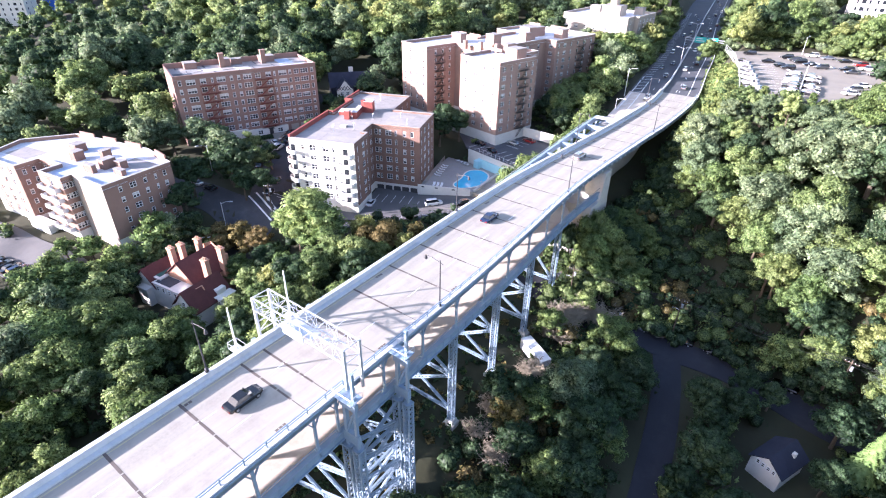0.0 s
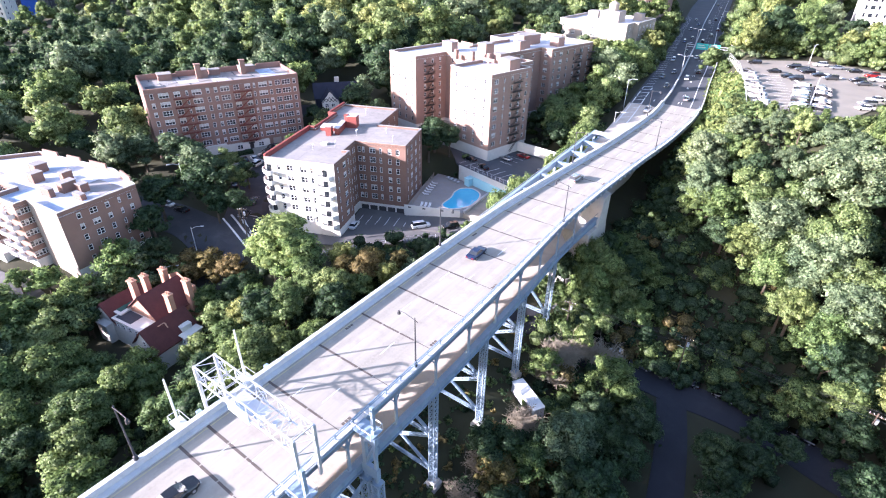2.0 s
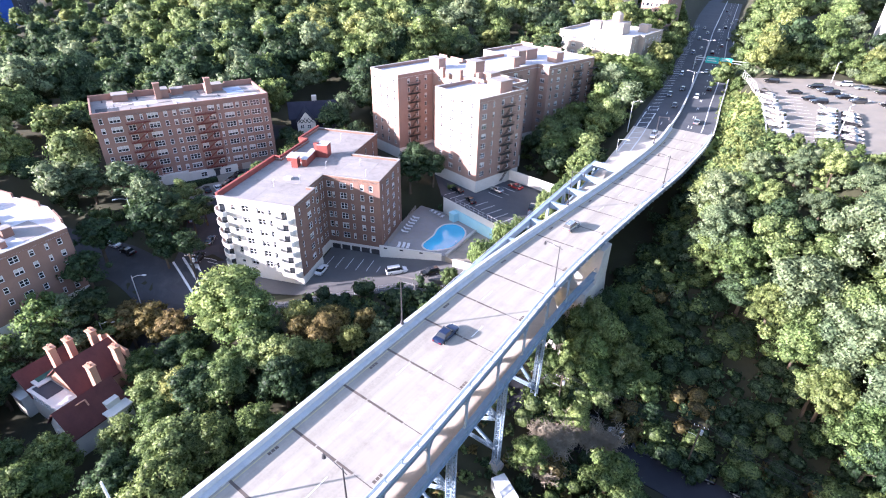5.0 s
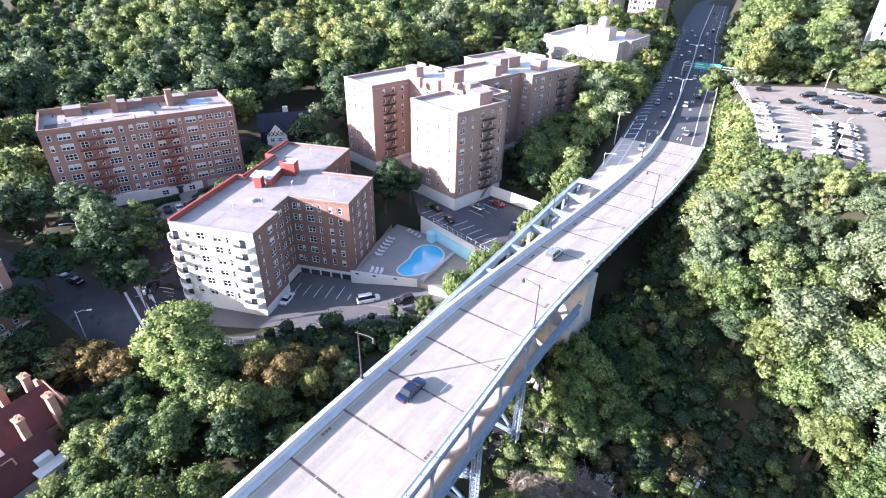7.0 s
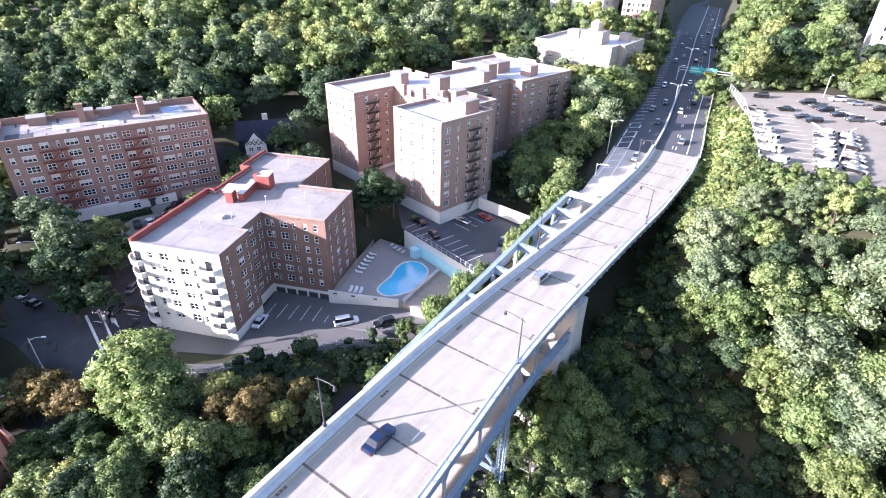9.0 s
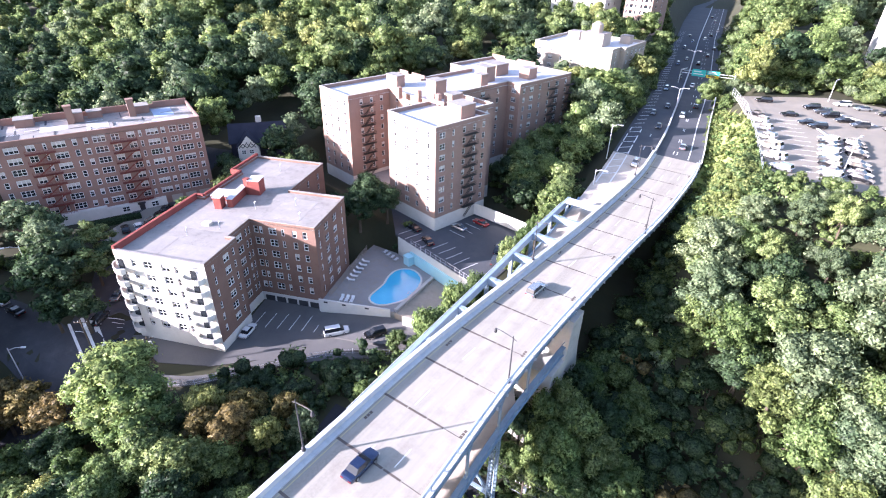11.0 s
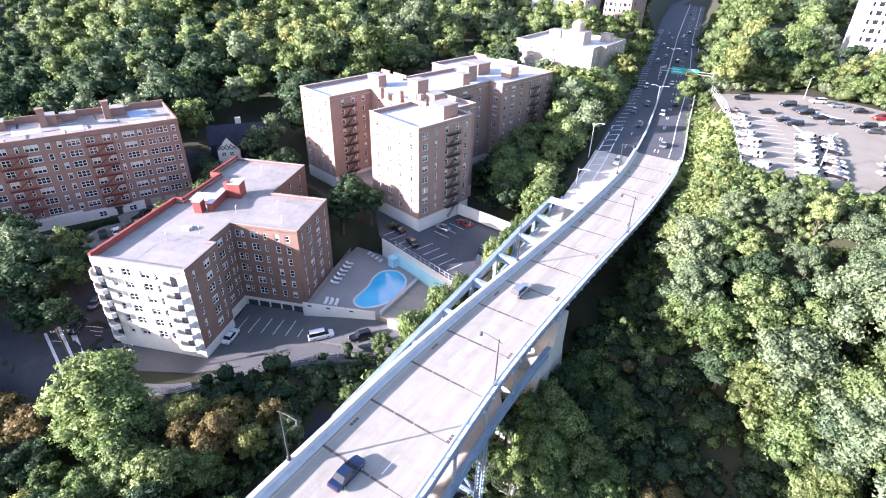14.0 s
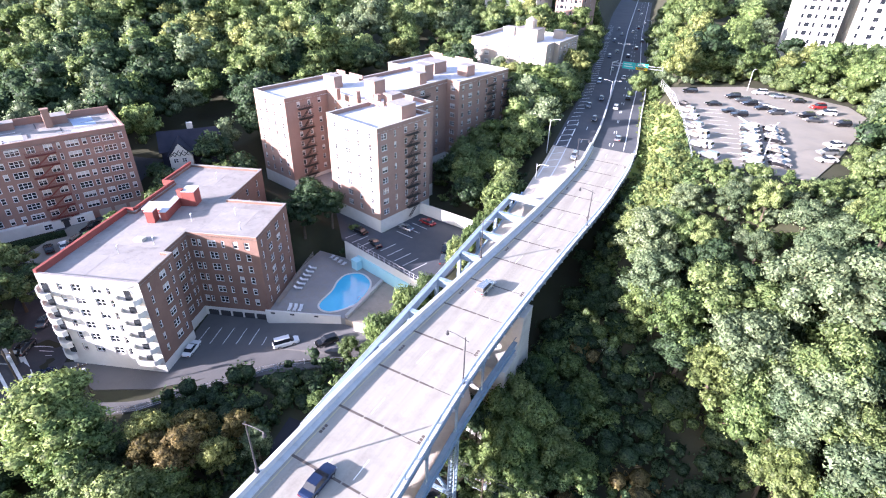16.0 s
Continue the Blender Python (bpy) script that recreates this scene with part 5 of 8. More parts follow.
# pale block behind the complex, and towers further off
POLY_E = [(0, 0), (32, 0), (32, 8), (34, 8), (34, 30), (0, 30)]
E_ = building("apartment_building", (-116.2, 254.6), -2.0, POLY_E, -9.0, 17.4, {0: [(0.07, "d"), (0.22, "d"), (0.37, "b"), (0.52, "d"), (0.68, "d"), (0.86, "b")], 3: [(0.12, "b"), (0.32, "d"), (0.52, "d"), (0.72, "b"), (0.9, "d")], 1: [(0.5, "s")]}, M_TAN, "pale tan brick apartment block beside the highway", [14.2 - 3.0 * i for i in range(7)], seed=11)
for x, y, w, l, h in ((20, 12, 9, 8, 4.5), (8, 20, 5, 5, 3), (28, 24, 4, 4, 3)):
    roof_hut(E_, x, y, w, l, h, 25.5, M_TAN)
part("water_tank", Mesh().tube([(20, 12, 30.1), (20, 12, 33.0), (20, 12, 34.2)], [2.2, 2.2, 0.2], 14), M_TAN, E_)
tower_cols = [(0.08, "s"), (0.24, "d"), (0.4, "s"), (0.6, "s"), (0.76, "d"), (0.92, "s")]
for nm, at, rot, w, l, z0, z1, mt, lab, sd in (
    ("apartment_tower", (-150.0, 338), -2, 30, 22, 0, 62, M_WHITE, "tall white apartment tower beyond the wood", 13),
    ("apartment_tower", (-112.5, 345), -2, 14, 24, 0, 58, M_BRICK_C, "tall tan brick apartment tower beyond the wood", 15),
    ("apartment_tower", (-5.0, 304), 6, 14, 26, 8, 72, M_WHITE, "tall white apartment tower above the car park", 17),
    ("apartment_tower", (13.0, 308), 6, 26, 26, 8, 70, M_WHITE, "tall white apartment tower above the car park", 19),
    ("apartment_tower", (-430, 114), 52, 20, 20, -4, 46, M_WHITE, "pale apartment tower beyond the wood", 21),
    ("apartment_tower", (-446, 134), 54, 30, 20, -4, 44, M_SLATE, "dark apartment tower beyond the wood with a blue tarpaulin", 23),
    ("apartment_tower", (-516, 199), 50, 22, 20, -4, 42, M_WHITE, "pale apartment tower beyond the wood", 25),
):
    T = building(nm, at, rot, [(0, 0), (w, 0), (w, l), (0, l)], z0, z1, {0: tower_cols, (3 if at[0] > -50 else 1): tower_cols[1:5:2]}, mt, lab, [z0 + 3 + 2.9 * i for i in range(int((z1 - z0 - 5) / 2.9))], seed=sd, simple=True)
    if sd == 23:
        part("tarpaulin", Mesh().box(15, 24, -0.6, -0.3, 0, 43), surface("blue_tarpaulin", (0.02, 0.08, 0.42), (0.04, 0.13, 0.55), 0.6, 3.0, 0.3, 0.2), T, "bright blue tarpaulin")


# ---- vehicles ----
CARS = {}


def loft(me, rings, m=0):
    """A closed skin through rings of equal length."""
    k, n = len(me.v), len(rings[0])
    for r in rings:
        me.v += [tuple(p) for p in r]
    for i in range(len(rings) - 1):
        for j in range(n):
            me.f.append((k + i * n + j, k + i * n + (j + 1) % n, k + (i + 1) * n + (j + 1) % n, k + (i + 1) * n + j))
            me.m.append(m)
    me.f += [tuple(k + j for j in reversed(range(n))), tuple(k + (len(rings) - 1) * n + j for j in range(n))]
    me.m += [m, m]
    return me


def body_ring(y, w, z0, z1):
    return [(-w, y, z0 + 0.1), (-w * 0.94, y, z0), (w * 0.94, y, z0), (w, y, z0 + 0.1), (w * 1.0, y, z1 - 0.16), (w * 0.88, y, z1), (-w * 0.88, y, z1), (-w * 1.0, y, z1 - 0.16)]


def cabin_ring(y, w, wt, z0, z1):
    return [(-w, y, z0), (w, y, z0), (wt, y, z1), (-wt, y, z1)]


def car_meshes(kind):
    """Body, glasshouse, roof panel, wheel, rim and lights of a sedan, an off-roader or a van; its nose points to +y."""
    if kind not in CARS:
        tall = {"sedan": 0.0, "suv": 0.28, "van": 0.55}[kind]
        hl, hood = {"sedan": (2.35, 0.92), "suv": (2.35, 1.08), "van": (2.6, 1.2)}[kind]
        body = loft(Mesh(), [body_ring(-hl, 0.74, 0.4, hood - 0.12), body_ring(-hl + 0.2, 0.87, 0.28, hood - 0.02), body_ring(-1.0, 0.91, 0.22, hood), body_ring(0.8, 0.91, 0.22, hood), body_ring(hl - 0.5, 0.88, 0.25, hood - 0.14), body_ring(hl, 0.72, 0.38, hood - 0.26)])
        top = 1.42 + tall
        back = -1.55 if kind == "sedan" else -hl + 0.12
        front = 1.05 if kind != "van" else 1.6
        rb, rf = (-0.95 if kind == "sedan" else -hl + 0.45), 0.2 if kind != "van" else 0.75
        cab = loft(Mesh(), [cabin_ring(back, 0.8, 0.78, hood - 0.03, hood - 0.01), cabin_ring(rb, 0.83, 0.66, hood - 0.03, top - 0.03), cabin_ring(rf, 0.83, 0.66, hood - 0.03, top - 0.03), cabin_ring(front, 0.8, 0.78, hood - 0.05, hood - 0.03)])
        roof = loft(Mesh(), [cabin_ring(rb - 0.06, 0.67, 0.6, top - 0.05, top), cabin_ring(rf + 0.06, 0.67, 0.6, top - 0.05, top)])
        tyre = Mesh().tube([(-0.11, 0, 0), (-0.09, 0, 0), (0.09, 0, 0), (0.11, 0, 0)], [0.27, 0.335, 0.335, 0.27], 12)
        rim = Mesh().tube([(-0.118, 0, 0), (0.118, 0, 0)], 0.2, 10)
        lamp = Mesh().box(-0.19, 0.19, -0.05, 0.05, -0.07, 0.07)
        mirror = Mesh().box(-0.1, 0.1, -0.06, 0.06, -0.07, 0.07)
        CARS[kind] = body, cab.make("glasshouse", M_PANE), roof, tyre.make("tyre", M_TYRE), rim.make("rim", M_RIM), lamp.make("headlight", M_HEADLIGHT), lamp.make("tail_light", M_TAIL), mirror, hl, hood, {}
    return CARS[kind]


def car(x, y, z, rot, kind="sedan", paint="black", where="parked on asphalt", group=""):
    body, cab, roof, tyre, rim, head, tail, mirror, hl, hood, painted = car_meshes(kind)
    if paint not in painted:
        painted[paint] = body.make("body", PAINTS[paint]), roof.make("roof_panel", PAINTS[paint]), mirror.make("door_mirror", PAINTS[paint])
    word = {"sedan": "sedan car", "suv": "tall off-road car", "van": "van"}[kind]
    ob = thing("car", pose(x, y, z, 0, 0, rot), f"{'dark blue' if paint == 'blue' else paint} {word} {where}", "car", group)
    for o in part("body", painted[paint][0], None, ob), part("roof_panel", painted[paint][1], None, ob), part("glasshouse", cab, None, ob, "dark car glass"):
        o.data.polygons.foreach_set("use_smooth", [False] * len(o.data.polygons))
    for sx in (-0.83, 0.83):
        for sy in (-1.4, 1.42):
            wheel = part("wheel", tyre, None, ob, m=pose(sx, sy, 0.335))
            if y < 180:
                part("rim", rim, None, wheel)
        part("headlight", head, None, ob, m=pose(sx * 0.68, hl - 0.03, hood - 0.36))
        part("tail_light", tail, None, ob, m=pose(sx * 0.7, -hl + 0.03, hood - 0.3))
        if y < 180:
            part("door_mirror", painted[paint][2], None, ob, m=pose(sx * 1.15, 0.75, hood + 0.05))
    return ob


def heading(y):
    """The highway's direction at y, for cars driving north."""
    return math.degrees(math.atan2(deck_left(y) - deck_left(y + 4), 4))


for y, lane, kind, paint in ((21.5, 6.0, "sedan", "black"), (79.0, 5.4, "sedan", "blue"), (121.5, 4.2, "suv", "silver")):
    car(deck_left(y) + lane, y, 0.005, heading(y), kind, paint, "driving on the concrete bridge deck", "cars on the bridge")
cr = random.Random(8)
for y, off in ((213, 6.0), (247, 2.6), (262, 6.1), (296, 2.7), (322, 6.0), (346, 2.6), (372, 6.2), (398, 9.0), (433, 2.8), (452, 6.0), (478, 9.2), (533, 5.8), (560, 2.8)):
    car(deck_left(y) + off, y, -0.02, heading(y), cr.choice(["sedan", "suv", "sedan"]), cr.choice(["black", "white", "silver", "grey"]), "driving on the dark highway", "cars on the highway")
for y, off in ((194, 3.0), (229, 2.6), (244, 6.2), (256, 2.8), (283, 6.0), (310, 2.7), (340, 6.0), (356, 2.8), (390, 6.1), (418, 2.9), (440, 6.0)):
    car(deck_left(y) - 0.7 - off, y, sb_level(y) if y < 226 else -0.06, 180 + heading(y), cr.choice(["sedan", "suv", "sedan"]), cr.choice(["black", "blue", "grey", "silver"]), "driving on the dark highway", "cars on the highway")
where = "parked in the sunlit car park"
for x, y, r in [(-31 + 1.9 * i, 226.5 - 7.6 * i + (2 if i else 0), 68) for i in range(7)] + [(-29.0 + 1.6 * i, 220.5 - 7.6 * i, 68) for i in range(5)]:
    car(x, y, 9.5, r + cr.uniform(-4, 4), cr.choice(["sedan", "suv", "van"]), cr.choice(["white", "silver", "white", "black"]), where, "cars in the car park")
for i in range(9):
    y = 184.5 + 3.5 * i
    car(-10.6 - 0.22 * i, y, 9.5, 70 + cr.uniform(-4, 4), cr.choice(["sedan", "suv"]), cr.choice(["white", "silver", "black", "grey"]), where, "cars in the car park")
    if i != 4:
        car(-5.2 - 0.22 * i, y + 1.6, 9.5, 250 + cr.uniform(-4, 4), cr.choice(["sedan", "suv"]), cr.choice(["black", "black", "silver", "grey"]), where, "cars in the car park")
for x, y, p in ((-31.2, 244.5, "black"), (-23, 232, "black"), (-18.1, 226.2, "black"), (-15.5, 223.6, "black"), (-18.4, 245, "black"), (-15.4, 241.6, "grey"), (-13.4, 238.4, "black"), (-9.9, 235.2, "black"), (-6.2, 232.0, "grey"), (-11, 255.5, "white"), (-5.7, 253.6, "silver"), (1.2, 233.3, "black"), (2.8, 229.5, "grey"), (6.5, 208.2, "white"), (4.6, 200.5, "silver"), (4.2, 194.8, "white"), (9.6, 229.3, "black"), (-0.3, 250.7, "black"), (6.8, 239.6, "white"), (4.8, 245.9, "red")):
    car(x, y, 9.5, 118 + cr.uniform(-8, 8), cr.choice(["sedan", "suv"]), p, where, "cars in the car park")
for x, y, r, k, p in ((-98.6, 98.9, 22, "sedan", "white"), (-83.6, 109.4, -35, "van", "white"), (-76.4, 113.4, 150, "suv", "black")):
    car(x, y, -20.05 if x < -90 else -19.75 if x < -80 else -19.2, r, k, p, "parked beside the brick building", "cars beside the brick building")
for x, y, r, k, p in ((-91.2, 144.7, 78, "sedan", "black"), (-84.2, 141.5, 60, "sedan", "black"), (-82.3, 152.1, 80, "sedan", "silver"), (-79.0, 157.5, 80, "sedan", "red"), (-68.5, 148.5, 20, "sedan", "black"), (-66.5, 143.8, 20, "suv", "grey")):
    car(x, y, -12.85, r, k, p, "parked in the shaded court", "cars in the shaded court")


def on_road(x, y, rot, kind, paint, where_, lift=0.2):
    car(x, y, at_ground(x, y) + lift, rot, kind, paint, where_, "cars along the streets")


for x, y, r, k, p in ((-143.5, 71.6, 100, "sedan", "white"), (-137.4, 72.2, 100, "sedan", "black"), (-122.3, 81.5, 35, "suv", "grey"), (-126.2, 87.4, 38, "sedan", "silver"), (-114.4, 79.6, 20, "van", "blue"), (-144.0, 91.0, 52, "sedan", "black"), (-138.5, 90.2, 52, "sedan", "silver")):
    on_road(x, y, r, k, p, "parked along the street")
for x, y, p in ((-148.6, 101.0, "black"), (-147.2, 103.6, "white"), (-146.0, 106.0, "black"), (-149.0, 109.6, "black"), (-147.6, 112.0, "silver")):
    on_road(x, y, 70, "sedan", p, "parked before the long brick block", 0.32)
for x, y, p in ((-140.9, 22.8, "black"), (-138.9, 23.4, "white"), (-136.9, 24.0, "black"), (-134.6, 24.9, "silver")):
    on_road(x, y, 20, "sedan", p, "parked before the brown block", 0.05)
for x, y, r, k, p in ((-24.2, 105.6, 100, "suv", "white"), (-19.3, 105.3, 96, "suv", "silver"), (-40.8, 104.6, 95, "sedan", "silver"), (-30.0, 105.2, 95, "sedan", "black"), (-9.6, 105.6, 92, "sedan", "black"), (-2.6, 105.2, 90, "sedan", "black"), (11.0, 103.2, 82, "sedan", "black"), (-50.5, 99.8, 95, "sedan", "grey")):
    on_road(x, y, r, k, p, "parked along the valley road", 0.2 if abs(x + 26) > 90 else 0.12)

# ---- pool terrace ----
pool = thing("swimming_pool", pose(-82.5, 127.5, TZ), "bright blue kidney-shaped swimming pool with white coping", "swimming pool")
outline, KNOTS = [], [(-84.4, 120.7), (-80.9, 120.2), (-77.9, 125.6), (-79.6, 132.6), (-83.6, 135.0), (-86.5, 133.2), (-86.6, 129.9), (-85.3, 126.3)]
for i in range(8):
    p0, p1, p2, p3 = (Vector(KNOTS[(i + o) % 8]) - Vector((-82.5, 127.5)) for o in (-1, 0, 1, 2))
    for k in range(5):
        t = k / 5
        outline.append(tuple(0.5 * (2 * p1 + (p2 - p0) * t + (2 * p0 - 5 * p1 + 4 * p2 - p3) * t * t + (3 * p1 - p0 - 3 * p2 + p3) * t ** 3)))
M_WATER = surface("pool_water", (0.06, 0.42, 0.66), (0.10, 0.52, 0.74), 0.06, 1.2, 0.2, 0.25, spec=0.6)
part("water", Mesh().prism(outline, 0.0, 0.03), M_WATER, pool, "clear bright blue water")
cm, wide = Mesh(), inset(outline, -0.42)
for i in range(40):
    a, b, c, d = wide[i], wide[(i + 1) % 40], outline[(i + 1) % 40], outline[i]
    cm.grid8([(*a, 0.0), (*b, 0.0), (*c, 0.0), (*d, 0.0), (*a, 0.1), (*b, 0.1), (*c, 0.1), (*d, 0.1)])
part("coping", cm, M_WHITE, pool, "white stone coping")
for s in (-0.3, 0.3):
    part("ladder_rail", Mesh().tube([(4.9, -1.0 + s, 0.0), (4.9, -1.0 + s, 0.9), (4.2, -1.0 + s, 0.9), (4.1, -1.0 + s, 0.0)], 0.03, 6), M_GALV, pool)


def wall_run(name, pts, height, thick, mat, label, z=None, drop=1.5):
    """A free-standing wall along a line, with a coping."""
    ob = thing(name, pose(0, 0, 0), label, "wall", kind="structure")
    for (ax, ay), (bx, by) in zip(pts, pts[1:]):
        za = (at_ground(ax, ay) if z is None else z)
        zb_ = (at_ground(bx, by) if z is None else z)
        me = Mesh()
        d = Vector((bx - ax, by - ay, 0)).normalized() * (thick / 2)
        s = Vector((-d.y, d.x, 0))
        p = [(ax - s.x, ay - s.y), (bx - s.x, by - s.y), (bx + s.x, by + s.y), (ax + s.x, ay + s.y)]
        zz = [za, zb_, zb_, za]
        me.grid8([(q[0], q[1], h - drop) for q, h in zip(p, zz)] + [(q[0], q[1], h + height) for q, h in zip(p, zz)])
        part("panel", me, mat, ob)
        k = 1.25
        p = [(ax - s.x * k, ay - s.y * k), (bx - s.x * k, by - s.y * k), (bx + s.x * k, by + s.y * k), (ax + s.x * k, ay + s.y * k)]
        part("coping", Mesh().grid8([(q[0], q[1], h + height) for q, h in zip(p, zz)] + [(q[0], q[1], h + height + 0.1) for q, h in zip(p, zz)]), mat, ob)
    return ob


wall_run("wall_pool_south", [(-92.4, 113.0), (-85.0, 116.2), (-77.6, 119.5)], 0.55, 0.3, M_WHITE, "white painted wall with small openings", TZ, 3.0)
wall_run("wall_yard_south", [(-73.8, 119.2), (-68.0, 120.3)], 0.7, 0.5, M_WHITE, "white painted low wall beside a sandy yard", TZ - 0.2, 2.0)
NORTH = [(-92.0, 139.3), (-87.0, 138.1), (-78.0, 136.0), (-70.0, 134.1), (-63.6, 132.6)]
wall_run("wall_pool_north", NORTH[1:4], 2.6, 0.36, M_BLUEWALL, "turquoise painted lower part of the terrace wall", TZ, 1.0)
wall_run("wall_court", [(x, y + 0.32) for x, y in NORTH], 4.35, 0.3, M_WHITE, "white painted retaining wall below a parking court", TZ, 1.0)
part("pump_house", Mesh().box(-1.0, 1.0, -0.8, 0.8, 0, 2.3).box(-1.1, 1.1, -0.9, 0.9, 2.3, 2.45), M_BLUEWALL, bpy.data.objects["wall_pool_north"], "turquoise pump house", m=pose(-86.4, 136.7, TZ, 0, 0, -13))
for f in (0.1, 0.36, 0.68):
    part("opening", Mesh().box(-0.45, 0.45, -0.19, -0.16, -0.2, 0.2), M_BLACKSTEEL, bpy.data.objects["wall_pool_south"], m=pose(-92.4 + f * 14.8, 113.0 + f * 6.5, TZ + 0.1, 0, 0, 23.7))
wall_run("wall_terrace_step", [(-78.0, 135.2), (-77.4, 127.6), (-76.8, 120.4)], 0.4, 0.6, M_PIER, "low stone kerb along a terrace", TZ, 0.6)
fence = thing("fence", pose(0, 0, 0), "steel mesh fence on a white court wall", "fence")
for (ax, ay), (bx, by) in zip(NORTH[1:], NORTH[2:]):
    for i in range(5):
        part("post", Mesh().box(-0.04, 0.04, -0.04, 0.04, 0, 1.5), M_GALV, fence, m=pose(ax + (bx - ax) * i / 5, ay + (by - ay) * i / 5 + 0.32, TZ + 4.4))
    for h in (0.7, 1.45):
        part("rail", Mesh().beam((ax, ay + 0.32, TZ + 4.4 + h), (bx, by + 0.32, TZ + 4.4 + h), 0.04, 0.04), M_GALV, fence)


def lounger(x, y, rot):
    ob = thing("sun_lounger", pose(x, y, TZ, 0, 0, rot), "white slatted sun lounger on the terrace", "sun lounger", "pool loungers")
    part("bed", Mesh().box(-0.35, 0.35, -0.9, 0.5, 0.28, 0.36), M_FRAME, ob)
    part("backrest", Mesh().beam((0, 0.5, 0.32), (0, 1.0, 0.75), 0.7, 0.07), M_FRAME, ob)
    for sx in (-0.3, 0.3):
        for sy in (-0.8, 0.4):
            part("leg", Mesh().box(sx - 0.03, sx + 0.03, sy - 0.03, sy + 0.03, 0, 0.28), M_FRAME, ob)


for i in range(6):
    lounger(-95.2 + 0.55 * i, 131.0 - 1.6 * i, 112)
for i in range(4):
    lounger(-94.5 + 1.5 * i, 137.2 - 0.35 * i, 190)
for i in range(3):
    lounger(-89.0 + 1.1 * i, 116.6 + 0.45 * i, 25)
# board fence beside the terrace
fence = thing("fence", pose(0, 0, 0), "weathered board fence beside the terrace", "fence")
board = Mesh().box(-0.09, 0.09, -0.02, 0.02, 0, 1.7).make("board", M_TAN)
for i in range(46):
    t = i / 45
    part("board", board, None, fence, m=pose(-91.6 - 7.0 * t, 115.5 + 19.5 * t, TZ, 0, 0, 110))

# mesh fence along the path
fence = thing("fence", pose(0, 0, 0), "thin steel fence along a pale path", "fence")
FLINE = [(-101, 78.0), (-93, 83.5), (-86.6, 94.4), (-82.2, 101.5), (-75.1, 109.2), (-68, 115)]
for (ax, ay), (bx, by) in zip(FLINE, FLINE[1:]):
    n = max(2, int(math.hypot(bx - ax, by - ay) / 2.2))
    for i in range(n):
        x, y = ax + (bx - ax) * i / n, ay + (by - ay) * i / n
        part("post", Mesh().box(-0.04, 0.04, -0.04, 0.04, -0.2, 1.5), M_GALV, fence, m=pose(x, y, at_ground(x, y) + 0.1))
    for h in (0.35, 0.8, 1.45):
        part("rail", Mesh().tube([(ax, ay, at_ground(ax, ay) + h + 0.1), ((ax + bx) / 2, (ay + by) / 2, at_ground((ax + bx) / 2, (ay + by) / 2) + h + 0.1), (bx, by, at_ground(bx, by) + h + 0.1)], 0.025, 4), M_GALV, fence)

# painted bays and crossing
me = Mesh()
for i in range(7):
    x, y = -103.5 + 2.5 * i * 0.93, 101.0 + 2.5 * i * 0.5
    me.beam((x + 2, y + 4.5, -20.045), (x + 3.9, y - 0.2, -20.045), 0.14, 0.012)
solo("line_bays", me, M_LINE, "white painted parking bays on asphalt", "road marking", kind="structure")
me = Mesh()
for i in range(9):
    x, y = -92.5 + 2.7 * i, 144.0 - 0.9 * i + (3 if i > 3 else 0)
    me.beam((x, y - 3.5, -12.845), (x + 1.4, y + 1.2, -12.845), 0.14, 0.012)
for i in range(5):
    me.beam((-83.5 + i * 0.4, 150 + 2.9 * i, -12.845), (-78.5 + i * 0.4, 149.2 + 2.9 * i, -12.845), 0.14, 0.012)
solo("line_court_bays", me, M_LINE, "white painted parking bays on dark asphalt", "road marking", kind="structure")
me = Mesh()
for i in range(12):
    me.beam((-26.0 + 1.0 * i, 226 - 3.7 * i, 9.506), (-20.8 + 1.0 * i, 227.6 - 3.7 * i, 9.506), 0.14, 0.01)
for i in range(10):
    me.beam((-12.9 - 0.22 * i, 183 + 3.5 * i, 9.506), (-3.0 - 0.22 * i, 186.6 + 3.5 * i, 9.506), 0.14, 0.01)
solo("line_park_bays", me, M_LINE, "white painted parking bays in the car park", "road marking", kind="structure")


def draped_line(pts, w, m):
    n = max(2, int(math.hypot(pts[1][0] - pts[0][0], pts[1][1] - pts[0][1]) / 1.0))
    for i in range(n):
        p = [(pts[0][0] + (pts[1][0] - pts[0][0]) * t, pts[0][1] + (pts[1][1] - pts[0][1]) * t) for t in (i / n, (i + 1) / n)]
        m.beam(*[(x, y, at_ground(x, y) + 0.225) for x, y in p], w, 0.02)


for a, b, w in (((-126.3, 77.2), (-112.4, 74.0), 0.5), ((-125.8, 79.5), (-113.6, 76.6), 0.55), ((-124.3, 81.0), (-116.0, 78.6), 0.9)):
    me = Mesh()
    draped_line((a, b), w, me)
    solo("line_crossing", me, M_LINE, "white painted crossing line on the street", "road marking", kind="structure")
me = Mesh()
for i in range(4):
    draped_line(((-122.2 + 0.9 * i, 82.8 + 0.2 * i), (-121.2 + 0.9 * i, 85.2 + 0.2 * i)), 0.3, me)
solo("line_word", me, M_LINE, "worn white painted bars on the street", "road marking", kind="structure")
divider = thing("divider", pose(0, 0, 0), "pale concrete divider in the car park", "divider", kind="structure")
for a, b in (((-18.5, 229.5), (-11.8, 215.5)), ((-11.8, 215.5), (-8.0, 183.0)), ((-2, 236), (-14, 246))):
    part("kerb", Mesh().beam((*a, 9.6), (*b, 9.6), 0.5, 0.3), M_PARAPET, divider)
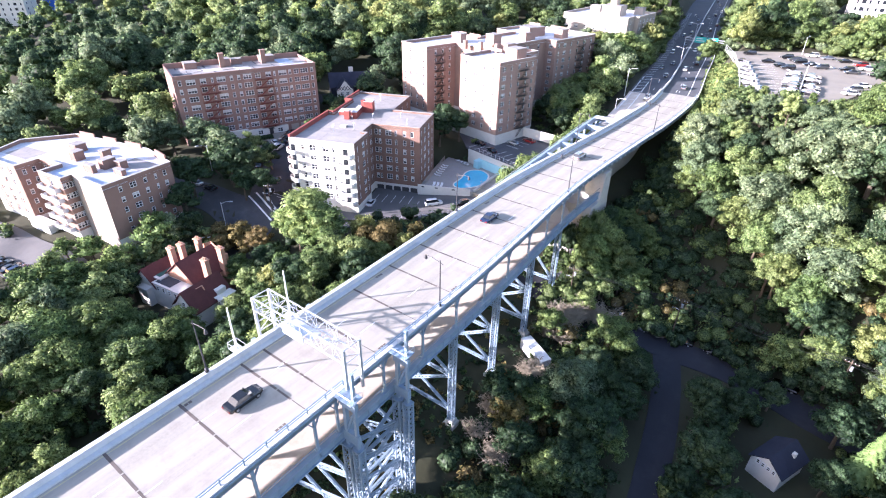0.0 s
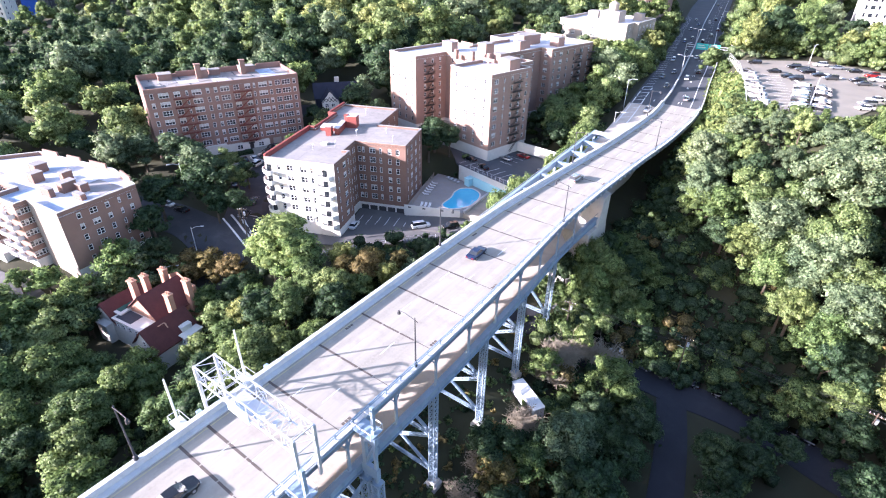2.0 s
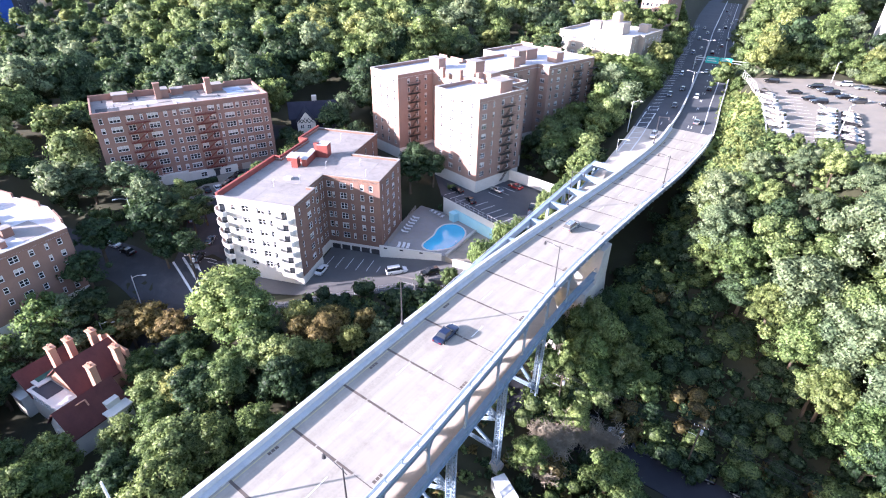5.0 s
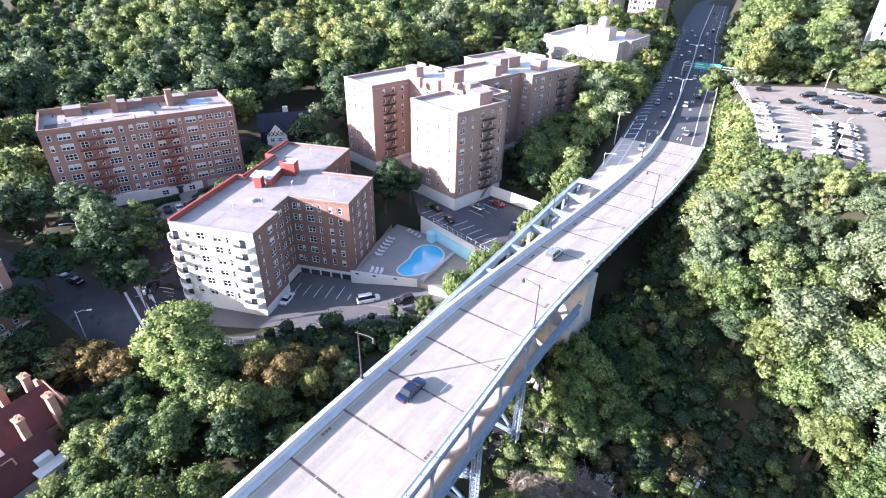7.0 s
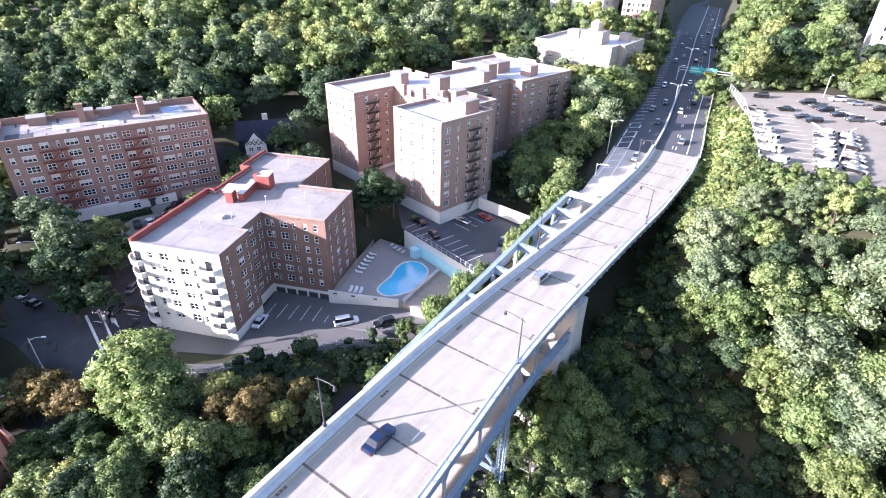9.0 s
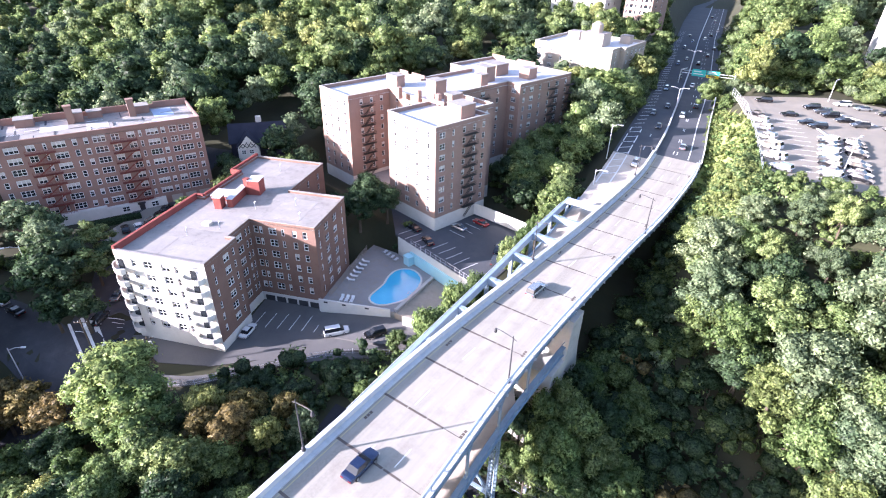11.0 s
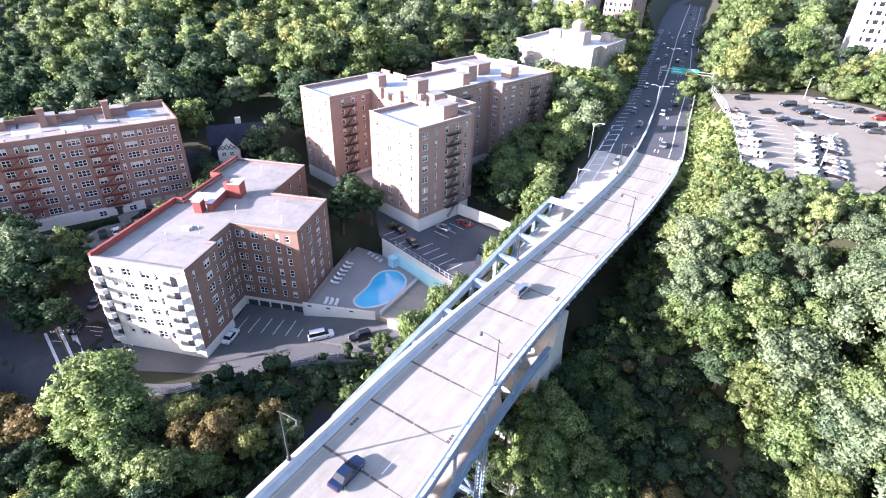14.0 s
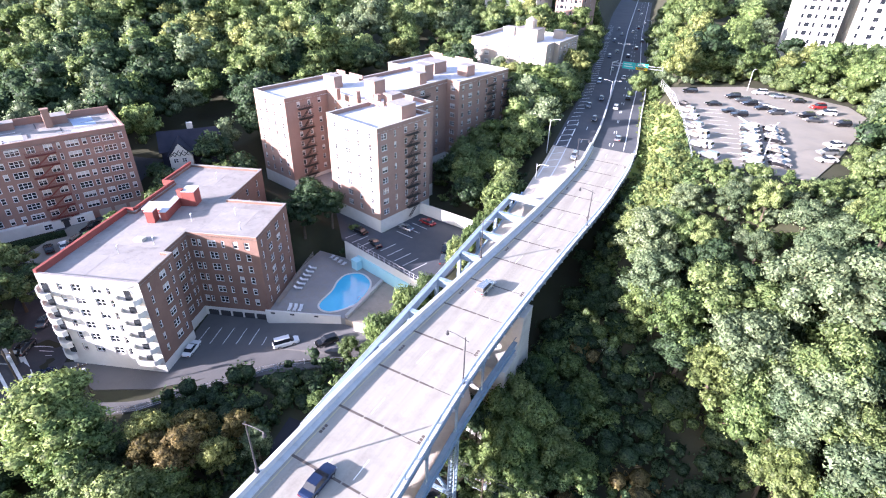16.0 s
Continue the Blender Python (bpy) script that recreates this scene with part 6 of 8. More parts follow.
# fence between bank and car park
fence = thing("fence", pose(0, 0, 0), "steel mesh fence at the edge of the car park", "fence")
FL = [(-41.0, 250), (-34, 231), (-29.8, 213.5), (-26, 196), (-22.6, 177)]
for (ax, ay), (bx, by) in zip(FL, FL[1:]):
    for i in range(6):
        x, y = ax + (bx - ax) * i / 6, ay + (by - ay) * i / 6
        part("post", Mesh().box(-0.05, 0.05, -0.05, 0.05, -0.5, 2.0), M_GALV, fence, m=pose(x, y, 9.4))
    for h in (0.6, 1.3, 1.95):
        part("rail", Mesh().beam((ax, ay, 9.4 + h), (bx, by, 9.4 + h), 0.05, 0.05), M_GALV, fence)


# ---- street furniture ----
def tall_lamp(x, y, z, rot, height=9.0, arm=2.4, both=False, group="highway lamp posts", label="grey steel highway lamp post with curved arm"):
    ob = thing("street_lamp", pose(x, y, z, 0, 0, rot), label, "street lamp", group)
    part("pole", Mesh().tube([(0, 0, 0), (0, 0, height)], [0.13, 0.08], 8), M_GALV, ob)
    for s in (1, -1) if both else (1,):
        part("arm", Mesh().tube([(0, 0, height - 0.5), (s * arm * 0.5, 0, height + 0.1), (s * arm, 0, height + 0.15)], 0.05, 6), M_GALV, ob)
        part("lamp_head", Mesh().box(s * arm - 0.4, s * arm + 0.4, -0.16, 0.16, height + 0.05, height + 0.25), M_GALV, ob)


tall_lamp(-57.6, 176.5, at_ground(-57.6, 176.5), 0, 10.5, 2.6)
tall_lamp(-61.5, 196, -2, 10, 10.0)
tall_lamp(deck_left(254) - 0.45, 254, 0.8, 5, 7.0, 2.6, True)
tall_lamp(deck_left(330) - 0.45, 330, 0.8, 8, 8.0, 2.6, True)
tall_lamp(-48.0, 306, 0, 185, 8.5)
tall_lamp(-62.0, 362, 0, 185, 8.5)
tall_lamp(-76, 430, 0, 185, 8.5)
for x, y, h in ((-14.8, 259.2, 6.5), (-8.3, 191, 7.5)):
    tall_lamp(x, y, 9.5, 60, h, 1.2, group="car park lamp posts", label="grey steel lamp post in the car park")
for x, y, r, h in ((-122.6, 66.4, 40, 8.0), (-146.5, 79.0, 250, 8.5), (-120.5, 57.0, 40, 8.0)):
    tall_lamp(x, y, at_ground(x, y), r, h, 2.8, group="street lamp posts", label="grey steel lamp post beside the dark street")

# highway signs
sign = thing("highway_sign", pose(0, 300, 0), "overhead highway sign with green and yellow panels on a steel arm", "highway sign")
M_SIGN = surface("green_sign_sheet", (0.02, 0.38, 0.36), (0.03, 0.45, 0.42), 0.4, 8.0, 1.0, 0.0, spec=0.5)
M_SIGNY = surface("yellow_sign_sheet", (0.65, 0.48, 0.02), (0.75, 0.56, 0.03), 0.4, 8.0, 1.0, 0.0, spec=0.5)
part("mast", Mesh().tube([(-68.8, 0, 0), (-68.8, 0, 5.6), (-66.5, 0, 6.4)], [0.2, 0.18, 0.15], 8), M_GALV, sign)
part("mast", Mesh().tube([(-47.6, 0, 0), (-47.6, 0, 6.4), (-49.5, 0, 7.2)], [0.2, 0.18, 0.15], 8), M_GALV, sign)
part("arm", Mesh().beam((-68.8, 0.15, 5.4), (-47.6, 0.15, 5.6), 0.2, 0.2), M_GALV, sign)
part("arm", Mesh().beam((-68.8, 0.15, 4.4), (-47.6, 0.15, 4.6), 0.2, 0.2), M_GALV, sign)
for x0, x1, z0, z1, mt in ((-64.3, -58.9, 3.6, 6.4, M_SIGN), (-58.5, -53.6, 4.8, 6.4, M_SIGN), (-58.5, -53.6, 3.6, 4.75, M_SIGNY)):
    part("panel", Mesh().box(x0, x1, -0.08, 0.0, z0, z1), mt, sign)
    for k in range(2):
        z = z0 + (z1 - z0) * (0.3 + 0.35 * k)
        part("legend_bar", Mesh().box(x0 + 0.6, x1 - 0.9 - 0.8 * k, -0.1, -0.082, z, z + 0.3), M_LINE if mt is M_SIGN else M_BLACKSTEEL, sign)


def utility_pole(x, y, h, rot=0.0):
    ob = thing("utility_pole", pose(x, y, at_ground(x, y), 0, 0, rot), "weathered wooden utility pole with cross arm and grey transformer", "utility pole", "utility poles")
    part("pole", Mesh().tube([(0, 0, -0.5), (0, 0, h)], [0.17, 0.12], 8), M_BARK, ob)
    part("cross_arm", Mesh().box(-1.2, 1.2, -0.06, 0.06, h - 0.7, h - 0.55), M_BARK, ob)
    part("transformer", Mesh().tube([(0.35, 0.2, h - 2.4), (0.35, 0.2, h - 1.5)], 0.28, 10), M_GALV, ob)
    part("lamp_arm", Mesh().tube([(0, 0, h - 3.0), (-0.9, 0, h - 2.7), (-1.6, 0, h - 2.7)], 0.04, 6), M_GALV, ob)
    for s in (-1.1, -0.5, 0.5, 1.1):
        part("insulator", Mesh().tube([(s, 0, h - 0.55), (s, 0, h - 0.35)], 0.05, 6), M_FRAME, ob)
    return Vector((x, y, at_ground(x, y) + h - 0.5))


tops = [utility_pole(-60, 101, 9.5, 10), utility_pole(-35.5, 100.5, 9.5, 10), utility_pole(-12.3, 106.8, 10.5, 8), utility_pole(18.6, 103.5, 11.0, -6), utility_pole(52, 98, 11, -6)]
for a, b in zip(tops, tops[1:]):
    for o in (-1.1, 0.5, 1.1):
        mid = (a + b) / 2 + Vector((0, o, -1.0))
        solo("cable", Mesh().tube([a + Vector((0, o, 0)), (a + Vector((0, o, 0))) * 0.5 + mid * 0.5 + Vector((0, 0, -0.25)), mid, (b + Vector((0, o, 0))) * 0.5 + mid * 0.5 + Vector((0, 0, -0.25)), b + Vector((0, o, 0))], 0.025, 4), M_BLACKSTEEL, "thin black overhead cable between poles", "cable", "overhead cables")
utility_pole(-114.8, 76.4, 9.0, 40)
utility_pole(-103.5, 82.0, 8.0, 60)


for i, (dx, p) in enumerate(((0, "black"), (2.9, "grey"), (5.8, "black"), (8.6, "blue"), (14.5, "black"))):
    x, y = -151 + dx, 21.5 + dx * 0.25
    car(x, y, at_ground(x, y) + 0.32, 12, ("sedan", "suv")[i % 2], p, "parked below a brown brick block", "cars in the west court")
for i, (x, y, r, p) in enumerate(((-145.0, 104.5, 20, "black"), (-147.5, 107.5, 20, "grey"), (-149.5, 110.5, 24, "black"), (-142.5, 101.5, 20, "white"), (-151.5, 113.5, 24, "black"))):
    car(x, y, at_ground(x, y) + 0.32, r, ("sedan", "suv")[i % 2], p, "parked before a brick apartment block", "cars before the long block")
hedge = thing("hedge", pose(0, 0, 0), "clipped dark green hedge along a white wall", "hedge")
part("leaves", Mesh().grid8([(-158.5, 96.0, -14.2), (-156.7, 95.3, -14.2), (-152.0, 107.0, -14.2), (-153.8, 107.7, -14.2), (-158.4, 96.2, -12.6), (-156.8, 95.5, -12.6), (-152.1, 106.8, -12.6), (-153.7, 107.5, -12.6)]), CORES[1], hedge)
trailer = thing("box_trailer", pose(-33.3, 79.3, at_ground(-33.3, 79.3) + 0.1, 0, 0, 60), "long white box trailer parked in the shaded valley", "trailer")
part("body", Mesh().box(-1.2, 1.2, -4.0, 4.0, 0.95, 3.5).box(-1.24, 1.24, -4.04, 4.04, 3.42, 3.56), M_FRAME, trailer)
part("chassis", Mesh().box(-0.9, 0.9, -3.9, 3.9, 0.6, 0.94), M_BLACKSTEEL, trailer)
part("rear_door", Mesh().box(-1.1, -0.03, -4.09, -4.05, 1.05, 3.35).box(0.03, 1.1, -4.09, -4.05, 1.05, 3.35), M_COPING, trailer)
for sx in (-1.05, 1.05):
    for sy in (-2.9, -1.8, 2.6):
        part("wheel", Mesh().tube([(sx - 0.14, sy, 0.5), (sx + 0.14, sy, 0.5)], 0.5, 14), M_BLACKSTEEL, trailer)

# ---- houses ----
def gable(me, x0, x1, y0, y1, z0, z1, along_x=True, over=0.4, t=0.25, m=0):
    """Two sloping roof slabs over a rectangle."""
    if along_x:
        c = (y0 + y1) / 2
        for s, e in ((y0 - over, 1), (y1 + over, -1)):
            me.grid8([(x0 - over, s, z0), (x1 + over, s, z0), (x1 + over, c, z1), (x0 - over, c, z1), (x0 - over, s, z0 + t), (x1 + over, s, z0 + t), (x1 + over, c, z1 + t), (x0 - over, c, z1 + t)], m)
    else:
        c = (x0 + x1) / 2
        for s in (x0 - over, x1 + over):
            me.grid8([(s, y0 - over, z0), (s, y1 + over, z0), (c, y1 + over, z1), (c, y0 - over, z1), (s, y0 - over, z0 + t), (s, y1 + over, z0 + t), (c, y1 + over, z1 + t), (c, y0 - over, z1 + t)], m)
    return me


def house_body(x0, x1, y0, y1, z0, z1, zr, along_x=True):
    me = Mesh().box(x0, x1, y0, y1, z0, z1)
    if along_x:
        c = (y0 + y1) / 2
        for x, w in ((x0, 1), (x1, -1)):
            me.face([(x, y0, z1), (x, y1, z1), (x, c, zr)])
    else:
        c = (x0 + x1) / 2
        for y in (y0, y1):
            me.face([(x0, y, z1), (x1, y, z1), (c, y, zr)])
    return me


def add_window(ob, x, y, z, rot, w=1.0, h=1.2, blind=0):
    fr, pane = window_data(w, h, blind)
    part("pane", pane, None, part("window", fr, None, ob, m=pose(x, y, z, 0, 0, rot)))


# the old house with red roofs and tall chimneys
M_GREENROOF = surface("green_roof_sheet", (0.03, 0.085, 0.065), (0.05, 0.12, 0.095), 0.7, 4.0, 0.5, 0.2)
gz0 = at_ground(-108, 48)
house = thing("house", pose(-108.5, 46.5, gz0, 0, 0, 8), "old white house with red clay roofs and tall terracotta chimneys", "house")
b = gz0
ZE, ZR = -25.0 - b, -20.5 - b
part("wall", house_body(2.6, 9.8, -6.2, 3.6, 0, ZE, ZR, False), M_WHITE, house, "white painted south wing")
part("roof", gable(Mesh(), 2.6, 9.8, -6.2, 3.6, ZE, ZR, False), M_TILE_RED, house, "steep dark red clay roof")
part("wall", house_body(-13.5, -6.0, -4.5, 5.0, 0, ZE + 0.4, ZR, False), M_WHITE, house, "white painted west wing")
part("roof", gable(Mesh(), -13.5, -6.0, -4.5, 5.0, ZE + 0.4, ZR, False), M_TILE_RED, house, "dark red clay roof")
part("gable_wall", Mesh().grid8([(-5.6, 8.9, 0), (3.6, 8.9, 0), (3.6, 9.5, 0), (-5.6, 9.5, 0), (-5.6, 8.9, ZR + 1.2), (3.6, 8.9, ZR + 1.2), (3.6, 9.5, ZR + 1.2), (-5.6, 9.5, ZR + 1.2)]).face([(-5.6, 8.9, ZR + 1.2), (3.6, 8.9, ZR + 1.2), (-1.0, 8.9, ZR + 3.6)]), M_TERRA, house, "terracotta rear gable wall")
part("roof_ladder", Mesh().beam((7.2, -1.6, ZR - 0.4), (7.9, -1.6, ZR - 1.4), 0.25, 0.12).beam((7.2, -3.2, ZR - 0.35), (7.2, -1.6, ZR - 0.4), 0.2, 0.12), M_TERRA, house)
part("west_dormer", Mesh().box(-9.6, -5.4, -3.2, 1.6, ZE - 1.0, ZE + 2.4).box(-9.9, -5.1, -3.5, 1.9, ZE + 2.4, ZE + 2.65), M_WHITE, house, "white dormer with a flat roof")
part("green_roof", Mesh().box(-9.3, -6.2, -2.8, 1.3, ZE + 2.65, ZE + 2.72), M_GREENROOF, house, "dark green flat roof covering")
part("wall", house_body(-6.0, 4.0, -1.0, 9.0, 0, ZE + 2.5, ZR + 2.6, False), M_TERRA, house, "terracotta main block")
part("roof", gable(Mesh(), -6.0, 4.0, -1.0, 9.0, ZE + 2.5, ZR + 2.6, False), M_TILE_RED, house, "red clay main roof")
part("bay", Mesh().box(-6.5, 3.2, -4.6, -0.9, 0, ZE + 2.0).box(-6.7, 3.4, -4.8, -0.7, ZE + 2.0, ZE + 2.2), M_WHITE, house, "white flat-roofed centre bay")
part("terrace_roof", Mesh().box(-6.0, -1.0, -4.2, -1.2, ZE + 2.2, ZE + 2.3), M_SLATE, house, "green-grey flat roof")
for x, y, z0_, h in ((-4.2, 0.5, ZE + 1.0, -15.6 - b), (-5.6, 4.0, ZE + 1.0, -16.8 - b), (-4.0, 7.6, ZE + 2.0, -16.6 - b), (5.4, 1.8, ZE, -16.6 - b), (4.6, 7.0, ZE + 1, -16.4 - b)):
    part("chimney", Mesh().box(-0.75, 0.75, -0.55, 0.55, 0, h - z0_).box(-0.9, 0.9, -0.7, 0.7, h - z0_, h - z0_ + 0.3).tube([(-0.3, 0, h - z0_ + 0.3), (-0.3, 0, h - z0_ + 0.8)], 0.2, 8).tube([(0.35, 0, h - z0_ + 0.3), (0.35, 0, h - z0_ + 0.8)], 0.2, 8), M_TERRA, house, "tall terracotta chimney", m=pose(x, y, z0_))
part("dormer", Mesh().box(8.4, 11.4, -0.6, 3.4, 0, ZE + 0.9).box(8.2, 11.7, -0.9, 3.6, ZE + 0.9, ZE + 1.1).box(7.6, 9.6, 0.2, 2.6, ZE + 1.1, ZE + 2.3), M_WHITE, house, "white dormer with dark windows")
part("stair_tower", Mesh().box(-11, -7.6, -6.0, -4.4, 0, ZE + 0.2).box(-11.2, -7.4, -6.2, -4.3, ZE + 0.2, ZE + 0.4), M_WHITE, house, "white porch")
for x in (4.4, 6.2, 8.0):
    for z in (2.0, ZE - 1.2):
        add_window(house, x, -6.26, z, 0)
add_window(house, 6.2, -6.26, ZE + 1.4, 0, 1.0, 1.3)
for x in (8.9, 9.8, 10.7):
    add_window(house, x, -0.66, ZE - 0.3, 0, 0.75, 1.2)
for x in (-5.0, -3.0, -1.0, 1.2):
    add_window(house, x, -4.66, ZE + 0.9, 0, 1.0, 1.3)
for y in (0.0, 1.3, 2.6):
    add_window(house, 11.46, y, ZE - 0.3, 90, 0.9, 1.2)
for y in (-2.4, -0.8, 0.8):
    add_window(house, -5.34, y, ZE + 1.2, 90, 1.0, 1.2)
for x in (-12.4, -10.2):
    add_window(house, x, -4.56, ZE - 0.8, 0)

# half-timbered house with a slate roof among the trees
gz0 = at_ground(-153, 145)
house = thing("house", pose(-154.5, 146.5, gz0 + 1.6, 0, 0, 52), "half-timbered house with dark slate roof among trees", "house")
H = 3.4
part("wall", house_body(-7, 9, -4, 5, -1, H, H + 4.6, True), M_DARKSLATE, house, "dark stone walls")
part("roof", gable(Mesh(), -7, 9, -4, 5, H, H + 4.6, True, 0.5, 0.3), M_DARKSLATE, house, "steep dark slate roof")
part("gable_wing", house_body(-5.0, 1.0, -7.5, -3.5, -1, H - 0.4, H + 3.4, False), M_WHITE, house, "white half-timbered gable")
part("gable_roof", gable(Mesh(), -5.0, 1.0, -7.2, 0, H - 0.4, H + 3.4, False, 0.4, 0.25), M_DARKSLATE, house)
for i in range(4):
    part("timber", Mesh().beam((-4.6 + 1.2 * i, -7.56, H - 0.2), (-3.4 + 1.2 * i, -7.56, H + 1.0 + 0.5 * (1.5 - abs(i - 1.5))), 0.05, 0.22).beam((-3.4 + 1.2 * i, -7.58, H - 0.2), (-4.6 + 1.2 * i, -7.58, H + 1.0), 0.05, 0.22), M_BLACKSTEEL, house, "dark timber")
for x in (-3.4, -1.2, 4.0, 6.0):
    add_window(house, x, -7.62 if x < 2 else -4.08, H - 1.4, 0, 1.3, 1.3)
part("chimney", Mesh().box(-0.8, 0.8, -0.6, 0.6, 0, 4.0), M_PIER, house, m=pose(1.5, 1.5, H + 2.5))

# small white house in the valley
gz0 = at_ground(12.2, 81.2)
house = thing("house", pose(12.2, 81.2, gz0, 0, 0, -24), "small white house with dark slate gable roof", "house")
H = 3.2
part("wall", house_body(-2.6, 2.6, -3.6, 3.6, -1, H, H + 2.3, False), M_WHITE, house, "white boarded walls")
part("roof", gable(Mesh(), -2.6, 2.6, -3.6, 3.6, H, H + 2.3, False, 0.4, 0.2), M_DARKSLATE, house, "dark slate roof")
for i in range(4):
    add_window(house, -1.35 + 0.9 * i, -3.66, H + 0.1, 0, 0.65, 0.95)
part("chimney", Mesh().box(-0.3, 0.3, -0.3, 0.3, 0, 1.3), M_PIER, house, m=pose(1.4, 1.2, H + 0.9))


# ---- trees ----
def leaf_cloud(rnd, lobes, per_lobe, size):
    """Small leaf sprays over the knobbly lobes of a crown: corners, and the normal of each, which follows its lobe."""
    out, norms = [], []
    for c, r in lobes:
        n = max(3, int(per_lobe * r * r))
        d = rnd.normal(size=(n, 3))
        d[:, 2] = np.abs(d[:, 2]) * 0.9 - 0.3 * (rnd.random(n) < 0.4)
        d /= np.linalg.norm(d, axis=1)[:, None]
        knob = 1 + 0.13 * np.sin(d[:, 0] * 7 + c[0] * 3) * np.sin(d[:, 1] * 7 + c[1] * 3) * np.cos(d[:, 2] * 5)
        p = np.array(c) + d * (r * (0.80 + 0.42 * rnd.random((n, 1)) ** 1.3)) * knob[:, None] * np.array([1, 1, 0.85])
        nrm = d + rnd.normal(scale=0.55, size=(n, 3))
        nrm /= np.linalg.norm(nrm, axis=1)[:, None]
        t = np.cross(nrm, rnd.normal(size=(n, 3)))
        t /= np.linalg.norm(t, axis=1)[:, None] + 1e-9
        b = np.cross(nrm, t)
        s = size * (0.5 + 1.0 * rnd.random((n, 1)))
        k = 0.7 + 0.5 * rnd.random((n, 1))
        tri = np.stack([p - t * s * 1.1, p - b * s * 0.8 * k + t * s * 0.35 + nrm * s * 0.2, p + t * s * 0.8 + b * s * 0.7 * k], 1)
        soft = d * 1.0 + rnd.normal(scale=0.28, size=(n, 3))
        soft /= np.linalg.norm(soft, axis=1)[:, None]
        face = np.cross(tri[:, 1] - tri[:, 0], tri[:, 2] - tri[:, 0])
        turn = np.einsum("ij,ij->i", face, soft) < 0
        tri[turn] = tri[turn][:, ::-1]
        out.append(tri)
        norms.append(np.repeat(soft, 3, axis=0))
    return np.concatenate(out), np.concatenate(norms)


def lumps(rnd, lobes, grow=0.76, rings=4, round_=7):
    """The leafy mass inside each lobe, knobbly, so that no crown is hollow: corners, faces and normals."""
    v, f, norms = [], [], []
    for c, r in lobes:
        k = len(v)
        for i in range(1, rings):
            for j in range(round_):
                a, e = 2 * math.pi * (j + 0.5 * (i % 2)) / round_, math.pi * i / rings
                q = r * grow * (0.82 + 0.3 * rnd.random())
                v.append((c[0] + q * math.sin(e) * math.cos(a), c[1] + q * math.sin(e) * math.sin(a), c[2] + q * 0.82 * math.cos(e)))
                norms.append((math.sin(e) * math.cos(a), math.sin(e) * math.sin(a), math.cos(e)))
        v += [(c[0], c[1], c[2] + r * grow * 0.82), (c[0], c[1], c[2] - r * grow * 0.82)]
        norms += [(0, 0, 1), (0, 0, -1)]
        m = (rings - 1) * round_
        for i in range(rings - 2):
            for j in range(round_):
                f.append((k + i * round_ + j, k + (i + 1) * round_ + j, k + (i + 1) * round_ + (j + 1) % round_, k + i * round_ + (j + 1) % round_))
        for j in range(round_):
            f.append((k + m, k + j, k + (j + 1) % round_))
            f.append((k + m + 1, k + m - round_ + (j + 1) % round_, k + m - round_ + j))
    return np.array(v), f, np.array(norms)


def leafy_mesh(name, v, f, norms, slots, mats):
    """Leaves and inner masses as one softly shaded mesh."""
    me = bpy.data.meshes.new(name)
    me.from_pydata(v.tolist(), [], f)
    for mt in mats:
        me.materials.append(mt)
    me.polygons.foreach_set("material_index", slots)
    me.polygons.foreach_set("use_smooth", [True] * len(f))
    me.update()
    me.normals_split_custom_set_from_vertices(norms.tolist())
    return me


def crown_lobes(rnd, height, radius, n):
    """Lobes spread over an uneven crown."""
    lobes = [((0, 0, height * 0.56), radius * 0.5), ((0, 0, height * 0.72), radius * 0.34)]
    for i in range(n):
        a = 2.4 * i + rnd.random() * 0.8
        e = rnd.random() ** 0.75
        q = radius * (0.46 + 0.46 * rnd.random()) * math.sqrt(max(0.1, 1 - (e * 0.95) ** 2))
        z = height * (0.36 + 0.53 * e)
        lobes.append(((q * math.cos(a), q * math.sin(a), z), radius * (0.14 + 0.17 * rnd.random())))
    return lobes


def tree_meshes(seed, height, radius, n, per_lobe, size, leaf, core):
    rnd = np.random.default_rng(seed)
    lobes = crown_lobes(rnd, height, radius, n)
    quads, qn = leaf_cloud(rnd, lobes, per_lobe, size)
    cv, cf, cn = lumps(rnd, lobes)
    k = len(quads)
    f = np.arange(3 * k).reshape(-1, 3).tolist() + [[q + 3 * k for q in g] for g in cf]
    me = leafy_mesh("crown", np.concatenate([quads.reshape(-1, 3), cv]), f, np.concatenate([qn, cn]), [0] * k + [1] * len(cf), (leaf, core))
    tr = Mesh().tube([(0, 0, -1.0), (0.1, 0, height * 0.25), (0, 0.15, height * 0.7)], [0.035 * height, 0.026 * height, 0.008 * height], 7)
    for i in range(5):
        c, r = lobes[1 + i]
        z = height * (0.26 + 0.07 * i)
        tr.tube([(0.05, 0, z), (c[0] * 0.5, c[1] * 0.5, (z + c[2]) / 2 + 0.3), (c[0], c[1], c[2])], [0.012 * height, 0.008 * height, 0.004 * height], 5)
    return tr.make("trunk", M_BARK), me


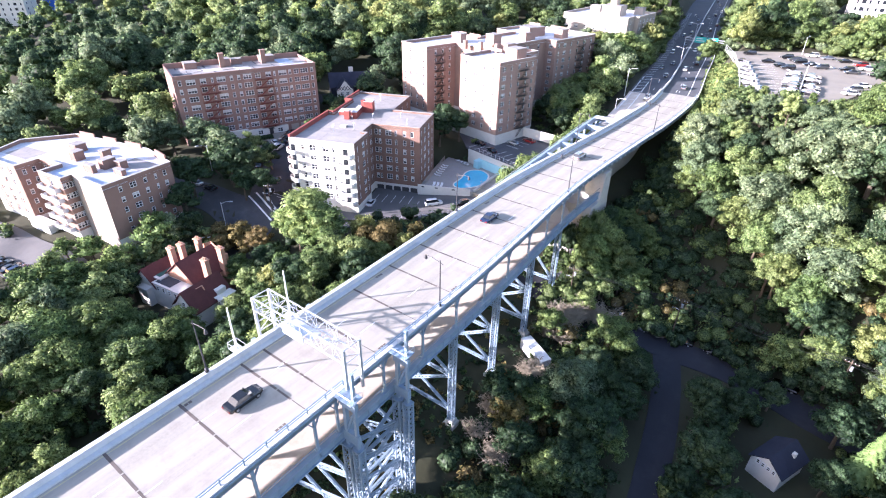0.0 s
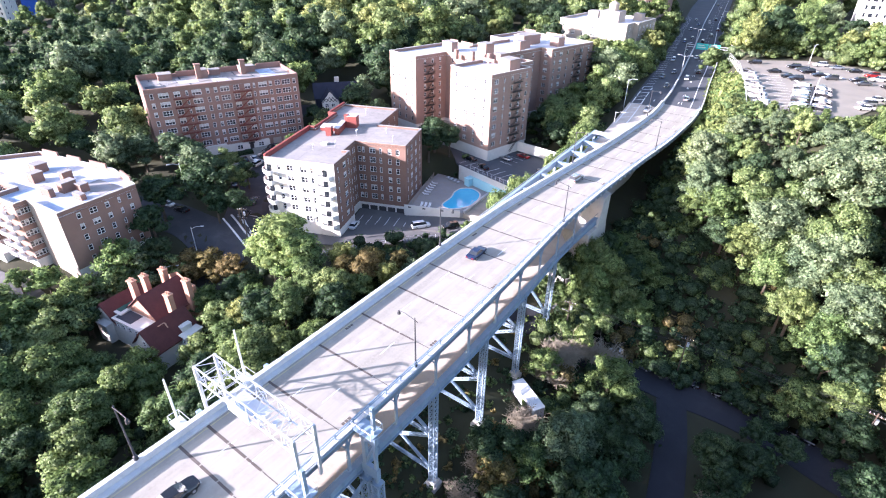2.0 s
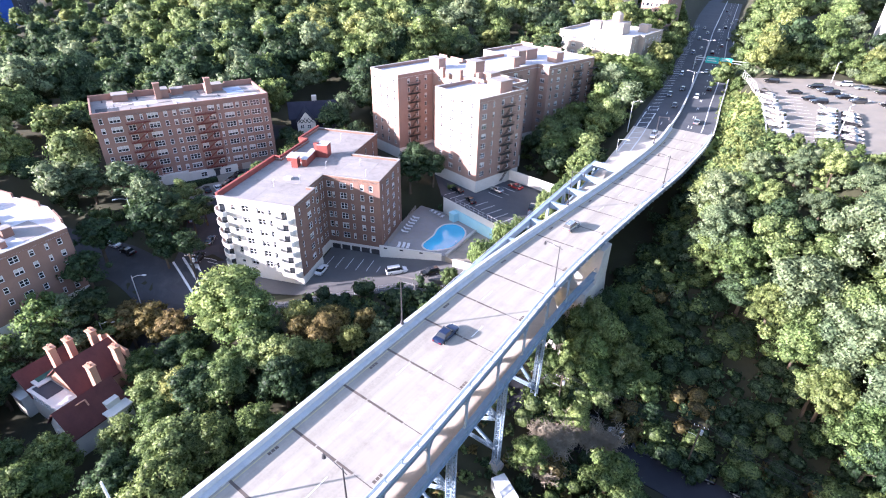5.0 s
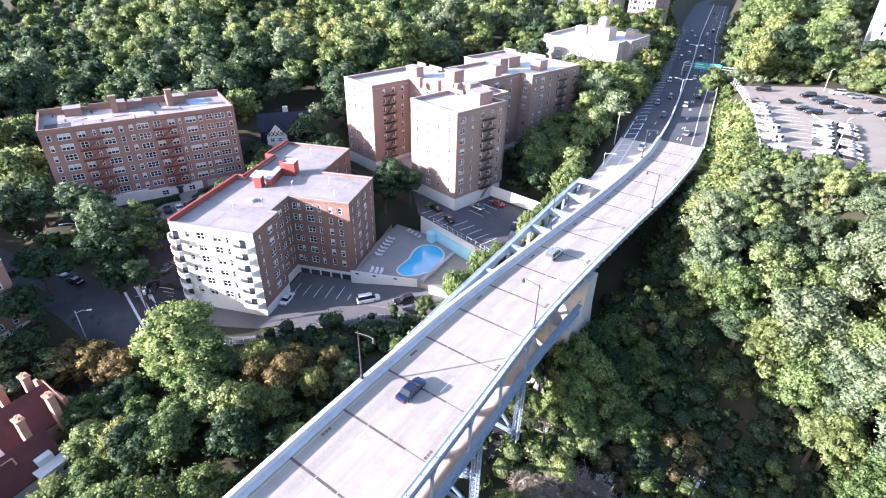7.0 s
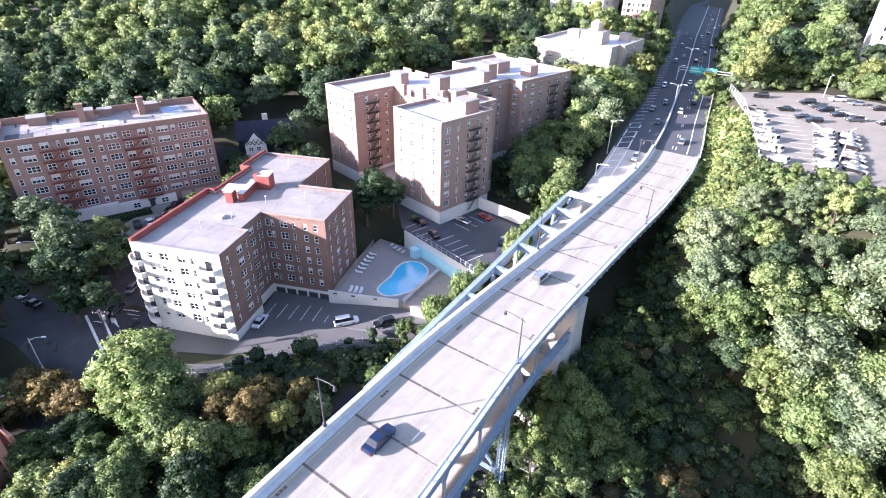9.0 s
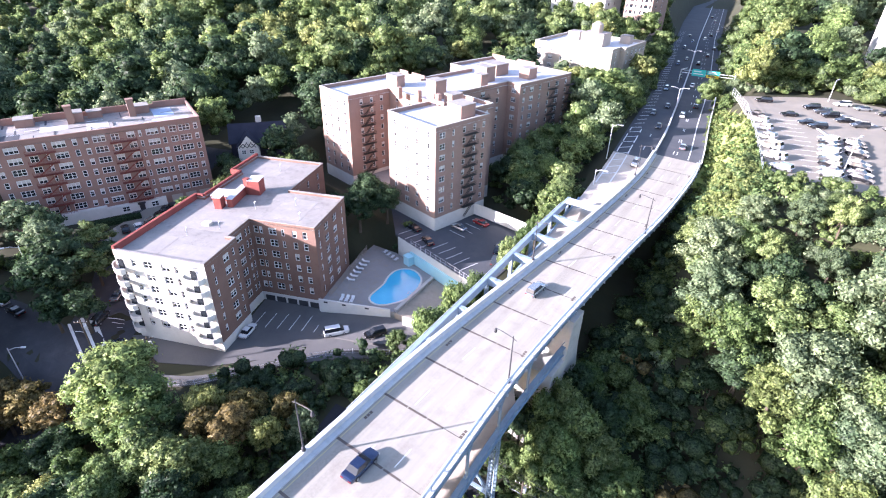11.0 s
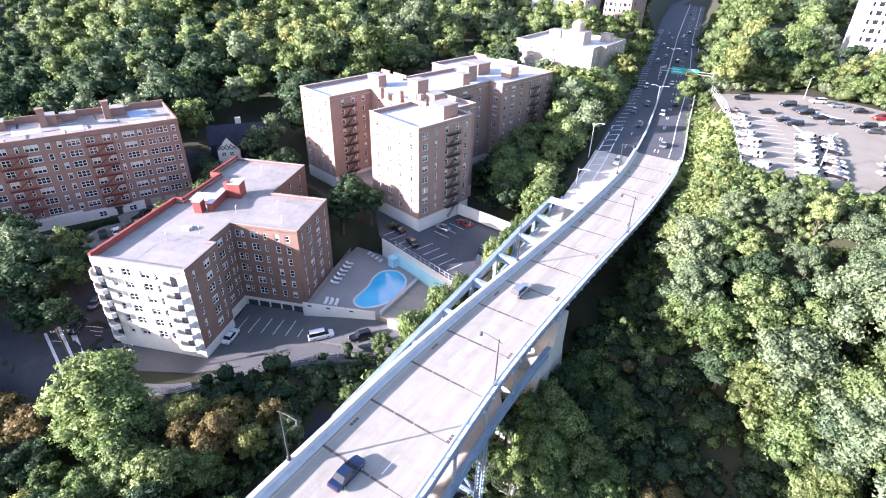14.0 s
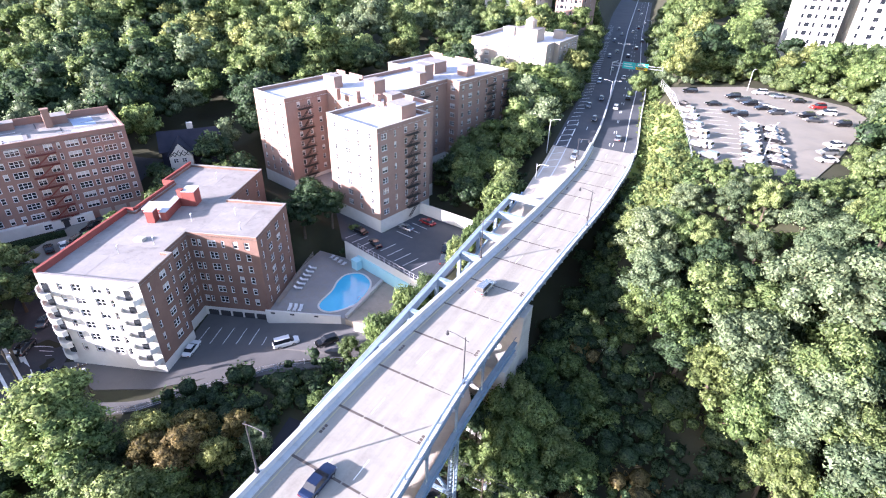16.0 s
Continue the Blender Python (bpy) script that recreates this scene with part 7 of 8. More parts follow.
LABELS = ["broad-crowned green deciduous tree on the slope", "deep green deciduous tree in the wood", "light green deciduous tree in the sun", "yellowing deciduous tree in early autumn", "browning deciduous tree in early autumn", "grey-green deciduous tree in the sun", "pale green deciduous tree in the sun"]
NEAR, MID = {}, {}
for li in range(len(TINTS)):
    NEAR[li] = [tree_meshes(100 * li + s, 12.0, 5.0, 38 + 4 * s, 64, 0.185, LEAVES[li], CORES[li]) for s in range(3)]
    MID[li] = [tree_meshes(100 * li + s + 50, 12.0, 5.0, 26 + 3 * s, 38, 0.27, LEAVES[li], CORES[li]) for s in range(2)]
rng = random.Random(42)


def tree(x, y, h, li, wide=1.0, sunk=0.0):
    far_off = x < -112 or y > 185 or x > 34
    trunk, crown = MID[li][rng.randrange(2)] if far_off else NEAR[li][rng.randrange(3)]
    s = h / 12.0
    ob = thing("tree", Matrix.LocRotScale((x, y, at_ground(x, y) - sunk), Euler((0, 0, rng.random() * 6.28)), (s * wide, s * wide, s)), LABELS[li], "tree")
    part("trunk", trunk, None, ob)
    part("crown", crown, None, ob)
    return ob


# keep clear of buildings, roads and the bridge
def world_poly(poly, origin, rot):
    c, s = math.cos(radians(rot)), math.sin(radians(rot))
    return [(origin[0] + x * c - y * s, origin[1] + x * s + y * c) for x, y in poly]


CLEAR = [
    (world_poly(POLY_A, (-168.2, 84.4), 68.7), 5), (world_poly(POLY_B, (-97.4, 92.6), 22), 3.5), (world_poly(POLY_C, (-86.5, 147.3), -11.5), 3.5), (world_poly(POLY_D, (-131.7, 43.2), 9), 4), (world_poly(POLY_E, (-116.2, 254.6), -2), 4),
    (B_LOT[:8], 1.5), (POOL_TERRACE, 1.0), ([(-93.5, 139), (-76, 136), (-62, 130), (-62, 150), (-66, 166), (-82, 167), (-86, 147)], 1.0), (CAR_PARK, 0.5),
    ([(-124, 38), (-112, 36), (-96, 34), (-93, 46), (-97, 56), (-116, 60)], 4.5), ([(5, 70), (18, 70), (20, 90), (8, 90)], 3), ([(-158, 20), (-133, 18), (-133, 36), (-160, 36)], 1), ([(-162, 136), (-145, 136), (-145, 152), (-162, 152)], 2),
    ([(-155, 330), (-95, 330), (-95, 372), (-155, 372)], 3), ([(-9, 299), (42, 302), (42, 345), (-12, 340)], 2), ([(-434, 110), (-412, 128), (-421, 160), (-444, 172), (-470, 142)], 4),
    ([(-106, 42), (-114, 60), (-119, 74), (-130, 86), (-142, 96), (-160, 118), (-150, 118), (-136, 97), (-120, 86), (-112, 76), (-107, 62), (-100, 46)], 4.0), ([(-116, 76), (-160, 70), (-190, 64), (-190, 56), (-158, 60), (-118, 66)], 3.0),
    ([(-70, 97), (-28, 105), (24, 101), (60, 96), (60, 88), (24, 92), (-28, 97), (-70, 89)], 1.5), ([(-14, 99), (-11, 72), (-9, 10), (-3, 10), (0, 72), (-6, 99)], 1.0), (GRASS_BANK, 3.5), (A_FRONT, 2),
    ([(-130, 86), (-112, 80), (-100, 81), (-90, 86), (-88, 80), (-99, 77), (-104, 73), (-112, 69), (-122, 64)], 1.5),
]


def clear(x, y):
    if any(float(poly_distance(p, np.array(x), np.array(y))) < d for p, d in CLEAR):
        return False
    if y < 205:
        return not (sb_left(y) - 4.5 < x < deck_right(y) + 4.0)
    return not (sb_left(y) - 3 < x < deck_right(y) + 4.5)


def grove(x0, x1, y0, y1, step, kinds, h0, h1, keep=None):
    """Trees on a shaken grid."""
    y = y0
    while y < y1:
        x = x0
        while x < x1:
            px, py = x + rng.uniform(-0.42, 0.42) * step, y + rng.uniform(-0.42, 0.42) * step
            x += step
            if clear(px, py) and (keep is None or keep(px, py)):
                yield px, py, rng.uniform(h0, h1), rng.choice(kinds)
        y += step * 0.9


def on_hill(x, y):
    return x > float(np.interp(y, [100, 115, 125, 135, 145], [14, 6, -5, -20, -27.5]))


near_trees = []
# west wood between the bridge and the street, then the slopes south of it
near_trees += list(grove(-104, -55, -14, 100, 8.2, [0, 0, 1, 1, 2, 0], 9, 13, lambda x, y: not (y > 74 and x > -90)))
near_trees += list(grove(-146, -104, 6, 76, 9.2, [0, 1, 2, 5], 10, 14))
near_trees += list(grove(-146, -114, 78, 118, 7.6, [1, 0, 1], 8, 12))
near_trees += list(grove(8, 26, 106, 126, 7.8, [1, 0, 3, 0], 8, 14))
near_trees += list(grove(8, 26, 126, 160, 7.8, [2, 5, 0, 5, 1], 10, 19))
near_trees += list(grove(-28, 8, 128, 152, 7.2, [5, 0, 5, 1, 5, 2], 9, 18, on_hill))
near_trees += list(grove(-28, 8, 108, 128, 7.4, [0, 2, 5, 1, 0], 10, 15, on_hill))
near_trees += list(grove(-28, 8, 152, 164, 7.0, [5, 2, 5], 8, 10, on_hill))
near_trees += list(grove(-25, 8, 165, 177, 5.5, [5, 2, 0], 3, 4.5))
near_trees += list(grove(-35, -23, 100, 124, 6.0, [2, 0, 2], 9, 13.5))
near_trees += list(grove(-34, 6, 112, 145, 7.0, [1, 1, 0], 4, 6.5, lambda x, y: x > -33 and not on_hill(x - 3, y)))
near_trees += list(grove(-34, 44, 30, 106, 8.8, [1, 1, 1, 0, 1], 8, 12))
near_trees += list(grove(27, 43, 100, 138, 8.2, [5, 0, 2, 0], 10, 15))
for t_ in near_trees:
    if math.hypot(t_[0] + 31.5, t_[1] - 77.0) < 6.5:
        continue
    tree(*t_, rng.uniform(0.72, 1.2))
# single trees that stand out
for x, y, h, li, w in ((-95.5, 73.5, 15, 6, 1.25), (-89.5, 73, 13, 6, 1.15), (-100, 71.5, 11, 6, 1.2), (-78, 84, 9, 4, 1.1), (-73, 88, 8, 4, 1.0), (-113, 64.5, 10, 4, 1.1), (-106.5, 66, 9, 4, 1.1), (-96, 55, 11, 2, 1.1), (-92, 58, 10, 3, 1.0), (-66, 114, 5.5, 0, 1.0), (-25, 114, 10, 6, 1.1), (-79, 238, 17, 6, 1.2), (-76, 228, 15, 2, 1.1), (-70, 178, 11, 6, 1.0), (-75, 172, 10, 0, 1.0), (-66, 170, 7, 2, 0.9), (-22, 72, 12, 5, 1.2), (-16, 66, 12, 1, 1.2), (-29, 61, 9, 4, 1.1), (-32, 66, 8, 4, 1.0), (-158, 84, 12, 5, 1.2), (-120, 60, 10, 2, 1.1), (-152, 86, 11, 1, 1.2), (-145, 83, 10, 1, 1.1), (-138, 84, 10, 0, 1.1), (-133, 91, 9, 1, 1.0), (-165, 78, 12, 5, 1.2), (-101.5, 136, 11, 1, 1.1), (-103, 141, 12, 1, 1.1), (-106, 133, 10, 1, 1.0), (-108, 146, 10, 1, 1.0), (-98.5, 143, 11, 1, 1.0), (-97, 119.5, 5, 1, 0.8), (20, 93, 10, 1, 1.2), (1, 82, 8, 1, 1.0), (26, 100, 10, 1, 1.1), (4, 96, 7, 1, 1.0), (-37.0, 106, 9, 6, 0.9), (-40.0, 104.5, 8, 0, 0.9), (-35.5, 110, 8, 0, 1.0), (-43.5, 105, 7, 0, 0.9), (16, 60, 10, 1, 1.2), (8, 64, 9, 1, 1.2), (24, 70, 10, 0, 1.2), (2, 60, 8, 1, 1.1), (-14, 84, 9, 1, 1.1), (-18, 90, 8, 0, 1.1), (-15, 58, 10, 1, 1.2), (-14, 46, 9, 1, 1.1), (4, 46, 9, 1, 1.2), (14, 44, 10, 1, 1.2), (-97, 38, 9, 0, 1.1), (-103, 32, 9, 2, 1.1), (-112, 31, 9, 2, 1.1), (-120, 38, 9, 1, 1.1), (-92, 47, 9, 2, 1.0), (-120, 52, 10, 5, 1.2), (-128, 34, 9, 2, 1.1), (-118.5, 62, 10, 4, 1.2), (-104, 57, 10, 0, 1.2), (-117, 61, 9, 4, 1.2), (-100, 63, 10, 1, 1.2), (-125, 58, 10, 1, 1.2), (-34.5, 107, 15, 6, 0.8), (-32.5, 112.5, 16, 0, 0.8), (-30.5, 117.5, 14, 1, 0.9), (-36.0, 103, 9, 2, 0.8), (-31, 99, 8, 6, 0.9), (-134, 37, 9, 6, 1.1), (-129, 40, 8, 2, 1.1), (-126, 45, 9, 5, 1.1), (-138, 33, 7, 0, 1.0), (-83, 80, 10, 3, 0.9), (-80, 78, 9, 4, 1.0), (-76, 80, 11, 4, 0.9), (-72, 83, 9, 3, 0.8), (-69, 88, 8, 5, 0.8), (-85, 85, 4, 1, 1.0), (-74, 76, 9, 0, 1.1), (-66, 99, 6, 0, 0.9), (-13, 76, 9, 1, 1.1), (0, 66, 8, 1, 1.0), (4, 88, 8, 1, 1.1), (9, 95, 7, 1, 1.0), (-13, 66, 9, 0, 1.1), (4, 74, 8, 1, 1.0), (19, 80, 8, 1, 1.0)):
    tree(x, y, h, li, w)


# trees between the streets, beside the brown block and below the old house
for x, y, h, li, w in ((-139, 83, 13, 1, 1.1), (-134, 78, 13, 1, 1.1), (-130, 80.5, 12, 1, 1.1), (-147, 84, 12, 5, 1.1), (-143, 92, 10, 2, 1.0), (-127, 50.5, 14, 6, 0.95), (-123.5, 47.5, 12, 2, 1.0), (-126.5, 40, 12, 6, 1.0), (-122, 38, 11, 2, 1.1), (-136.5, 67, 13, 1, 1.1), (-130.5, 61, 11, 1, 1.1), (-121, 79, 10, 1, 1.0), (-125, 75.5, 10, 1, 1.0), (-132, 87, 10, 2, 1.0),
                       (-117, 30, 13, 2, 1.2), (-111, 27, 12, 2, 1.2), (-104, 24, 13, 0, 1.2), (-97, 27, 11, 2, 1.1), (-124, 28, 12, 0, 1.2), (-108, 18, 12, 0, 1.2), (-118, 20, 12, 2, 1.2), (-98, 16, 12, 0, 1.2), (-90, 33, 11, 0, 1.1), (-88, 24, 12, 2, 1.2)):
    tree(x, y, h, li, w)
# slender trees beside the open frame
for y, h in ((108, 11), (116, 13), (123, 12), (137, 13), (144, 12), (150, 11), (156, 11)):
    tree(outer_x(y) - 3.2 - 0.5 * math.sin(y), y, -0.2 - at_ground(outer_x(y) - 3.2, y) + 0.8 * math.sin(3 * y), 2 if y % 2 else 0, 0.5)
tree(-70.5, 113.3, 6.5, 2, 0.95)
# growth round the foot of the pier
for x, y, h, li, w in ((-40.5, 108.6, 13, 1, 0.6), (-44.5, 109.2, 12, 1, 0.6), (-37.6, 110.6, 15, 0, 0.6), (-36.2, 114.5, 15, 2, 0.6), (-35.6, 119.5, 13, 1, 0.7), (-9.5, 137, 8, 1, 1.1), (-13.5, 143, 8, 1, 1.0), (-6, 131, 7, 1, 1.1), (-17, 149, 8, 1, 1.0), (-20, 153, 8, 0, 1.0)):
    tree(x, y, h, li, w)
# crowns at the foot of the wooded hill
for x, y, h, li, w in ((-16, 137, 15, 0, 0.85), (-9, 131, 14, 3, 0.9), (-3, 126, 14, 0, 0.9), (3, 121, 13, 3, 0.9), (8, 116, 13, 0, 0.9), (-22, 143, 14, 5, 1.0), (-25, 150, 14, 5, 1.0), (12, 122, 15, 5, 1.1), (4, 130, 15, 5, 1.1), (-12, 142, 14, 2, 1.1)):
    tree(x, y, h, li, w)

# round the car park
edge_spots = []
ring = [(-40, 252), (-30, 262), (-16, 268), (2, 276), (15, 283), (22, 262), (26, 242), (18, 222), (12, 204), (9, 188), (4, 178)]
for (ax, ay), (bx, by) in zip(ring, ring[1:]):
    n = int(math.hypot(bx - ax, by - ay) / 4.2)
    for k in range(n):
        u = k / n
        for out, h0, h1 in ((5.0, 6, 9), (11.0, 8, 12)):
            d = math.hypot(bx - ax, by - ay)
            x, y = ax + (bx - ax) * u - (by - ay) / d * -out * -1 + rng.uniform(-1.5, 1.5), ay + (by - ay) * u + (bx - ax) / d * out + rng.uniform(-1.5, 1.5)
            if poly_distance(CAR_PARK, np.array(x), np.array(y)) > 2.5 and (out < 6 or k % 2 == 0) and y < 318:
                edge_spots.append((x, y, rng.uniform(h0, h1), rng.choice([2, 5, 0, 2])))


for k in range(90):
    x, y = -42 + 74 * rng.random(), 246 + 56 * rng.random()
    if 2.0 < float(poly_distance(CAR_PARK, np.array(x), np.array(y))) < 16 and x > deck_right(y) + 12:
        edge_spots.append((x, y, rng.uniform(5, 9), rng.choice([2, 5, 0, 0])))


def woods(name, label, spots, seed, per_lobe=8, size=0.55):
    """A far wood as one mesh, of coarser crowns."""
    rnd = np.random.default_rng(seed)
    kinds = {}
    for li in range(len(TINTS)):
        kinds[li] = []
        for s in range(2):
            lobes = [((0, 0, 7.4), 3.6), ((0, 0, 9.6), 2.6)]
            for i in range(12):
                e, a = rnd.random(), 2.4 * i + rnd.random()
                q = 5.6 * (0.55 + 0.2 * rnd.random()) * math.sqrt(max(0.06, 1 - e * e * 0.95))
                lobes.append(((q * math.cos(a), q * math.sin(a), 4.6 + 7.2 * e), 1.4 + 1.0 * rnd.random()))
            kinds[li].append((*leaf_cloud(rnd, lobes, per_lobe, size), *lumps(rnd, lobes, 0.84, 4, 6)))
    vs, ns, fs, ms, base = [], [], [], [], 0
    for x, y, h, li in spots:
        q, qn, cv, cf, cn = kinds[li][rng.randrange(2)]
        a, s = rng.random() * 6.28, h / 13.0
        rot = np.array([[math.cos(a), -math.sin(a), 0], [math.sin(a), math.cos(a), 0], [0, 0, 1]])
        p = np.concatenate([q.reshape(-1, 3), cv]) @ rot.T * s + np.array([x, y, at_ground(x, y)])
        vs.append(p)
        ns.append(np.concatenate([qn, cn]) @ rot.T)
        k = len(q)
        fs += (np.arange(3 * k).reshape(-1, 3) + base).tolist() + [[i + base + 3 * k for i in g] for g in cf]
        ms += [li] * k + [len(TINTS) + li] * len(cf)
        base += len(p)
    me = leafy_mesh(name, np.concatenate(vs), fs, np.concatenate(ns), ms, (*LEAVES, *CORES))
    tagged(new(name, me), label, "woods", kind="stuff")


def patchy(spots):
    """Kinds mixed tree by tree, sizes that vary more than in the groves, and gaps."""
    out = []
    for x, y, h, li in spots:
        v = noise.noise(Vector((x * 0.03, y * 0.03, 4.0)))
        if noise.noise(Vector((x * 0.045, y * 0.045, 9.0))) < -0.33 and not (x < -170 and y < 200):
            continue
        li = rng.choice([0, 0, 1, 1, 2, 2, 5, 5, 6, 3] if v < 0.1 else [3, 6, 2, 2, 0, 0, 1, 5, 0])
        if x < -124 and 108 + 0.22 * (x + 150) < y < 190 + 0.3 * (x + 170):
            li = rng.choice([1, 1, 0, 1, 5])
        out.append((x, y, h * rng.choice([0.8, 0.95, 1.1, 1.3]) * (0.78 if x < -255 and y < 190 else 1.0), li))
    return out


far = list(grove(-330, -150, 78, 330, 10.8, [0, 2, 0, 2, 5, 2], 13, 18, lambda x, y: not (y < 90 and x > -175)))
far += list(grove(-152, -124, 122, 206, 9.0, [1, 0, 0, 2], 9, 13))
far += list(grove(-150, -60, 206, 420, 9.5, [0, 1, 2, 2], 9, 14))
low_wood = list(grove(-86, -60, 166, 252, 7.6, [0, 1, 2, 2], 9, 14))
far += list(grove(-235, -148, 34, 78, 10.0, [0, 2, 5], 11, 15))
golden = [(x + rng.uniform(-5, 5), y + rng.uniform(-5, 5), rng.uniform(15, 19), rng.choice([3, 3, 6])) for x, y in ((-218, 200), (-230, 230), (-188, 208), (-215, 266), (-166, 226), (-205, 178), (-200, 240), (-180, 222), (-240, 250), (-196, 192)) for _ in range(2)]
woods("woods_west", "dense green and yellowing wood on the western slope", patchy(far) + low_wood + golden, 5, 14, 0.34)
far = list(grove(-470, -150, 330, 600, 18, [0, 1, 2, 3], 15, 20)) + list(grove(-470, -330, 60, 330, 14.5, [0, 1, 2], 12, 17))
woods("woods_north", "distant green wood", patchy(far), 6, 5, 0.55)
far = list(grove(-62, 110, 262, 330, 9.5, [2, 5, 0, 2], 9, 14, lambda x, y: x > deck_right(y) + 5)) + list(grove(-62, 110, 190, 262, 9.5, [2, 5, 0, 2], 9, 14, lambda x, y: x > 20 or x > deck_right(y) + 5))
far += list(grove(-120, 170, 330, 520, 14, [2, 0, 5], 12, 17, lambda x, y: x > deck_right(y) + 5))
far += list(grove(26, 120, 100, 190, 9.5, [2, 5, 0, 5], 13, 17)) + list(grove(44, 100, 40, 100, 10, [2, 5, 0], 11, 15))
far = [(x, y, h, 2 if li == 4 else li) for x, y, h, li in patchy(far) if not (x < 43 and 98 < y < 140)]
woods("woods_east", "sunlit green wood beyond the car park", far + edge_spots, 7, 14, 0.34)


def undergrowth(name, label, spots, seed):
    """Low bushes between the trees, as one mesh."""
    rnd = np.random.default_rng(seed)
    vs, ns, ms, fs, base = [], [], [], [], 0
    for x, y, h, li in spots:
        lobes = [((rnd.normal() * h * 0.4, rnd.normal() * h * 0.4, h * (0.25 + 0.4 * rnd.random())), h * (0.35 + 0.25 * rnd.random())) for _ in range(4)]
        q, qn = leaf_cloud(rnd, lobes, 22 / h, 0.32)
        cv, cf, cn = lumps(rnd, lobes, 0.8, 3, 6)
        p = np.concatenate([q.reshape(-1, 3), cv]) + np.array([x, y, at_ground(x, y)])
        k = len(q)
        vs.append(p)
        ns.append(np.concatenate([qn, cn]))
        fs += (np.arange(3 * k).reshape(-1, 3) + base).tolist() + [[i + base + 3 * k for i in g] for g in cf]
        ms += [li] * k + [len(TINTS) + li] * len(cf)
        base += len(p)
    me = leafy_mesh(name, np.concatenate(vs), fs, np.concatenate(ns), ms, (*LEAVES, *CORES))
    tagged(new(name, me), label, "undergrowth", kind="stuff")


low = list(grove(-100, -54, -14, 116, 4.6, [0, 1, 1, 0, 1], 2.0, 4.5))
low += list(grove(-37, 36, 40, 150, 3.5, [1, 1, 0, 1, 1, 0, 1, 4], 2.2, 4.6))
low += list(grove(-178, -100, 6, 120, 7.0, [0, 1], 2, 4))
low += list(grove(-96, -58, 132, 210, 5.0, [1, 0], 1.5, 3.2))
low += [(rng.uniform(-37.5, -33), rng.uniform(98, 140), rng.uniform(2.5, 5.0), rng.choice([0, 2, 1])) for _ in range(60)]
low += list(grove(-34, 10, 138, 180, 3.4, [0, 5, 2, 0], 1.6, 3.4))
low += [(deck_right(y) + rng.uniform(1.5, 6), y, rng.uniform(2.2, 4.6), rng.choice([0, 1, 1])) for y in [134 + 0.8 * k for k in range(60)]]
low += [(deck_right(y) + rng.uniform(2, 9), y, rng.uniform(2.4, 4.6), rng.choice([2, 5, 0])) for y in [296 + 1.1 * k for k in range(130)]]
low += [(sb_left(y) - rng.uniform(2, 9), y, rng.uniform(2.4, 4.6), rng.choice([2, 5, 0])) for y in [236 + 1.3 * k for k in range(140)]]
low += [(rng.uniform(-12, 34), rng.uniform(36, 100), rng.uniform(2.0, 4.0), rng.choice([1, 1, 0])) for _ in range(260)]
low += [(x, y, rng.uniform(0.7, 1.7), rng.choice([0, 1, 2])) for x, y in ((rng.uniform(-94, -58), rng.uniform(80, 112)) for _ in range(420)) if clear(x, y)]
low += [(x, y, rng.uniform(1.8, 3.6), rng.choice([0, 5, 2])) for x, y in ((rng.uniform(0, 44), rng.uniform(150, 290)) for _ in range(330)) if poly_distance(CAR_PARK, np.array(x), np.array(y)) > 0.8]
low += [(rng.uniform(-57, -36.5), rng.uniform(14, 108), rng.uniform(0.5, 1.3), rng.choice([1, 1, 4, 0])) for _ in range(420)]
low += [(x, y, rng.uniform(2.2, 5.0), rng.choice([0, 2, 5, 2])) for x, y in ((rng.uniform(-42, 24), rng.uniform(236, 302)) for _ in range(420)) if 0.8 < float(poly_distance(CAR_PARK, np.array(x), np.array(y))) < 14 and x > deck_right(y) + 11]
LOT = [(-107, 110), (-94.6, 117), (-77, 121), (-66, 121), (-66, 116), (-74, 111.5), (-87, 96), (-100, 95)]
low = [q for q in low if poly_distance(LOT, np.array(q[0]), np.array(q[1])) > 1.0 and not (-16 < q[0] < 30 and not clear(q[0], q[1]))]
undergrowth("undergrowth", "low green and brown bushes between the trees", low, 21)
bank_spots = [(x, y, h, li) for x, y, h, li in ((rng.uniform(-58, -22), rng.uniform(172, 325), rng.uniform(0.55, 1.35), rng.choice([3, 6, 3, 3])) for _ in range(4600)) if float(poly_distance(GRASS_BANK, np.array(x), np.array(y))) == 0]
undergrowth("bank_weeds", "sunlit yellow-green weeds on the highway bank", bank_spots[:1700] + [(x, y, rng.uniform(1.2, 2.4), rng.choice([3, 3, 2])) for x, y in ((rng.uniform(-36, -20), rng.uniform(156, 186)) for _ in range(420)) if x > deck_right(y) + 1.5 and poly_distance(CAR_PARK, np.array(x), np.array(y)) > 0.5], 22)


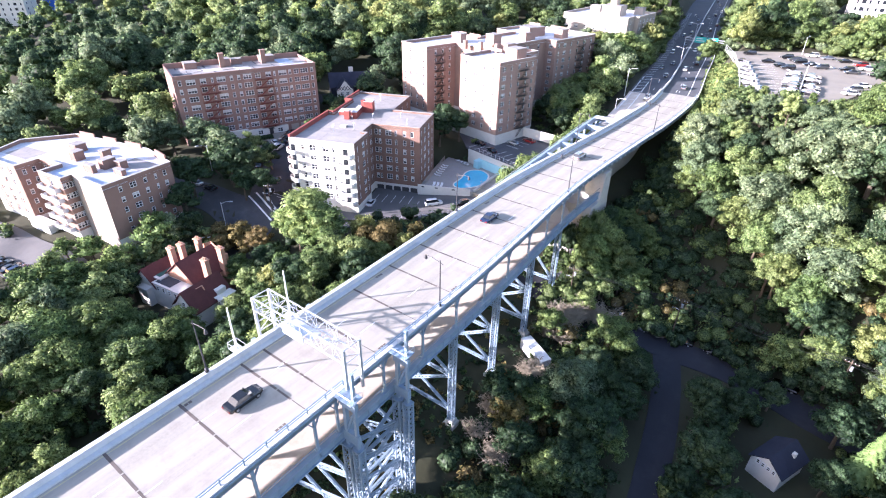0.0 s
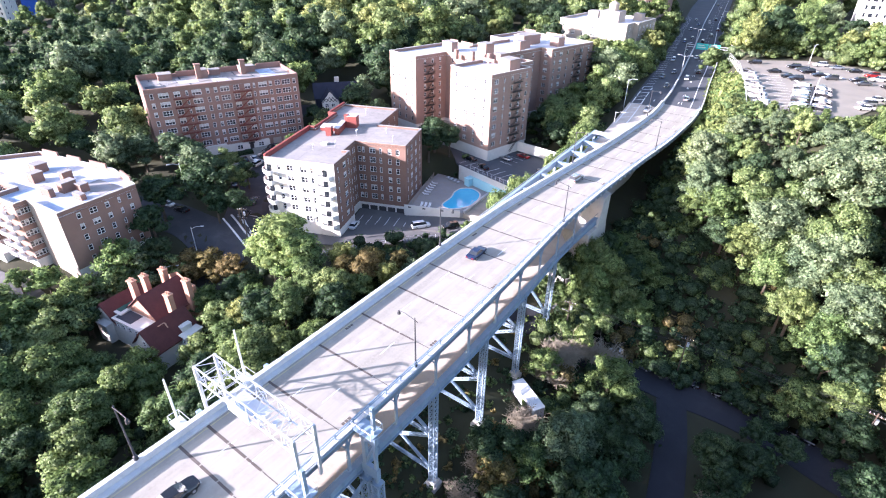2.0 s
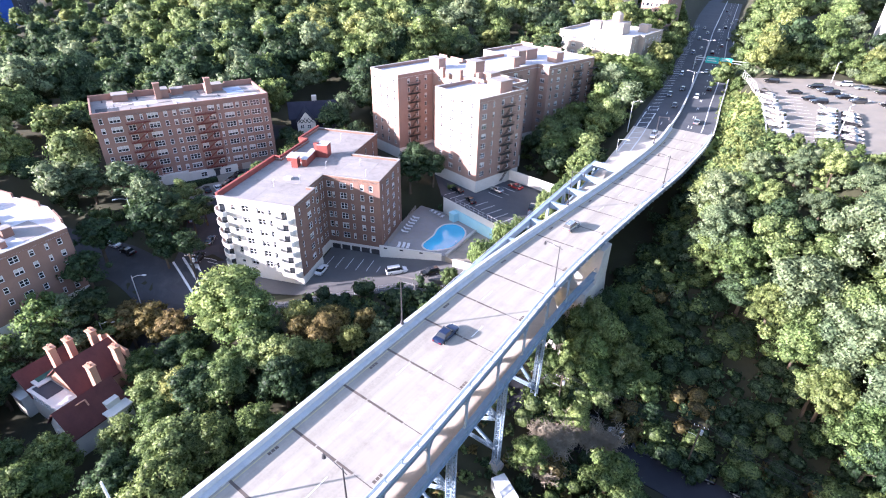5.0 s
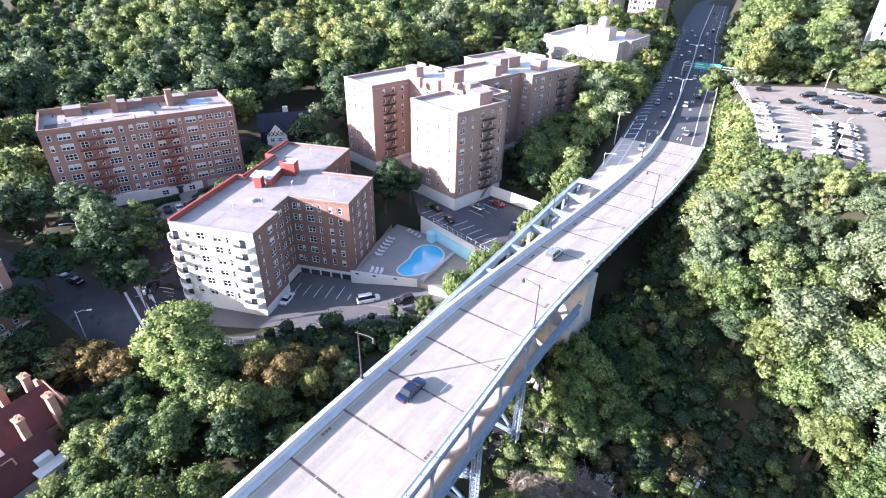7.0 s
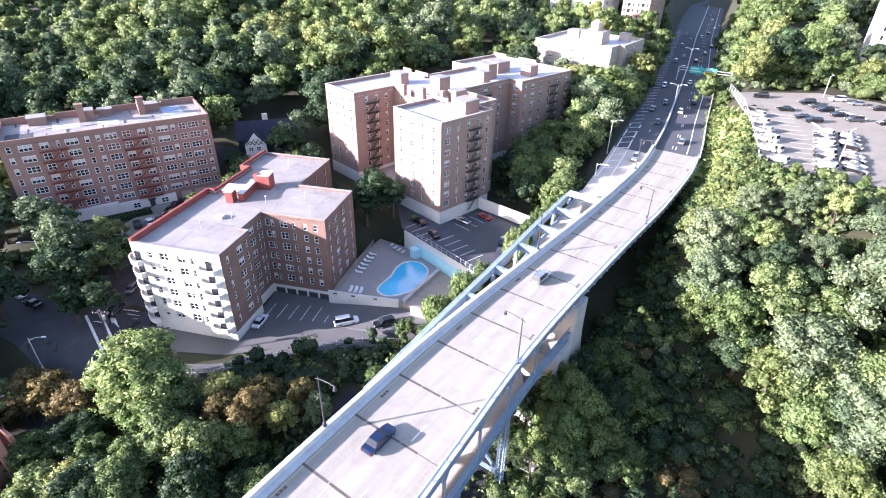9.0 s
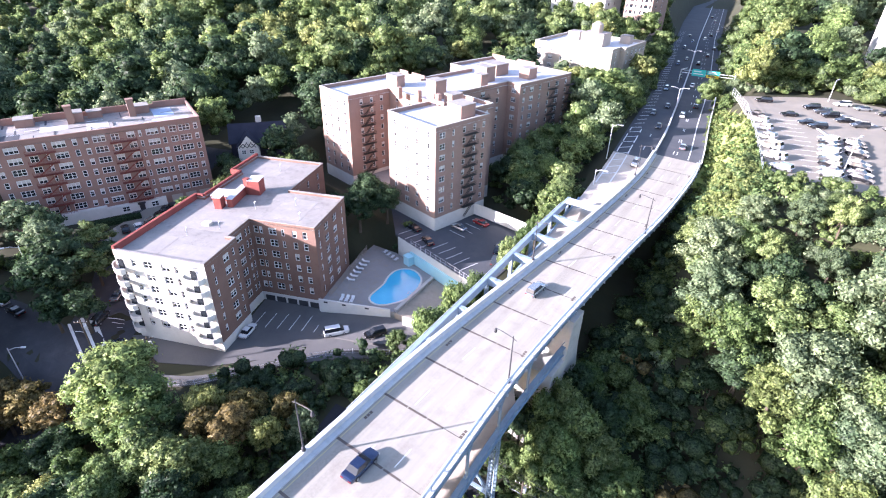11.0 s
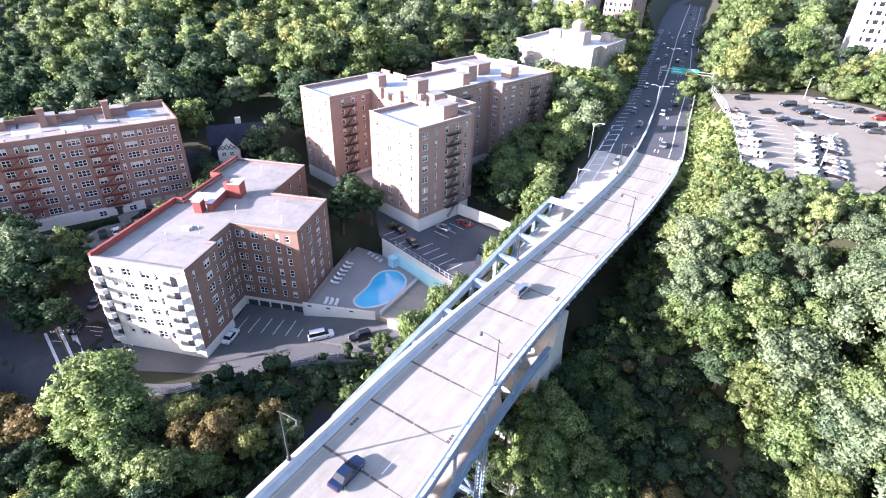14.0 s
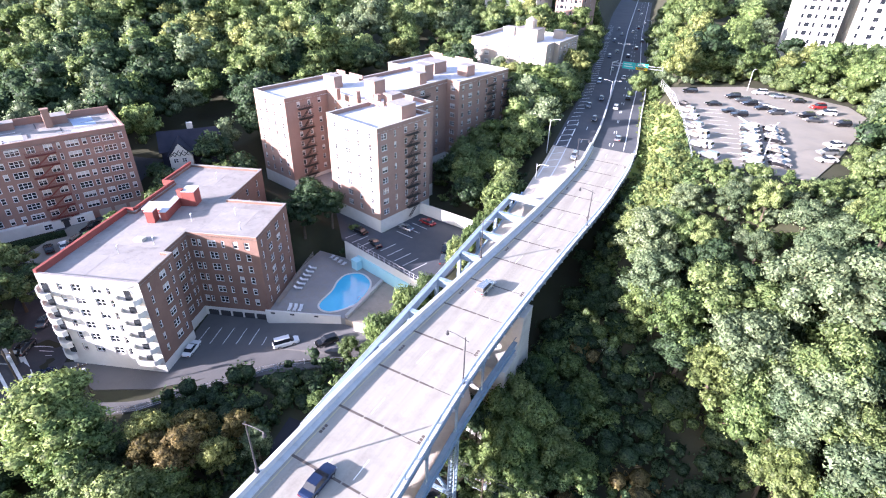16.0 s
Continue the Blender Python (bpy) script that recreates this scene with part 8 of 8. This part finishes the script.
def shrub_data(seed):
    """Nine fans of thin forking stems, 6 m tall."""
    r, h, out = random.Random(seed), 6.0, []
    for i in range(9):
        me, a0 = Mesh(), i * 0.7 + r.random()
        for j in range(5):
            a, lean = a0 + r.uniform(-0.5, 0.5), r.uniform(0.2, 0.85)
            p = Vector((r.uniform(-0.5, 0.5), r.uniform(-0.5, 0.5), 0))
            q = p + Vector((math.cos(a) * lean, math.sin(a) * lean, 1)) * h * r.uniform(0.35, 0.55)
            me.tube([p, (p + q) / 2 + Vector((r.uniform(-0.3, 0.3), r.uniform(-0.3, 0.3), 0)), q], [0.09, 0.07, 0.045], 4, cap=False)
            for k in range(6):
                s0 = p + (q - p) * r.uniform(0.4, 1.0)
                e = s0 + Vector((r.uniform(-1, 1), r.uniform(-1, 1), r.uniform(0.1, 1.1))) * h * 0.26
                me.tube([s0, (s0 + e) / 2 + Vector((0, 0, 0.2)), e], [0.045, 0.035, 0.02], 3, cap=False)
                for m in range(4):
                    s1 = s0 + (e - s0) * r.uniform(0.3, 1.0)
                    f = s1 + Vector((r.uniform(-1, 1), r.uniform(-1, 1), r.uniform(-0.2, 0.9))) * h * 0.12
                    me.tube([s1, f], [0.035, 0.018], 3, cap=False)
        out.append(me.make("branch", M_TWIG))
    return out


SHRUBS = [shrub_data(k) for k in range(2)]
for i, (x, y, h) in enumerate(((-33.5, 90.5, 7.5), (-31.0, 88.0, 6.5), (-28.5, 99.5, 8.5), (-31.5, 97.0, 8.5), (-25.5, 101.0, 7.0), (-32.5, 92.5, 9.0), (-34.5, 87.0, 6.0), (-35.0, 94.0, 5.5), (-31.5, 74.0, 7.5), (-28.5, 72.0, 6.5), (-30.0, 66.5, 7.0), (-27.5, 61.0, 6.5), (-33, 62, 6.0), (-24.0, 112.0, 5.0), (-33.5, 103.0, 5.0), (-32.5, 56.0, 6.0), (-27.0, 54.0, 6.5), (0.5, 78.5, 5.0))):
    ob = thing("bare_shrub", Matrix.LocRotScale((x, y, at_ground(x, y) - 0.2), Euler((0, 0, i * 1.3)), (h / 6, h / 6, h / 6)), "leafless grey-brown tangled shrub in the valley", "shrub", "leafless shrubs")
    for me in SHRUBS[i % 2]:
        part("branch", me, None, ob)


def conifer(x, y, h, seed):
    """A spruce: a straight trunk and whorls of drooping needle sprays."""
    r = np.random.default_rng(seed)
    ob = thing("conifer", pose(x, y, at_ground(x, y)), "grey-green spruce catching the sun in the valley", "tree")
    part("trunk", Mesh().tube([(0, 0, -1), (0, 0, h)], [0.3, 0.04], 7), M_BARK, ob)
    me = Mesh()
    for k in range(26):
        z = h * (0.12 + 0.86 * k / 25)
        reach = 0.3 + 0.27 * (h - z)
        n = max(5, int(reach * 7))
        for j in range(n):
            a = 6.283 * j / n + r.random() * 0.5
            q = reach * (0.8 + 0.35 * r.random())
            c, s = math.cos(a), math.sin(a)
            for m in range(5):
                u, v = m / 5, (m + 1.3) / 5
                w = 0.16 + 0.12 * r.random()
                p0, p1 = (c * q * u, s * q * u, z - 0.35 * q * u * u), (c * q * v, s * q * v, z - 0.35 * q * v * v - 0.05)
                for sd in (-1, 1):
                    me.face([p0, p1, ((p0[0] + p1[0]) / 2 - s * w * sd * 2, (p0[1] + p1[1]) / 2 + c * w * sd * 2, (p0[2] + p1[2]) / 2 - 0.12)])
    part("crown", me, LEAVES[6], ob)


conifer(24.0, 87.0, 13.0, 3)
